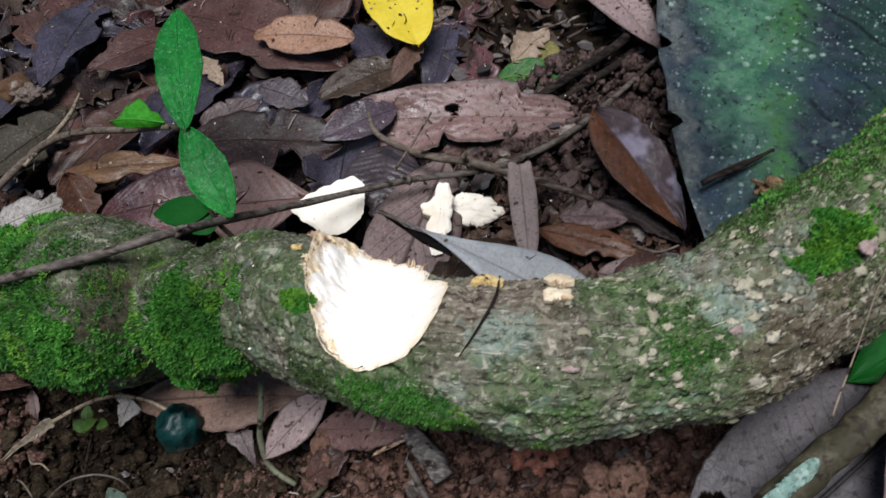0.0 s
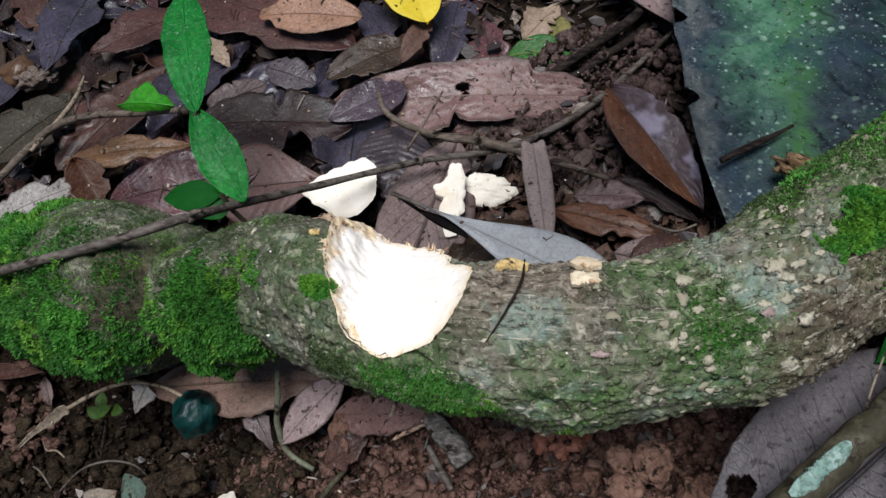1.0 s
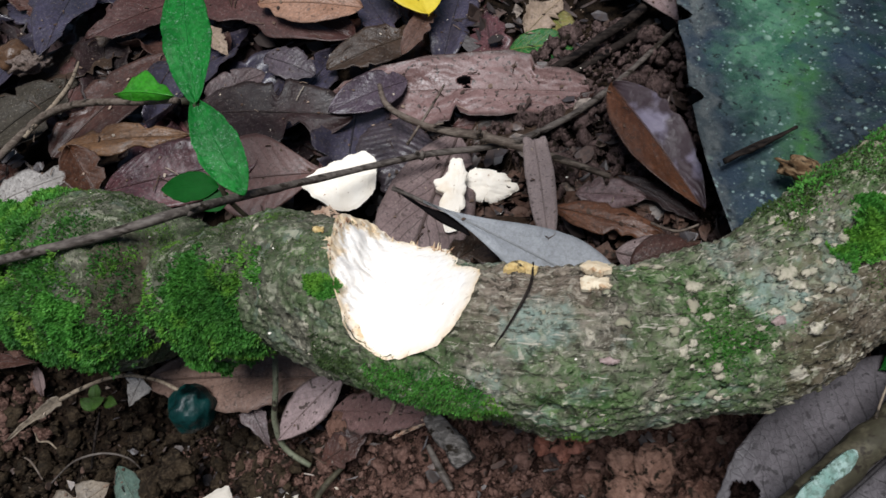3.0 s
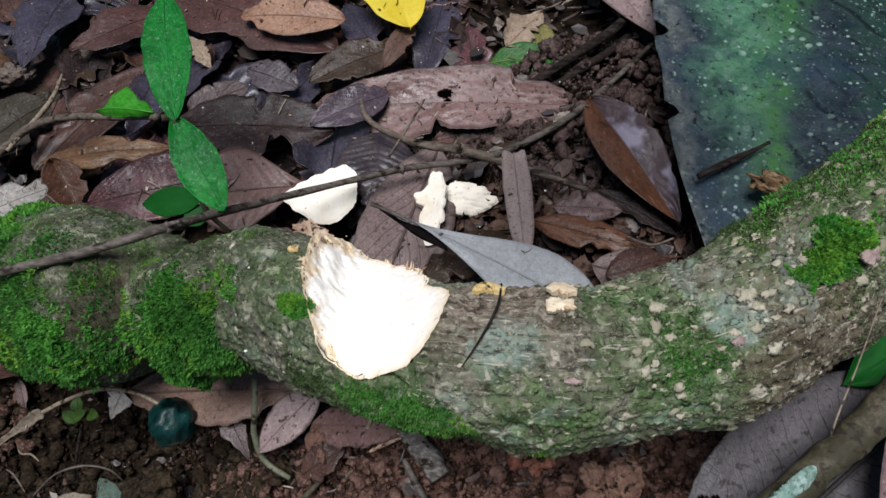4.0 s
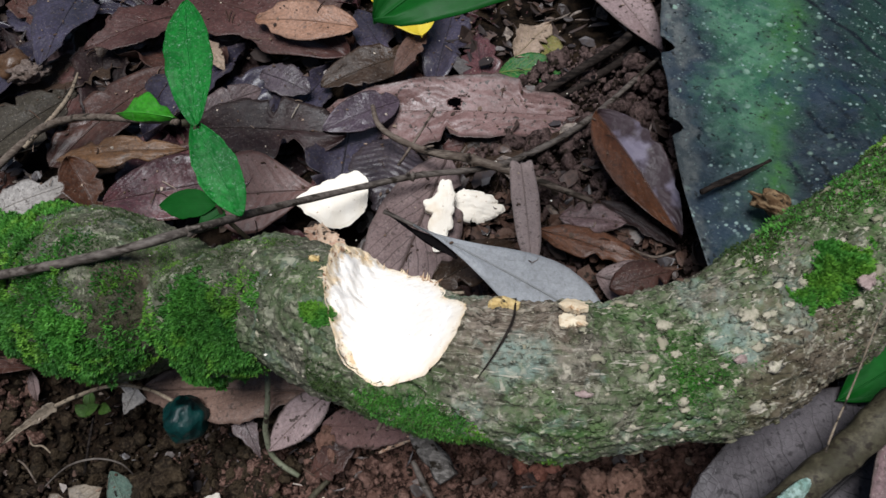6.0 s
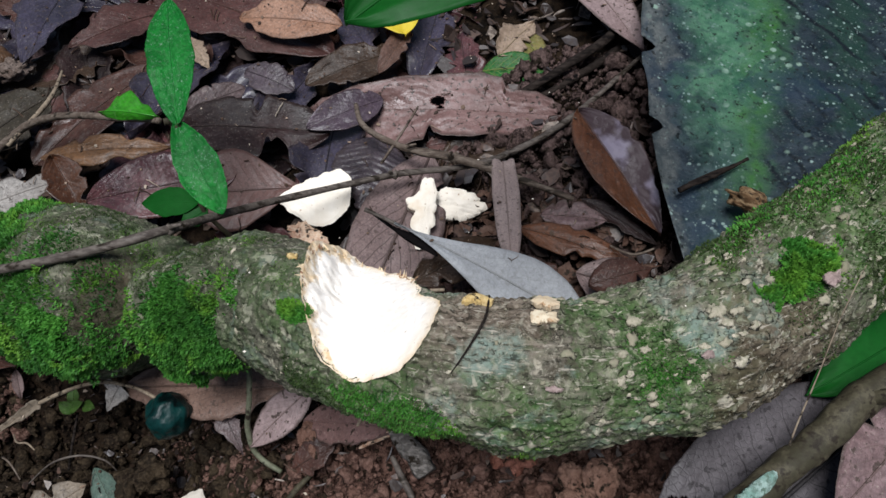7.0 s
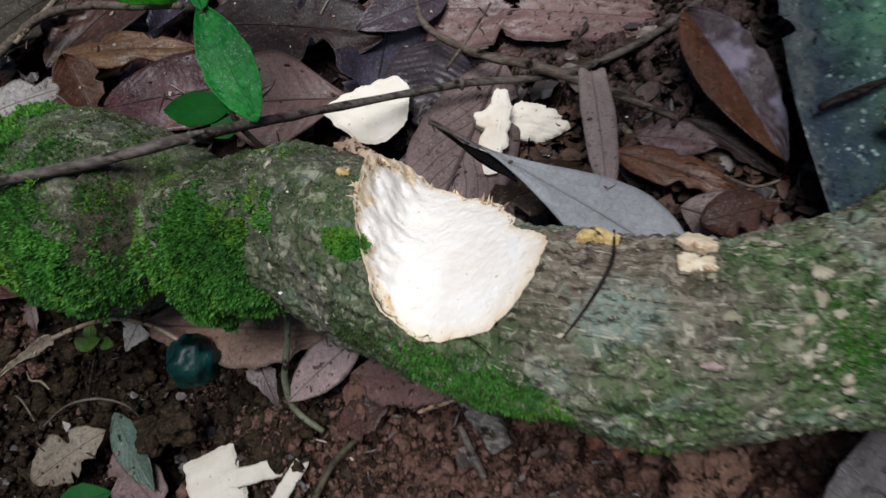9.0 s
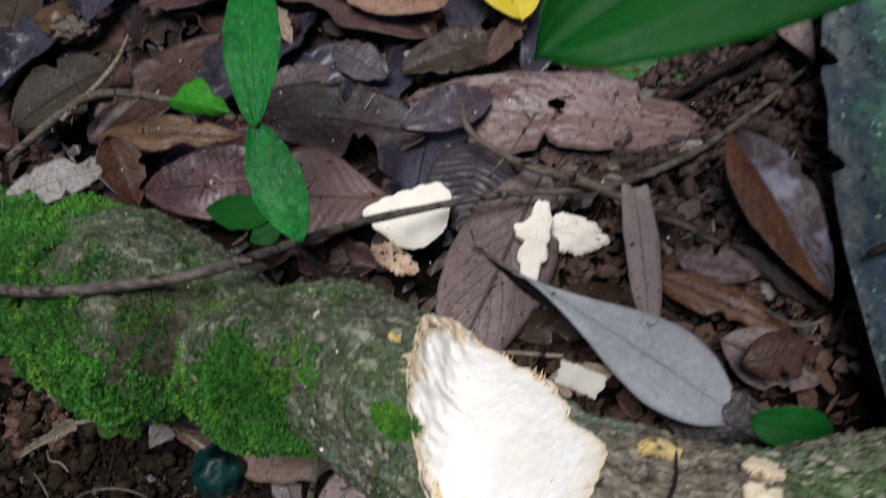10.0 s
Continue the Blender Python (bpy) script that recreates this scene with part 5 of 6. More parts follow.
wood_chip("small white crumb of wood", (0.0035, 0.4245, 0.033), (1, 0.2, 0), (0, -0.4, 1), box_outline(0.0026, 0.0022), 0.003, 5)
wood_chip("small wood chip lodged behind the log", (0.0813, 0.3281, 0.075), (1, -0.35, 0), (0, -0.4, 1), box_outline(0.013, 0.007), 0.006, 6, "dullchip", 0.25, 0.5)
wood_chip("cream wood chip with a tan end on the soil", (-0.1144, 0.2083, -0.044), (0.45, -1, 0), (0, -0.3, 1), box_outline(0.026, 0.018), 0.012, 7, "dullchip", 0.06, 0.2)
wood_chip("white splinter of wood on the soil", (-0.0777, 0.216, -0.012), (1, 0.28, 0), (0, -0.4, 1), box_outline(0.024, 0.0055), 0.006, 8, "dullchip", 0.06, 0.2)
wood_chip("white splinter of wood on the soil", (-0.0639, 0.2037, -0.002), (0.5, 1, 0), (0, -0.4, 1), box_outline(0.020, 0.0045), 0.006, 9, "dullchip", 0.06, 0.2)

# ---- twigs ----
twig("long_twig", "long grey-brown twig lying over the log and litter",
     [(-0.3429, 0.3821, 0.0189), (-0.221, 0.3297, 0.1216), (-0.1455, 0.328, 0.1485), (-0.1021, 0.3434, 0.1496), (-0.0517, 0.4158, 0.085), (0.0331, 0.4652, 0.055), (0.0884, 0.482, 0.045), (0.13, 0.5009, 0.04), (0.1889, 0.5386, 0.045), (0.2663, 0.6163, 0.05)],
     [0.0031, 0.0031, 0.0030, 0.0029, 0.0027, 0.0026, 0.0027, 0.0030, 0.0030, 0.0018], "darktwig", sides=12, knots=((3, 0.0040), (5, 0.0038), (7, 0.0042)))
twig("forked_twig", "thin crooked brown twig with a knot",
     [(-0.0011, 0.5384, 0.062), (0.008, 0.5129, 0.06), (0.0423, 0.4918, 0.058), (0.0833, 0.4837, 0.055), (0.1281, 0.4678, 0.052), (0.1805, 0.4439, 0.05)],
     [0.002, 0.0026, 0.003, 0.0040, 0.0034, 0.0022], "twig", sides=10, knots=((2, 0.0036), (3, 0.0052)))
twig("thin_twig", "fine dry twig over a dead leaf", [(0.053, 0.5324, 0.066), (0.0401, 0.5055, 0.064), (0.0215, 0.4815, 0.05)], [0.0009, 0.0011, 0.0012], "twig", sides=6)
twig("dark_stick", "dark wet stick leaning on the litter", [(0.1408, 0.5686, 0.04), (0.1856, 0.5959, 0.05), (0.2353, 0.6311, 0.06), (0.2866, 0.6792, 0.07), (0.3645, 0.7655, 0.07)], [0.0036, 0.0042, 0.0046, 0.0046, 0.004], "blacktwig", sides=12)
twig("dark_stick", "dark wet stick beside another", [(0.1522, 0.568, 0.03), (0.2096, 0.6046, 0.038), (0.2496, 0.6334, 0.045)], [0.0034, 0.0042, 0.004], "blacktwig", sides=12)
twig("stem", "bare brown seedling stem lying over the litter",
     [(-0.3535, 0.5002, 0), (-0.3179, 0.5266, 0.02), (-0.2887, 0.5321, 0.04), (-0.2413, 0.5154, 0.07), (-0.1736, 0.4747, 0.11), (-0.1265, 0.4363, 0.148)], [0.0036, 0.0033, 0.0033, 0.0030, 0.0026, 0.0022], "twig", sides=10)
twig("twig", "pale dry twig on a dead leaf", [(-0.3057, 0.5174, 0.03), (-0.2874, 0.5527, 0.034), (-0.2833, 0.5813, 0.03), (-0.2897, 0.622, 0.02)], [0.0020, 0.0022, 0.0020, 0.0012], "paletwig", sides=8)
twig("twig", "dark broken twig on the algae-covered leaf", [(0.2448, 0.41, 0.105), (0.274, 0.4245, 0.104), (0.3052, 0.4413, 0.104)], [0.0018, 0.0022, 0.0013], "blacktwig", sides=8, rough=0.35)
twig("twig", "dark broken twig on the algae-covered leaf", [(0.2541, 0.4174, 0.104), (0.2794, 0.4297, 0.104), (0.2976, 0.4365, 0.104)], [0.0010, 0.0013, 0.0008], "blacktwig", sides=8)
twig("thread_stalk", "thin pale hanging stalk at the log", [(0.2416, 0.2388, 0.27), (0.229, 0.2193, 0.26), (0.2173, 0.1981, 0.25), (0.2094, 0.1815, 0.236), (0.2058, 0.174, 0.232)], [0.0002, 0.00025, 0.0003, 0.0004, 0.0006], "paletwig", sides=7)
stick = twig("stick", "thick olive-brown stick with a mint lichen crust", [(0.1665, 0.1375, 0.18), (0.2099, 0.1684, 0.185), (0.2428, 0.1906, 0.19), (0.269, 0.2098, 0.195), (0.3038, 0.2262, 0.2)], [0.0074, 0.0076, 0.0079, 0.0084, 0.0078], "greentwig", sides=16, knots=((3, 0.0085),))
crust = part("lichen_crust", slab_mesh("lichen_crust", lambda t: (abs(math.cos(t) / 0.0175) ** 3 + abs(math.sin(t) / 0.0036) ** 3) ** (-1 / 3) * (1 + 0.25 * noise.noise(Vector((math.cos(t) * 4, math.sin(t) * 4, 4)))), 0.0028, M["patina"], 7, 60, 4, 0.9, 0.7, 0.12), stick, "pale mint lichen crust")
crust.matrix_local = oriented(Vector((0.2010, 0.1640, 0.1925)) - Vector((0.1665, 0.1375, 0.18)), Vector((0.2428, 0.1906, 0.19)) - Vector((0.2099, 0.1684, 0.185)), (-0.15, -0.45, 1))
twig("arched_stalk", "pale arched stalk springing from the soil", [(-0.1318, 0.2799, 0.035), (-0.1476, 0.2879, 0.034), (-0.1719, 0.2967, 0.024), (-0.1954, 0.3018, 0.008), (-0.2220, 0.3055, -0.015), (-0.2496, 0.3076, -0.040)], [0.0012, 0.0012, 0.0013, 0.0014, 0.0016, 0.0019], "paletwig", sides=9)
leaf("dead_leaf", "folded pale sheath at the foot of a stalk", (-0.2490, 0.3080, -0.040), (-0.2995, 0.2854, -0.070), 0.0100, "palesheath", (0.2, -0.3, 1), nibbles=0, ragged=0.16, fold=0.6, seed=46, crumple=0.01, near=((0, 1.0), (0.10, 0.8), (0.22, 0.9), (0.4, 0.55), (0.7, 0.42), (1, 0.05)), far=((0, 0.7), (0.12, 1.0), (0.3, 0.7), (0.6, 0.5), (1, 0.05)))
twig("green_stalk", "olive-green curved stalk on the soil", [(-0.0616, 0.2896, 0.068), (-0.0611, 0.2689, 0.058), (-0.0645, 0.2564, 0.036), (-0.0614, 0.2463, 0.014), (-0.0432, 0.2338, 0.012)], [0.0018, 0.0020, 0.0021, 0.0020, 0.0017], "palegreentwig", sides=9)
twig("rootlet", "thin brown arched rootlet", [(-0.26, 0.2557, -0.08), (-0.2369, 0.2654, -0.06), (-0.2146, 0.2696, -0.055), (-0.1965, 0.2675, -0.06), (-0.1887, 0.2619, -0.075)], [0.0006, 0.0008, 0.0009, 0.0007, 0.0005], "darktwig", sides=8)
twig("rootlet", "upright dark rootlet in the soil", [(-0.2266, 0.3073, -0.06), (-0.2247, 0.282, -0.06), (-0.2312, 0.2663, -0.08)], [0.0009, 0.0012, 0.0011], "blacktwig", sides=8)
twig("twig", "grey weathered stub of wood on the soil", [(0.0382, 0.2357, 0.09), (0.0488, 0.2206, 0.092), (0.0571, 0.2073, 0.09)], [0.0050, 0.0068, 0.0060], "greystub", sides=16, rough=0.3)
twig("twig", "brown twig poking from the soil", [(0.0359, 0.2188, 0.088), (0.0413, 0.2075, 0.088), (0.0484, 0.1943, 0.085)], [0.0016, 0.0021, 0.0023], "darktwig", sides=8)
twig("twig", "pale pinkish splinter under the log", [(0.0410, 0.2356, 0.092), (0.0287, 0.2320, 0.085), (0.0149, 0.2284, 0.075)], [0.0030, 0.0024, 0.0008], "splinter", sides=9)
twig("twig", "thin straight twig under the log", [(-0.0016, 0.2499, 0.06), (0.0093, 0.2371, 0.07), (0.0177, 0.247, 0.09)], [0.001, 0.0012, 0.0012], "paletwig", sides=7)

twig("rootlet", "thin black thread-like rootlet across the bark", [(0.084, 0.2458, 0.2337), (0.0806, 0.2304, 0.2406), (0.073, 0.2165, 0.2403), (0.0649, 0.2063, 0.2346)], [0.0004, 0.0006, 0.0005, 0.0003], "blacktwig", sides=6)

# ---- seedling ----
def build_seedling():
    seed_at = Vector((-0.115, 0.437, 0.149))
    ob = thing("seedling", Matrix.Translation(seed_at), "young seedling with wet bright green leaves", "seedling")

    def add(name, base, tip, width, material, facing, label="", **shape):
        a, b = Vector(base) - seed_at, Vector(tip) - seed_at
        x = (b - a).normalized()
        f = Vector(facing)
        z = (f - x * f.dot(x)).normalized()
        m = Matrix((x, z.cross(x), z)).transposed().to_4x4()
        m.translation = a
        blade, rib = leaf_meshes((b - a).length, width, M[material], **shape)
        bl = part(name, blade, ob, label)
        bl.matrix_local = m
        part("midrib", rib, bl)

    add("leaf_blade", (-0.1107, 0.4266, 0.152), (-0.1318, 0.5346, 0.172), 0.0325, "green", (0.05, -0.6, 0.8), "upright glossy green leaf", peak=0.5, blunt=0.62, arch=0.05, fold=0.14, ragged=0.035, wave=0.03, crumple=0.007, seed=2, nu=90, nv=30, rib_width=0.007, pleat=0.03)
    add("leaf_blade", (-0.1137, 0.4333, 0.152), (-0.0783, 0.3718, 0.126), 0.0293, "green", (0.1, -0.5, 0.85), "drooping glossy green leaf", peak=0.55, blunt=0.68, arch=0.08, fold=0.12, ragged=0.035, wave=0.03, crumple=0.007, seed=3, nu=90, nv=30, rib_width=0.007)
    add("leaf_blade", (-0.1290, 0.4385, 0.15), (-0.1770, 0.4520, 0.142), 0.034, "lime", (-0.1, -0.45, 0.9), "small light green side leaf with a curled tip", near=[(0, 0.06), (0.25, 0.22), (0.55, 0.30), (0.8, 0.22), (1, 0.05)], far=[(0, 0.06), (0.2, 0.45), (0.5, 1.0), (0.72, 0.72), (0.88, 0.2), (1, 0.05)], arch=0.10, droop=0.10, fold=-0.25, ragged=0.05, seed=4, rib_width=0.006, rib_sink=0.0003)
    add("leaf_blade", (-0.1084, 0.4095, 0.09), (-0.1562, 0.4197, 0.075), 0.0230, "deepgreen", (0.05, -0.35, 0.9), "lower green leaf in the shade", peak=0.45, arch=0.05, seed=5, rib_width=0.006, rib_sink=0.0003)
    add("leaf_blade", (-0.1033, 0.4072, 0.085), (-0.122, 0.3961, 0.08), 0.0162, "deepgreen", (0.05, -0.35, 0.9), "", peak=0.45, arch=0.05, seed=6)
    part("stem", tube_mesh("stem", [Vector((-0.1107, 0.4266, 0.152)) - seed_at, (0, 0.002, -0.004), Vector((-0.1241, 0.4367, 0.146)) - seed_at], [0.0022, 0.0026, 0.0024], M["greentwig"]), ob)
    part("stem", tube_mesh("stem", [(0.004, 0.0, -0.004), (0.02, -0.01, -0.04), Vector((-0.1063, 0.4062, 0.085)) - seed_at, (0.05, -0.03, -0.15)], [0.0016, 0.0017, 0.0018, 0.002], M["greentwig"]), ob)


build_seedling()

# ---- leaves that can be told apart ----
leaf("dead_leaf", "large reddish-brown dead leaf with two insect holes", (0.1815, 0.5540, 0.034), (-0.0475, 0.5740, 0.018), 0.0765, "pinkbrown", (0, -0.42, 1), fold=0.10, arch=0.04, wave=0.025, nibbles=0, ragged=0.03, seed=1, nu=150, nv=60, pleat=0.035, rib_width=0.008, rib_sink=0.0004,
     holes=((0.478, -0.22, 0.0058), (0.468, -0.03, 0.0034)),
     near=[(0, 0.10), (0.015, 0.40), (0.06, 0.66), (0.24, 0.62), (0.36, 0.74), (0.45, 0.74), (0.485, 0.66), (0.505, 0.48), (0.53, 0.84), (0.63, 1.0), (0.8, 0.78), (0.95, 0.47), (1, 0.1)],
     far=[(0, 0.10), (0.02, 0.38), (0.09, 0.50), (0.19, 0.5), (0.208, 0.53), (0.225, 0.8), (0.33, 0.96), (0.56, 0.88), (0.79, 0.6), (0.95, 0.3), (1, 0.07)])
leaf("dead_leaf", "dull dark red leaf under a holed leaf", (0.1050, 0.5380, 0.016), (0.0600, 0.5330, 0.014), 0.030, "redbrown", (0, -0.35, 1), seed=82)
leaf("dead_leaf", "smooth pinkish brown leaf with dark side veins", (-0.0441, 0.4714, 0.03), (-0.1437, 0.4664, 0.026), 0.074, "rosebrown", (0.05, -0.35, 1), nibbles=0, ragged=0.015, seed=83, peak=0.62, blunt=0.85, arch=0.03, fold=0.10, wave=0.015, crumple=0.003, pleat=0.04, rib_width=0.008)
leaf("dead_leaf", "grey-brown quilted leaf with a bluish wet side", (0.0150, 0.5260, 0.036), (0.0070, 0.4480, 0.032), 0.064, "bluebrown", (0.05, -0.3, 1), nibbles=3, seed=84, blunt=0.6, arch=0.05, fold=-0.15, pleat=0.12, rib=False)
# unseen leaf, added so that the holes above look deep in shade
leaf("dead_leaf", "dark leaf added under a holed leaf to blacken its holes", (0.0480, 0.5780, 0.008), (0.0980, 0.5790, 0.008), 0.036, "dark", (0, -0.42, 1), nibbles=0, seed=81)
leaf("dead_leaf", "dark brown wet leaf with ragged edges", (-0.1723, 0.5499, 0.02), (-0.0258, 0.534, 0.03), 0.0620, "dark", (0, -0.35, 1), peak=0.55, blunt=0.6, seed=12, ragged=0.09, wave=0.04, pleat=0.08)
leaf("dead_leaf", "grey-brown leaf tucked behind the seedling", (-0.1582, 0.5605, 0.03), (-0.1103, 0.5944, 0.026), 0.030, "greybdim", (0, -0.35, 1), nibbles=1, seed=85, blunt=0.6, arch=0.03)
leaf("dead_leaf", "slate-grey leaf with a worn pale face", (-0.1144, 0.6268, 0.018), (-0.065, 0.5993, 0.018), 0.034, "bluebrown", (0, -0.3, 1), seed=86, blunt=0.55, wave=0.04)
leaf("dead_leaf", "mauve-grey pointed leaf overlapping a holed leaf", (0.0203, 0.571, 0.036), (-0.047, 0.5337, 0.036), 0.036, "mauve", (0.05, -0.4, 1), nibbles=1, ragged=0.03, seed=87, blunt=0.7, fold=0.15, pleat=0.06)
leaf("dead_leaf", "pale tan leaf scrap beside the seedling", (-0.1825, 0.6766, 0.018), (-0.1502, 0.6286, 0.018), 0.020, "paletan", (0, -0.3, 1), seed=88, ragged=0.12, wave=0.06)
leaf("dead_leaf", "narrow brown leaf under a yellow leaf", (0.0434, 0.6722, 0.03), (0.0146, 0.614, 0.026), 0.022, "brownbright", (0.1, -0.3, 1), seed=89, fold=0.25, blunt=0.7)
leaf("dead_leaf", "purple-brown veined leaf with a wet sheen", (-0.2300, 0.4680, 0.016), (-0.1010, 0.4830, 0.034), 0.056, "purple", (0, -0.4, 1), nibbles=0, ragged=0.02, peak=0.5, blunt=0.6, arch=0.04, fold=0.12, seed=13, stalk=0.02, nu=60, pleat=0.08)
leaf("dead_leaf", "folded dark brown leaf on the litter", (-0.2638, 0.5042, 0.03), (-0.2323, 0.4573, 0.01), 0.0340, "rustdark", (0.3, -0.4, 1), fold=0.4, seed=14)
leaf("dead_leaf", "curled yellow-brown leaf strip", (-0.2827, 0.5156, 0.015), (-0.1635, 0.5158, 0.03), 0.0304, "ochreleaf", (0, -0.2, 1), fold=0.4, curl=-0.4, seed=15)
leaf("dead_leaf", "pale grey leaf showing its underside", (-0.3401, 0.4602, 0), (-0.254, 0.4876, 0.02), 0.0317, "palegrey", (0, -0.3, 1), seed=16, ragged=0.1, blunt=0.5)
leaf("dead_leaf", "greyish olive dead leaf under a twig", (-0.3539, 0.5219, 0.01), (-0.2844, 0.599, 0.016), 0.060, "olivegrey", (0, -0.2, 1), seed=17)
leaf("dead_leaf", "dull brown dead leaf under the seedling stem", (-0.2963, 0.5206, -0.002), (-0.2042, 0.6385, 0.01), 0.0555, "brown", (0, -0.15, 1), seed=18, blunt=0.6)
leaf("dead_leaf", "blue-grey wet leaf among brown litter", (-0.3209, 0.8004, 0), (-0.3309, 0.6312, 0.012), 0.0640, "bluegrey", (0, -0.3, 1), seed=19, fold=0.15, pleat=0.12)
leaf("dead_leaf", "dark brown leaf with pale specks", (-0.2134, 0.7366, 0), (-0.2965, 0.6615, 0.012), 0.0541, "redbrown", (0, -0.2, 1), seed=20, ragged=0.1)
leaf("dead_leaf", "tan dry oval leaf with a dark midrib", (-0.0217, 0.6744, 0.035), (-0.1267, 0.6902, 0.03), 0.0458, "tan", (0, -0.35, 1), seed=21, blunt=0.62, peak=0.5, arch=0.05)
leaf("dead_leaf", "large dark brown leaf beneath a tan leaf", (-0.2324, 0.7748, 0), (-0.0294, 0.6547, 0.012), 0.0862, "redbrown", (0, -0.2, 1), seed=22, blunt=0.6)
leaf("dead_leaf", "slate-grey leaf scrap beside a yellow leaf", (0.0095, 0.6484, 0.01), (-0.0275, 0.7312, 0.01), 0.0400, "bluegrey", (0, -0.2, 1), seed=23)
leaf("fallen_leaf", "bright yellow fallen leaf with a pointed tip", (-0.0031, 0.7772, 0.045), (0.0415, 0.6527, 0.04), 0.0669, "yellow", (0.1, -0.3, 1), seed=24, peak=0.55, blunt=0.6, arch=0.06, stalk=0.02, rib_width=0.006, rib_sink=0.0003)
leaf("dead_leaf", "olive-brown leaf with a pale midrib", (0.0292, 0.653, 0.02), (-0.0563, 0.6096, 0.015), 0.0434, "olive", (0, -0.3, 1), seed=25, blunt=0.6)
leaf("fallen_leaf", "half-green leaf with yellow veins", (0.1173, 0.6267, 0.02), (0.1817, 0.6205, 0.03), 0.034, "halfgreen", (0, -0.4, 1), seed=26)
leaf("dead_leaf", "pale crumpled leaf scrap on the litter", (0.1318, 0.6347, 0.03), (0.1724, 0.6875, 0.03), 0.0340, "paletan", (0, -0.3, 1), seed=27, wave=0.09, ragged=0.15)
leaf("fallen_leaf", "olive-yellow leaf with a green midrib", (0.1498, 0.6793, 0.025), (0.184, 0.6272, 0.025), 0.0276, "olivegreen", (0.1, -0.4, 1), seed=271, fold=0.2)
leaf("dead_leaf", "smooth pinkish beige leaf under a dark stick", (0.2023, 0.7493, 0.062), (0.2637, 0.6087, 0.062), 0.050, "pinkgrey", (0, -0.2, 1), nibbles=0, seed=28, wave=0.01, crumple=0.002, ragged=0.02)
leaf("dead_leaf", "grey-brown leaf with fine parallel veins", (0.0639, 0.5093, 0.03), (0.005, 0.3412, 0.018), 0.0731, "greyb", (0.15, -0.25, 1), nibbles=1, ragged=0.02, seed=29, peak=0.5, blunt=0.66, arch=0.03, fold=0.06, nu=60, pleat=0.05)
# added strip, coloured as the shaded underside of the next leaf's fold
leaf("dead_leaf", "black strip standing for the shaded fold along a grey leaf's stalk", (0.0177, 0.3934, 0.100), (0.0650, 0.3570, 0.097), 0.0095, "foldshade", (-0.7, -0.35, 0.6), nibbles=0, ragged=0.03, seed=92, fold=-0.5, near=((0, 0.1), (0.3, 0.3), (0.65, 1.0), (0.9, 0.8), (1, 0.1)), far=((0, 0.1), (0.3, 0.25), (0.7, 0.5), (1, 0.1)))
leaf("dead_leaf", "pale grey leaf lying underside up against the log", (0.035, 0.378, 0.108), (0.1818, 0.3209, 0.05), 0.049, "grey", (0.15, -0.35, 1), nibbles=0, ragged=0.012, crumple=0.003, seed=30, peak=0.66, blunt=1.0, arch=0.05, fold=0.1, nu=60, stalk=0.022, stalk_mat=M["darktwig"])
leaf("dead_leaf", "narrow grey-brown strap-shaped leaf", (0.1262, 0.5060, 0.040), (0.1180, 0.3560, 0.091), 0.0215, "lightbrown", (-0.1, -0.4, 1), nibbles=0, ragged=0.02, seed=31, crumple=0.003, start=0.14, peak=0.45, blunt=0.28, fold=0.15, arch=0.03)
leaf("dead_leaf", "orange-brown curled leaf behind the log", (0.1325, 0.4196, 0.045), (0.2209, 0.3801, 0.05), 0.0263, "rust", (0, -0.3, 1), seed=32, fold=0.25, curl=-0.3)
leaf("dead_leaf", "pinkish grey crumpled leaf behind the log", (0.1523, 0.4319, 0.045), (0.2049, 0.422, 0.05), 0.0271, "mott", (0, -0.3, 1), seed=33, wave=0.08)
leaf("dead_leaf", "dull grey-brown leaf behind the log", (0.1732, 0.3725, 0.05), (0.2295, 0.3484, 0.05), 0.0403, "greyb", (0, -0.2, 1), seed=34)
leaf("dead_leaf", "folded leaf, rust-orange below and purple-grey above", (0.1908, 0.5235, 0.07), (0.2437, 0.4035, 0.055), 0.0491, "twotone", (-0.15, -0.35, 1), nibbles=0, ragged=0.015, seed=35, peak=0.42, blunt=0.8, fold=0.28, arch=0.05, nu=90, nv=30, bites=((0.27, 1, 0.03, 0.10), (0.38, 1, 0.05, 0.14), (0.72, 1, 0.04, 0.10)), pleat=0.04, crumple=0.006)
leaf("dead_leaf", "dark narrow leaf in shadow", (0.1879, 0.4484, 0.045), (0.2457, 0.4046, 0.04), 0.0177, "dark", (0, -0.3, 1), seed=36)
leaf("large_leaf", "very large blue-green leaf coated with algae and lichen", (0.516, 1.06, 0.11), (0.250, 0.25, 0.082), 0.232, "algae", (-0.08, -0.2, 1), seed=37, rib_width=0.016, rib_mat=M["algaerib"], rib_sink=0.0032, peak=0.5, blunt=1.0, arch=0.01, fold=0.05, wave=0.008, crumple=0.003, nibbles=0, ragged=0.014, bites=((0.643, -1, 0.010, 0.12), (0.741, -1, 0.010, 0.13), (0.70, -1, 0.03, 0.03)), nu=260, nv=40)
leaf("green_leaf", "fresh green leaf hanging close overhead", (0.25, 0.475, 0.395), (0.023, 0.303, 0.341), 0.078, "deepgreen", (0, -0.3, 1), seed=38, peak=0.55, blunt=0.62, arch=0.03, crumple=0.003)
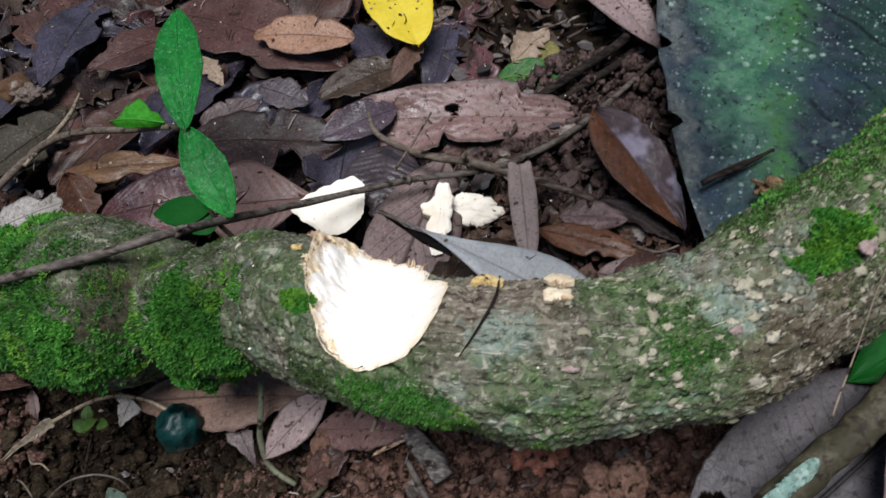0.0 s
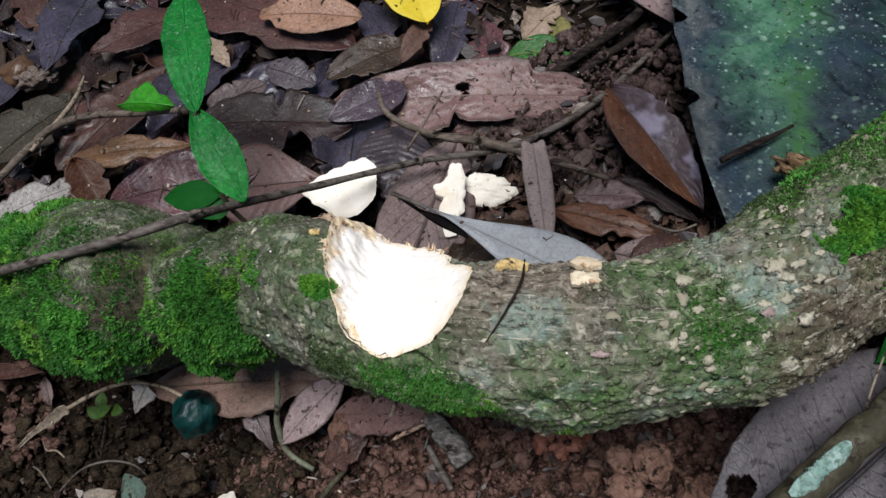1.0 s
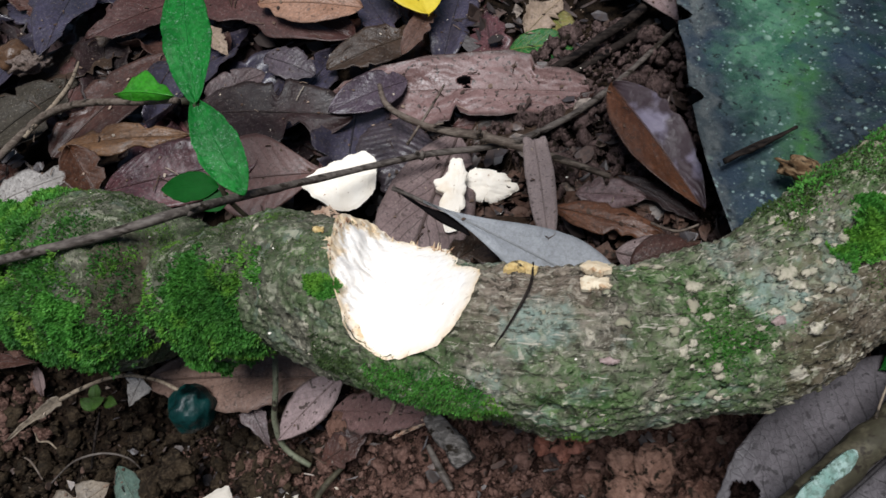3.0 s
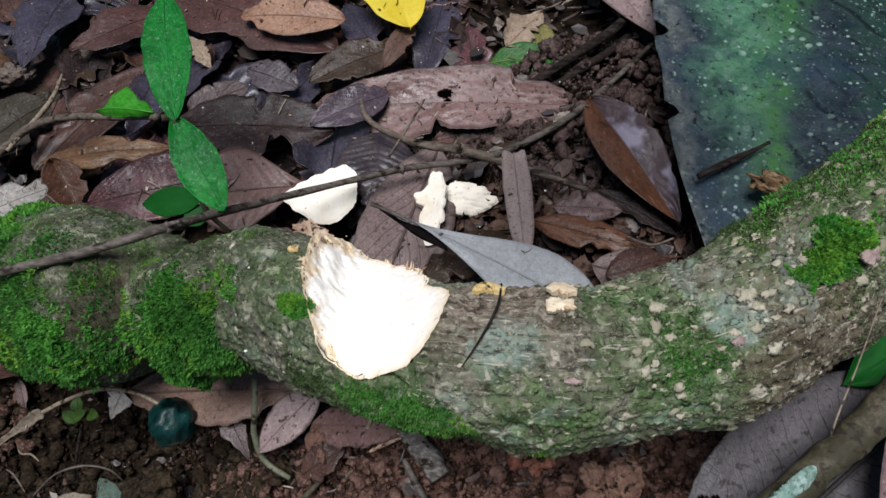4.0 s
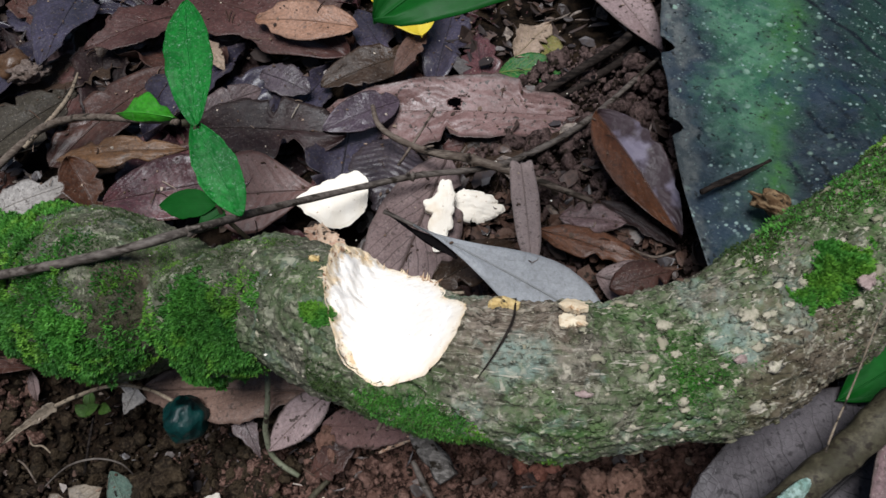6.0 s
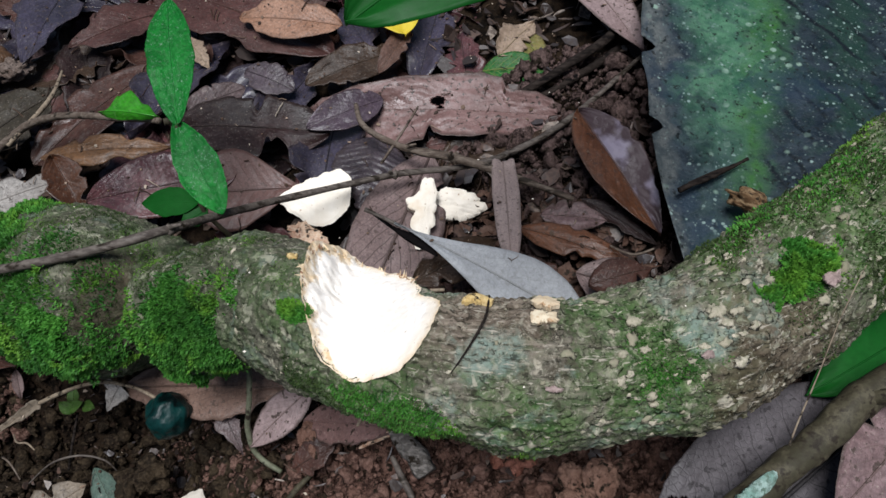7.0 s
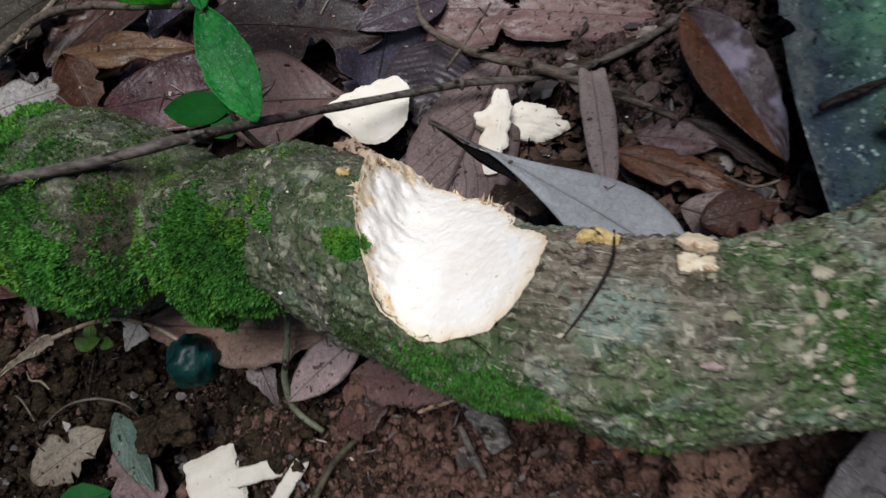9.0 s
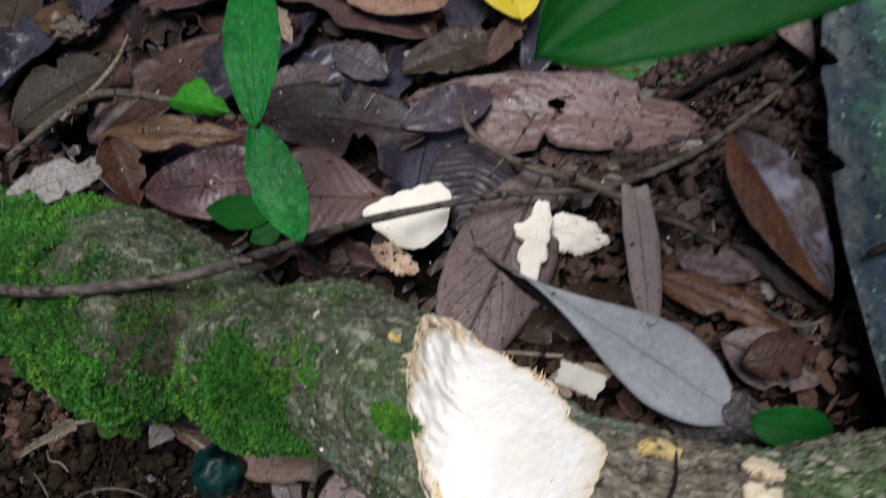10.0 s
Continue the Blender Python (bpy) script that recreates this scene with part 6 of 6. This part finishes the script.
twig("sapling_stem", "slender green sapling stem bearing the overhanging leaf", [(0.246, 0.472, 0.394), (0.30, 0.53, 0.405), (0.36, 0.58, 0.40), (0.5, 0.72, 0.34), (0.62, 0.86, 0.27), (0.75, 0.97, 0.1), (0.80, 1.02, -0.01)], [0.0012, 0.0016, 0.002, 0.0026, 0.003, 0.0034, 0.0036], "palegreentwig", "sapling", sides=9)
leaf("dead_leaf", "large grey-brown leaf under the stick", (0.1640, 0.1250, 0.146), (0.3050, 0.2200, 0.160), 0.100, "slate", (0, -0.15, 1), nibbles=0, ragged=0.03, seed=39, peak=0.5, blunt=0.55, arch=0.02, fold=0.03, wave=0.012, crumple=0.003, holes=((0.21, 0.72, 0.0070), (0.24, 0.66, 0.0050)), nu=120, nv=70)
leaf("green_leaf", "dark green leaf below the log", (0.3445, 0.268, 0.17), (0.2569, 0.2233, 0.165), 0.0401, "deepgreen", (0, -0.2, 1), seed=40)
leaf("dead_leaf", "pale tan leaf on the soil", (0.3189, 0.2196, 0.18), (0.2419, 0.1559, 0.18), 0.0470, "mott", (0, -0.2, 1), seed=41)
leaf("green_leaf", "round toothed green leaf behind the log", (0.2012, 0.2967, 0.11), (0.1602, 0.2996, 0.11), 0.0242, "deepgreen", (0, -0.45, 1), seed=42, blunt=0.5, ragged=0.06)
leaf("dead_leaf", "dull brown curled leaf behind the log", (0.1758, 0.3472, 0.075), (0.2263, 0.3644, 0.07), 0.0304, "brown", (0, -0.3, 1), seed=72, curl=-0.3)
leaf("dead_leaf", "olive-brown leaf behind the fresh cut", (0.0463, 0.3566, 0.06), (0.1134, 0.4024, 0.05), 0.0329, "olive", (0.1, -0.3, 1), seed=73, fold=0.2)
leaf("dead_leaf", "torn tan leaf lodged behind the fresh cut", (0.0603, 0.3223, 0.07), (0.1029, 0.3378, 0.07), 0.0188, "paletan", (0, -0.3, 1), seed=74)
twig("twig", "thin pale straight twig behind the cut", [(0.032, 0.3362, 0.085), (0.0505, 0.3365, 0.085), (0.0704, 0.337, 0.085)], [0.0013, 0.0014, 0.0012], "paletwig", sides=7)
twig("twig", "fine bent twig behind the log", [(0.2005, 0.391, 0.06), (0.215, 0.3795, 0.065), (0.2324, 0.3848, 0.065)], [0.0010, 0.0012, 0.0009], "twig", sides=7)
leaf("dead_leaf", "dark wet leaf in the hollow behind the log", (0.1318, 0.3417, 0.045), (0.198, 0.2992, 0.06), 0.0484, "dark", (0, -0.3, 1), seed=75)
leaf("dead_leaf", "brown leaf sheltered under the log", (-0.0287, 0.2812, 0.045), (-0.165, 0.3002, 0.005), 0.0478, "tanbrown", (0, -0.2, 1), seed=43, ragged=0.08, blunt=0.6, stalk=0.01)
leaf("dead_leaf", "mottled pinkish leaf on the soil", (-0.0182, 0.2807, 0.055), (-0.064, 0.2483, 0.022), 0.0270, "pinkgrey", (0, -0.2, 1), seed=44, nibbles=0)
leaf("dead_leaf", "small pointed greyish leaf scrap", (-0.0832, 0.2687, 0.028), (-0.0692, 0.2439, 0.018), 0.0200, "greybdim", (0, -0.2, 1), seed=45, nibbles=1, near=((0, 1.0), (0.12, 0.95), (0.4, 0.62), (0.7, 0.30), (1, 0.03)), far=((0, 0.9), (0.15, 1.0), (0.45, 0.55), (0.75, 0.22), (1, 0.03)))
leaf("dead_leaf", "small pale three-cornered leaf hanging from a stalk", (-0.1680, 0.2994, 0.012), (-0.1821, 0.2890, -0.012), 0.0225, "palegrey", (0, -0.4, 1), seed=46, nibbles=1, near=((0, 1.0), (0.12, 0.95), (0.4, 0.62), (0.7, 0.30), (1, 0.03)), far=((0, 0.9), (0.15, 1.0), (0.45, 0.55), (0.75, 0.22), (1, 0.03)))
leaf("dead_leaf", "reddish-brown leaf half in the soil", (-0.0244, 0.2558, 0.05), (0.0441, 0.2328, 0.095), 0.0276, "pinkbrown", (0, -0.2, 1), seed=47, ragged=0.12)
leaf("green_leaf", "dull teal-grey leaf standing in the soil", (-0.2064, 0.2643, -0.07), (-0.1654, 0.2111, -0.07), 0.0243, "tealgrey", (-0.2, -0.3, 1), seed=48)
leaf("dead_leaf", "torn pale brown leaf on the soil", (-0.2615, 0.2197, -0.09), (-0.214, 0.2546, -0.08), 0.0363, "palesheath", (0, -0.2, 1), seed=49, ragged=0.15)
leaf("dead_leaf", "pinkish brown leaf on the soil", (-0.2041, 0.2388, -0.08), (-0.1522, 0.1912, -0.08), 0.0352, "mott", (0, -0.2, 1), seed=50)
leaf("green_leaf", "dark green leaf low on the soil", (-0.2352, 0.1997, -0.08), (-0.1995, 0.2119, -0.08), 0.0233, "deepgreen", (0, -0.2, 1), seed=51)
for at_x, at_y, long, turn, kin in ((-0.2323, 0.3049, 0.016, 0.3, 52), (-0.2270, 0.3090, 0.014, 1.6, 53), (-0.2200, 0.3100, 0.015, -0.4, 54), (-0.2250, 0.3030, 0.013, 2.6, 55)):
    leaf("sprout_leaf", "small dull yellow-green sprout leaf on dark soil", (at_x, at_y, -0.05), (at_x + long * math.cos(turn), at_y + long * math.sin(turn), -0.043), 0.010, "sprout", (0, -0.3, 1), group="sprout leaves", seed=kin, nu=16, nv=8)

leaf("dead_leaf", "dark red-brown curled leaf at the log's foot", (-0.3514, 0.352, -0.06), (-0.2806, 0.3446, -0.05), 0.0135, "brown", (0, -0.3, 1), fold=0.5, seed=61)
leaf("dead_leaf", "thin pale leaf strip on dark soil", (-0.2937, 0.3515, -0.07), (-0.2888, 0.3300, -0.085), 0.0090, "greyb", (0.2, -0.3, 1), fold=0.5, seed=62)
leaf("dead_leaf", "flat brown leaf flake in red soil", (-0.0298, 0.225, 0.045), (-0.0011, 0.2373, 0.06), 0.0211, "brown", (0, -0.2, 1), seed=65, ragged=0.12)
twig("rootlet", "pale thin bent rootlet on the soil", [(-0.2829, 0.2960, -0.078), (-0.2780, 0.2890, -0.078), (-0.2690, 0.2875, -0.076), (-0.2618, 0.2821, -0.078)], [0.0006, 0.0008, 0.0009, 0.0005], "paletwig", sides=7)
twig("rootlet", "brown rootlet among crumbs", [(-0.2983, 0.2835, -0.098), (-0.2849, 0.2756, -0.088), (-0.2739, 0.2625, -0.092)], [0.0006, 0.0009, 0.0006], "twig", sides=7)
twig("rootlet", "dark rootlet beside a chip", [(-0.0188, 0.2274, 0.03), (-0.0347, 0.2134, 0.02), (-0.0452, 0.1932, 0.01)], [0.0016, 0.0022, 0.002], "greentwig", sides=7)

# ---- odd bits ----
def lump(name, label, where, size, material, seed, category, rough=0.3, turn=0.0, detail=4, freq=1.6):
    ob = tagged(new(name, lump_mesh(name, size, M[material], seed, rough, detail, freq)), label, category)
    ob.matrix_world = pose(*where, 0, 0, turn)
    return ob


lump("round_fruit", "dark teal glossy dented round fruit on the soil", (-0.1220, 0.2686, 0.03), (0.0150, 0.0156, 0.0162), "teal", 1, "fruit", 0.09, 0, 4, 2.0)
lump("clay_lump", "brick-red clay lump under the log", (0.1070, 0.2120, 0.119), (0.0130, 0.0115, 0.0110), "redclay", 2, "clod", 0.3, 0, 4, 2.4)
lump("earth_clod", "rounded ochre clod of earth", (0.1540, 0.1960, 0.112), (0.0108, 0.0108, 0.0100), "ochre", 3, "clod", 0.16, 0, 4, 2.8)
lump("earth_clod", "rounded ochre clod of earth", (0.1375, 0.1985, 0.111), (0.0075, 0.0078, 0.0072), "ochre", 4, "clod", 0.16, 0, 4, 2.8)
lump("earth_clod", "rounded ochre clod of earth", (0.1380, 0.1840, 0.110), (0.0098, 0.0085, 0.0080), "ochre", 5, "clod", 0.16, 0, 4, 2.8)
lump("earth_clod", "brown clod of earth in the hollow beside the grey leaf", (0.1770, 0.1790, 0.105), (0.010, 0.012, 0.010), "clod", 14, "clod", 0.25)
lump("earth_clod", "small brown clod of earth", (0.122, 0.1954, 0.088), (0.008, 0.007, 0.006), "clod", 6, "clod", 0.3)
lump("earth_clod", "dull brown clod of earth", (-0.0129, 0.2445, 0.05), (0.012, 0.016, 0.009), "clod", 7, "clod", 0.3)
lump("earth_clod", "lumpy dark brown clod of earth below the fruit", (-0.1480, 0.2485, -0.036), (0.012, 0.011, 0.010), "oliveclod", 15, "clod", 0.4)
lump("earth_clod", "dark brown clod of earth among crumbs", (-0.1680, 0.2460, -0.052), (0.011, 0.012, 0.009), "oliveclod", 16, "clod", 0.4)
lump("rotten_wood", "crumbling brown rotten wood stub", (0.2897, 0.3914, 0.115), (0.016, 0.007, 0.007), "rot", 8, "wood", 0.4, -35)
lump("dry_seed_pod", "round ochre-brown dry seed pod", (-0.3594, 0.6418, 0.012), (0.017, 0.017, 0.012), "ochreleaf", 9, "seed pod", 0.15)
lump("dry_seed_pod", "pinkish-grey crumbly half of a split seed pod", (-0.3425, 0.6299, 0.0120), (0.017, 0.010, 0.009), "podgrey", 12, "seed pod", 0.35, 25)

# ---- loose litter ----
def build_litter():
    rnd = random.Random(21)
    kinds = ["brown", "brown", "redbrown", "dark", "dark", "dark", "purple", "bluegrey", "greyb", "olive", "mott", "dark", "brown", "dark", "redbrown", "bluegrey", "dark", "brown", "purple", "olive"]
    words = {"brown": "brown dead leaf in the litter", "redbrown": "reddish-brown dead leaf in the litter", "dark": "dark wet dead leaf in the litter", "purple": "purple-brown wet leaf in the litter", "bluegrey": "blue-grey wet leaf in the litter", "greyb": "grey-brown dead leaf in the litter", "olive": "olive-brown dead leaf in the litter", "mott": "mottled pale dead leaf in the litter"}
    models = []
    for k, kind in enumerate(kinds):
        ln = rnd.uniform(0.09, 0.17)
        ob = leaf("litter_leaf", words[kind], (0, 0, 0), (ln, 0, 0), ln * rnd.uniform(0.34, 0.46), kind, (0, 0, 1), group="leaf litter", seed=100 + k, peak=rnd.uniform(0.42, 0.58), blunt=rnd.uniform(0.55, 0.8),
                  fold=rnd.uniform(-0.05, 0.3), curl=rnd.uniform(-0.25, 0.25), arch=rnd.uniform(-0.03, 0.09), wave=rnd.uniform(0.03, 0.09), ragged=rnd.uniform(0.04, 0.15), nibbles=rnd.randint(3, 9), crumple=rnd.uniform(0.004, 0.010), nu=34, nv=14, start=rnd.choice((0.0, 0.0, 0.15, 0.3)), cut=rnd.choice((1.0, 1.0, 0.85, 0.7)))
        models.append(ob)
    used = set()
    made = 0
    for _ in range(1500):
        if made >= 285:
            break
        x, y = (rnd.uniform(-0.50, 0.45), rnd.uniform(0.38, 0.92)) if made < 210 else (rnd.uniform(-0.75, 0.85), rnd.uniform(0.36, 1.25))
        bare = ((x - 0.0) ** 2 + (y - 0.45) ** 2 < 0.075 ** 2) or ((x - 0.09) ** 2 + (y - 0.45) ** 2 < 0.06 ** 2) or ((x - 0.22) ** 2 + (y - 0.40) ** 2 < 0.075 ** 2) or (x > -0.1 and y < 0.38) or ((x - 0.2) ** 2 + (y - 0.53) ** 2 < 0.075 ** 2) or (x < -0.1 and y < 0.40) or (x > 0.20 and 0.3 < y < 0.62) or (x > 0.2 and y > 0.6 and x > 0.2 + (y - 0.6) * 0.3)
        bare = bare or (x - 0.15) ** 2 + (y - 0.665) ** 2 < 0.085 ** 2 or (x - 0.25) ** 2 + (y - 0.70) ** 2 < 0.06 ** 2
        if bare:
            continue
        k = rnd.randrange(len(models))
        z = ground_z(x, y) - 0.010 + 0.010 * rnd.random()
        m = pose(x, y, z, rnd.gauss(5, 8), rnd.gauss(0, 7), rnd.uniform(0, 360)) @ Matrix.Scale(rnd.uniform(0.6, 1.15), 4)
        if k in used:
            copy_thing(models[k], m)
        else:
            models[k].matrix_world = m
            used.add(k)
        made += 1


build_litter()


def build_scraps(label, count, area, size, palette, seed, clear=None):
    """Torn bits of old leaves and fibres, too many to count."""
    rnd = random.Random(seed)
    verts, faces = [], []
    for k in range(count):
        x0, x1, y0, y1 = area
        x, y = rnd.uniform(x0, x1), rnd.uniform(y0, y1)
        if clear and clear[0] < x < clear[1] and clear[2] < y < clear[3]:
            continue
        if (x - 0.215) ** 2 + (y - 0.575) ** 2 < 0.05 ** 2:
            continue
        r = size * rnd.uniform(0.35, 1.2)
        m = pose(x, y, ground_z(x, y) - 0.006 + 0.010 * rnd.random(), rnd.gauss(0, 22), rnd.gauss(0, 22), rnd.uniform(0, 360))
        n = rnd.randint(6, 9)
        thin = rnd.choice((0.15, 0.4, 0.6, 0.8))
        bend = rnd.uniform(-0.4, 0.4)
        ring = []
        for q in range(n):
            a = 2 * math.pi * q / n
            w = r * rnd.uniform(0.55, 1.15)
            px, py = w * math.cos(a), w * thin * math.sin(a)
            ring.append((px, py, bend * px * px / r))
        i = len(verts)
        verts += [m @ Vector(p) for p in ring] + [m @ Vector((p[0], p[1], p[2] - 0.0006)) for p in ring]
        faces.append(tuple(range(i, i + n)))
        faces.append(tuple(range(i + 2 * n - 1, i + n - 1, -1)))
        faces += [(i + (q + 1) % n, i + q, i + n + q, i + n + (q + 1) % n) for q in range(n)]
    return tagged(new("leaf_scraps", mesh_from("leaf_scraps", verts, faces, M[palette], smooth=False)), label, "leaf litter", kind="stuff")


def build_far_litter():
    """Whole dead leaves spread over the forest floor out of reach of the log, thinning outwards."""
    rnd = random.Random(33)
    verts, faces = [], []
    for k in range(11000):
        r, t = 0.7 + 4.6 * rnd.random() ** 1.1, rnd.uniform(0, 2 * math.pi)
        x, y = 0.05 + r * math.cos(t), 0.5 + r * math.sin(t)
        if math.hypot((x - 0.06) / 0.80, (y - 0.55) / 0.72) < 1 + 0.15 * rnd.random():
            continue
        ln = rnd.uniform(0.06, 0.16)
        half, bend, fold = ln * rnd.uniform(0.16, 0.24), rnd.uniform(-0.25, 0.35), rnd.uniform(-0.1, 0.5)
        m = pose(x, y, ground_z(x, y) + 0.002 + 0.012 * rnd.random(), rnd.gauss(0, 11), rnd.gauss(0, 11), rnd.uniform(0, 360))
        i, rows = len(verts), 7
        for q in range(rows):
            u = q / (rows - 1)
            w = half * max(math.sin(math.pi * u ** 0.9), 0.04) ** 0.75 * rnd.uniform(0.85, 1.1)
            for v in (-1, 0, 1):
                verts.append(m @ Vector(((u - 0.5) * ln, v * w, fold * abs(v) * w + bend * ln * (u - 0.5) ** 2)))
        for q in range(rows - 1):
            a = i + q * 3
            faces += [(a, a + 3, a + 4, a + 1), (a + 1, a + 4, a + 5, a + 2)]
    tagged(new("leaf_litter", mesh_from("leaf_litter", verts, faces, M["farleaf"])), "loose brown dead leaves covering the forest floor", "leaf litter", kind="stuff")


build_scraps("small torn scraps of dark old leaves", 3800, (-0.6, 0.7, 0.36, 1.0), 0.012, "scrap", 31)
build_scraps("reddish-brown torn leaf scraps in the hollow behind the log", 420, (0.03, 0.25, 0.30, 0.47), 0.011, "warmscrap", 36)
build_scraps("fine torn scraps and fibres on the bare soil", 700, (-0.34, 0.3, 0.12, 0.34), 0.005, "scrap", 32)
build_far_litter()


def build_flecks():
    """White crumbs of wood thrown about by the cutting."""
    rnd = random.Random(55)
    verts, faces = [], []
    for k in range(50):
        if k < 14:
            p, n = on_log(rnd.uniform(0.2, 0.75), rnd.uniform(0, 130) * D)
            if (p - Vector((0.03, 0.235, 0.21))).length < 0.05:
                continue
            p = p + n * 0.0006
        else:
            x, y = rnd.gauss(0.03, 0.12), rnd.uniform(0.42, 0.7)
            p = Vector((x, y, ground_z(x, y) + 0.016))
        r = rnd.uniform(0.0004, 0.0010)
        i = len(verts)
        verts += [p + Vector((rnd.uniform(0.5, 1.4) * r * a, rnd.uniform(0.5, 1.2) * r * b, c * r * 0.6)) for a, b, c in ((1, 0, 0), (0, 1, 0), (-1, 0, 0), (0, -1, 0), (0, 0, 1), (0, 0, -1))]
        faces += [tuple(i + q for q in f) for f in ((0, 1, 4), (1, 2, 4), (2, 3, 4), (3, 0, 4), (1, 0, 5), (2, 1, 5), (3, 2, 5), (0, 3, 5))]
    tagged(new("wood_crumbs", mesh_from("wood_crumbs", verts, faces, M["chipwood"], smooth=False)), "tiny white crumbs of wood scattered by the cutting", "wood crumbs", kind="stuff")


build_flecks()


def build_debris():
    """Crumbs, fibres and torn bits that lie on the leaves, too many to count."""
    bpy.context.view_layer.update()
    verts, faces, bare = [], [], []
    for ob in bpy.data.objects:
        if ob.type == "MESH" and ob.name.split(".")[0] in ("blade", "ground", "bark", "leaf_scraps", "cut_face"):
            me, m, k = ob.data, ob.matrix_world, len(verts)
            if (m.translation - Vector((0.0, 0.5, 0.0))).length > 0.9 and ob.name != "ground":
                continue
            verts += [m @ v.co for v in me.vertices]
            faces += [tuple(k + i for i in f.vertices) for f in me.polygons]
            bare += [ob.parent is log] * len(me.polygons)
    tree = BVHTree.FromPolygons(verts, faces)
    rnd = random.Random(91)
    out, fs = [], []
    for k in range(1700):
        x, y = (rnd.uniform(-0.42, 0.30), rnd.uniform(0.36, 0.86)) if k < 1250 else (rnd.uniform(-0.30, 0.15), rnd.uniform(0.14, 0.30))
        if x > 0.20 + 0.3 * max(0.0, y - 0.45) and y > 0.36:
            continue
        at, up, face, _ = tree.ray_cast(Vector((x, y, 0.33)), Vector((0, 0, -1)))
        if at is None or at.z > 0.11 and y > 0.36 or abs(up.z) < 0.3 or bare[face]:
            continue
        up = up if up.z > 0 else -up
        m = oriented(at + up * 0.0005, up.orthogonal(), up) @ Matrix.Rotation(rnd.uniform(0, 6.28), 4, "Z")
        i, form = len(out), rnd.random()
        if form < 0.55:
            r = 0.0006 + 0.0013 * rnd.random() ** 2
            pts = [Vector((a * r * rnd.uniform(0.6, 1.3), b * r * rnd.uniform(0.5, 1.1), c * r * rnd.uniform(0.4, 0.9))) for a, b, c in ((1, 0, 0), (0, 1, 0), (-1, 0, 0), (0, -1, 0), (0, 0, 1), (0, 0, -1))]
            tris = ((0, 1, 4), (1, 2, 4), (2, 3, 4), (3, 0, 4), (1, 0, 5), (2, 1, 5), (3, 2, 5), (0, 3, 5))
        elif form < 0.75:
            ln, w, bow = rnd.uniform(0.004, 0.016), rnd.uniform(0.00025, 0.0006), rnd.uniform(-0.25, 0.25)
            pts, tris = [], []
            for q in range(6):
                u = q / 5 - 0.5
                c = Vector((u * ln, bow * ln * (1 - 4 * u * u) * 0.6, 0.0008 + 0.12 * ln * rnd.random() * (1 - 4 * u * u)))
                pts += [c + Vector((0, -w, 0)), c + Vector((0, w, 0)), c + Vector((0, 0, w * 1.6))]
            for q in range(5):
                a = q * 3
                tris += [(a, a + 3, a + 5, a + 2), (a + 2, a + 5, a + 4, a + 1), (a + 1, a + 4, a + 3, a)]
        else:
            r, n, tilt = rnd.uniform(0.0010, 0.0028), rnd.randint(5, 9), rnd.uniform(-0.3, 0.3)
            ring = [(r * rnd.uniform(0.5, 1.2) * math.cos(6.283 * q / n), r * rnd.uniform(0.3, 0.8) * math.sin(6.283 * q / n)) for q in range(n)]
            pts = [Vector((a, b, 0.0005 + tilt * a + r * 0.25)) for a, b in ring] + [Vector((a, b, tilt * a + r * 0.25)) for a, b in ring]
            tris = [tuple(range(n)), tuple(range(2 * n - 1, n - 1, -1))] + [((q + 1) % n, q, n + q, n + (q + 1) % n) for q in range(n)]
        out += [m @ q for q in pts]
        fs += [tuple(i + q for q in f) for f in tris]
    tagged(new("litter_debris", mesh_from("litter_debris", out, fs, M["debris"], smooth=False)), "crumbs, fibres and torn bits strewn over the dead leaves", "debris", kind="stuff")


build_debris()
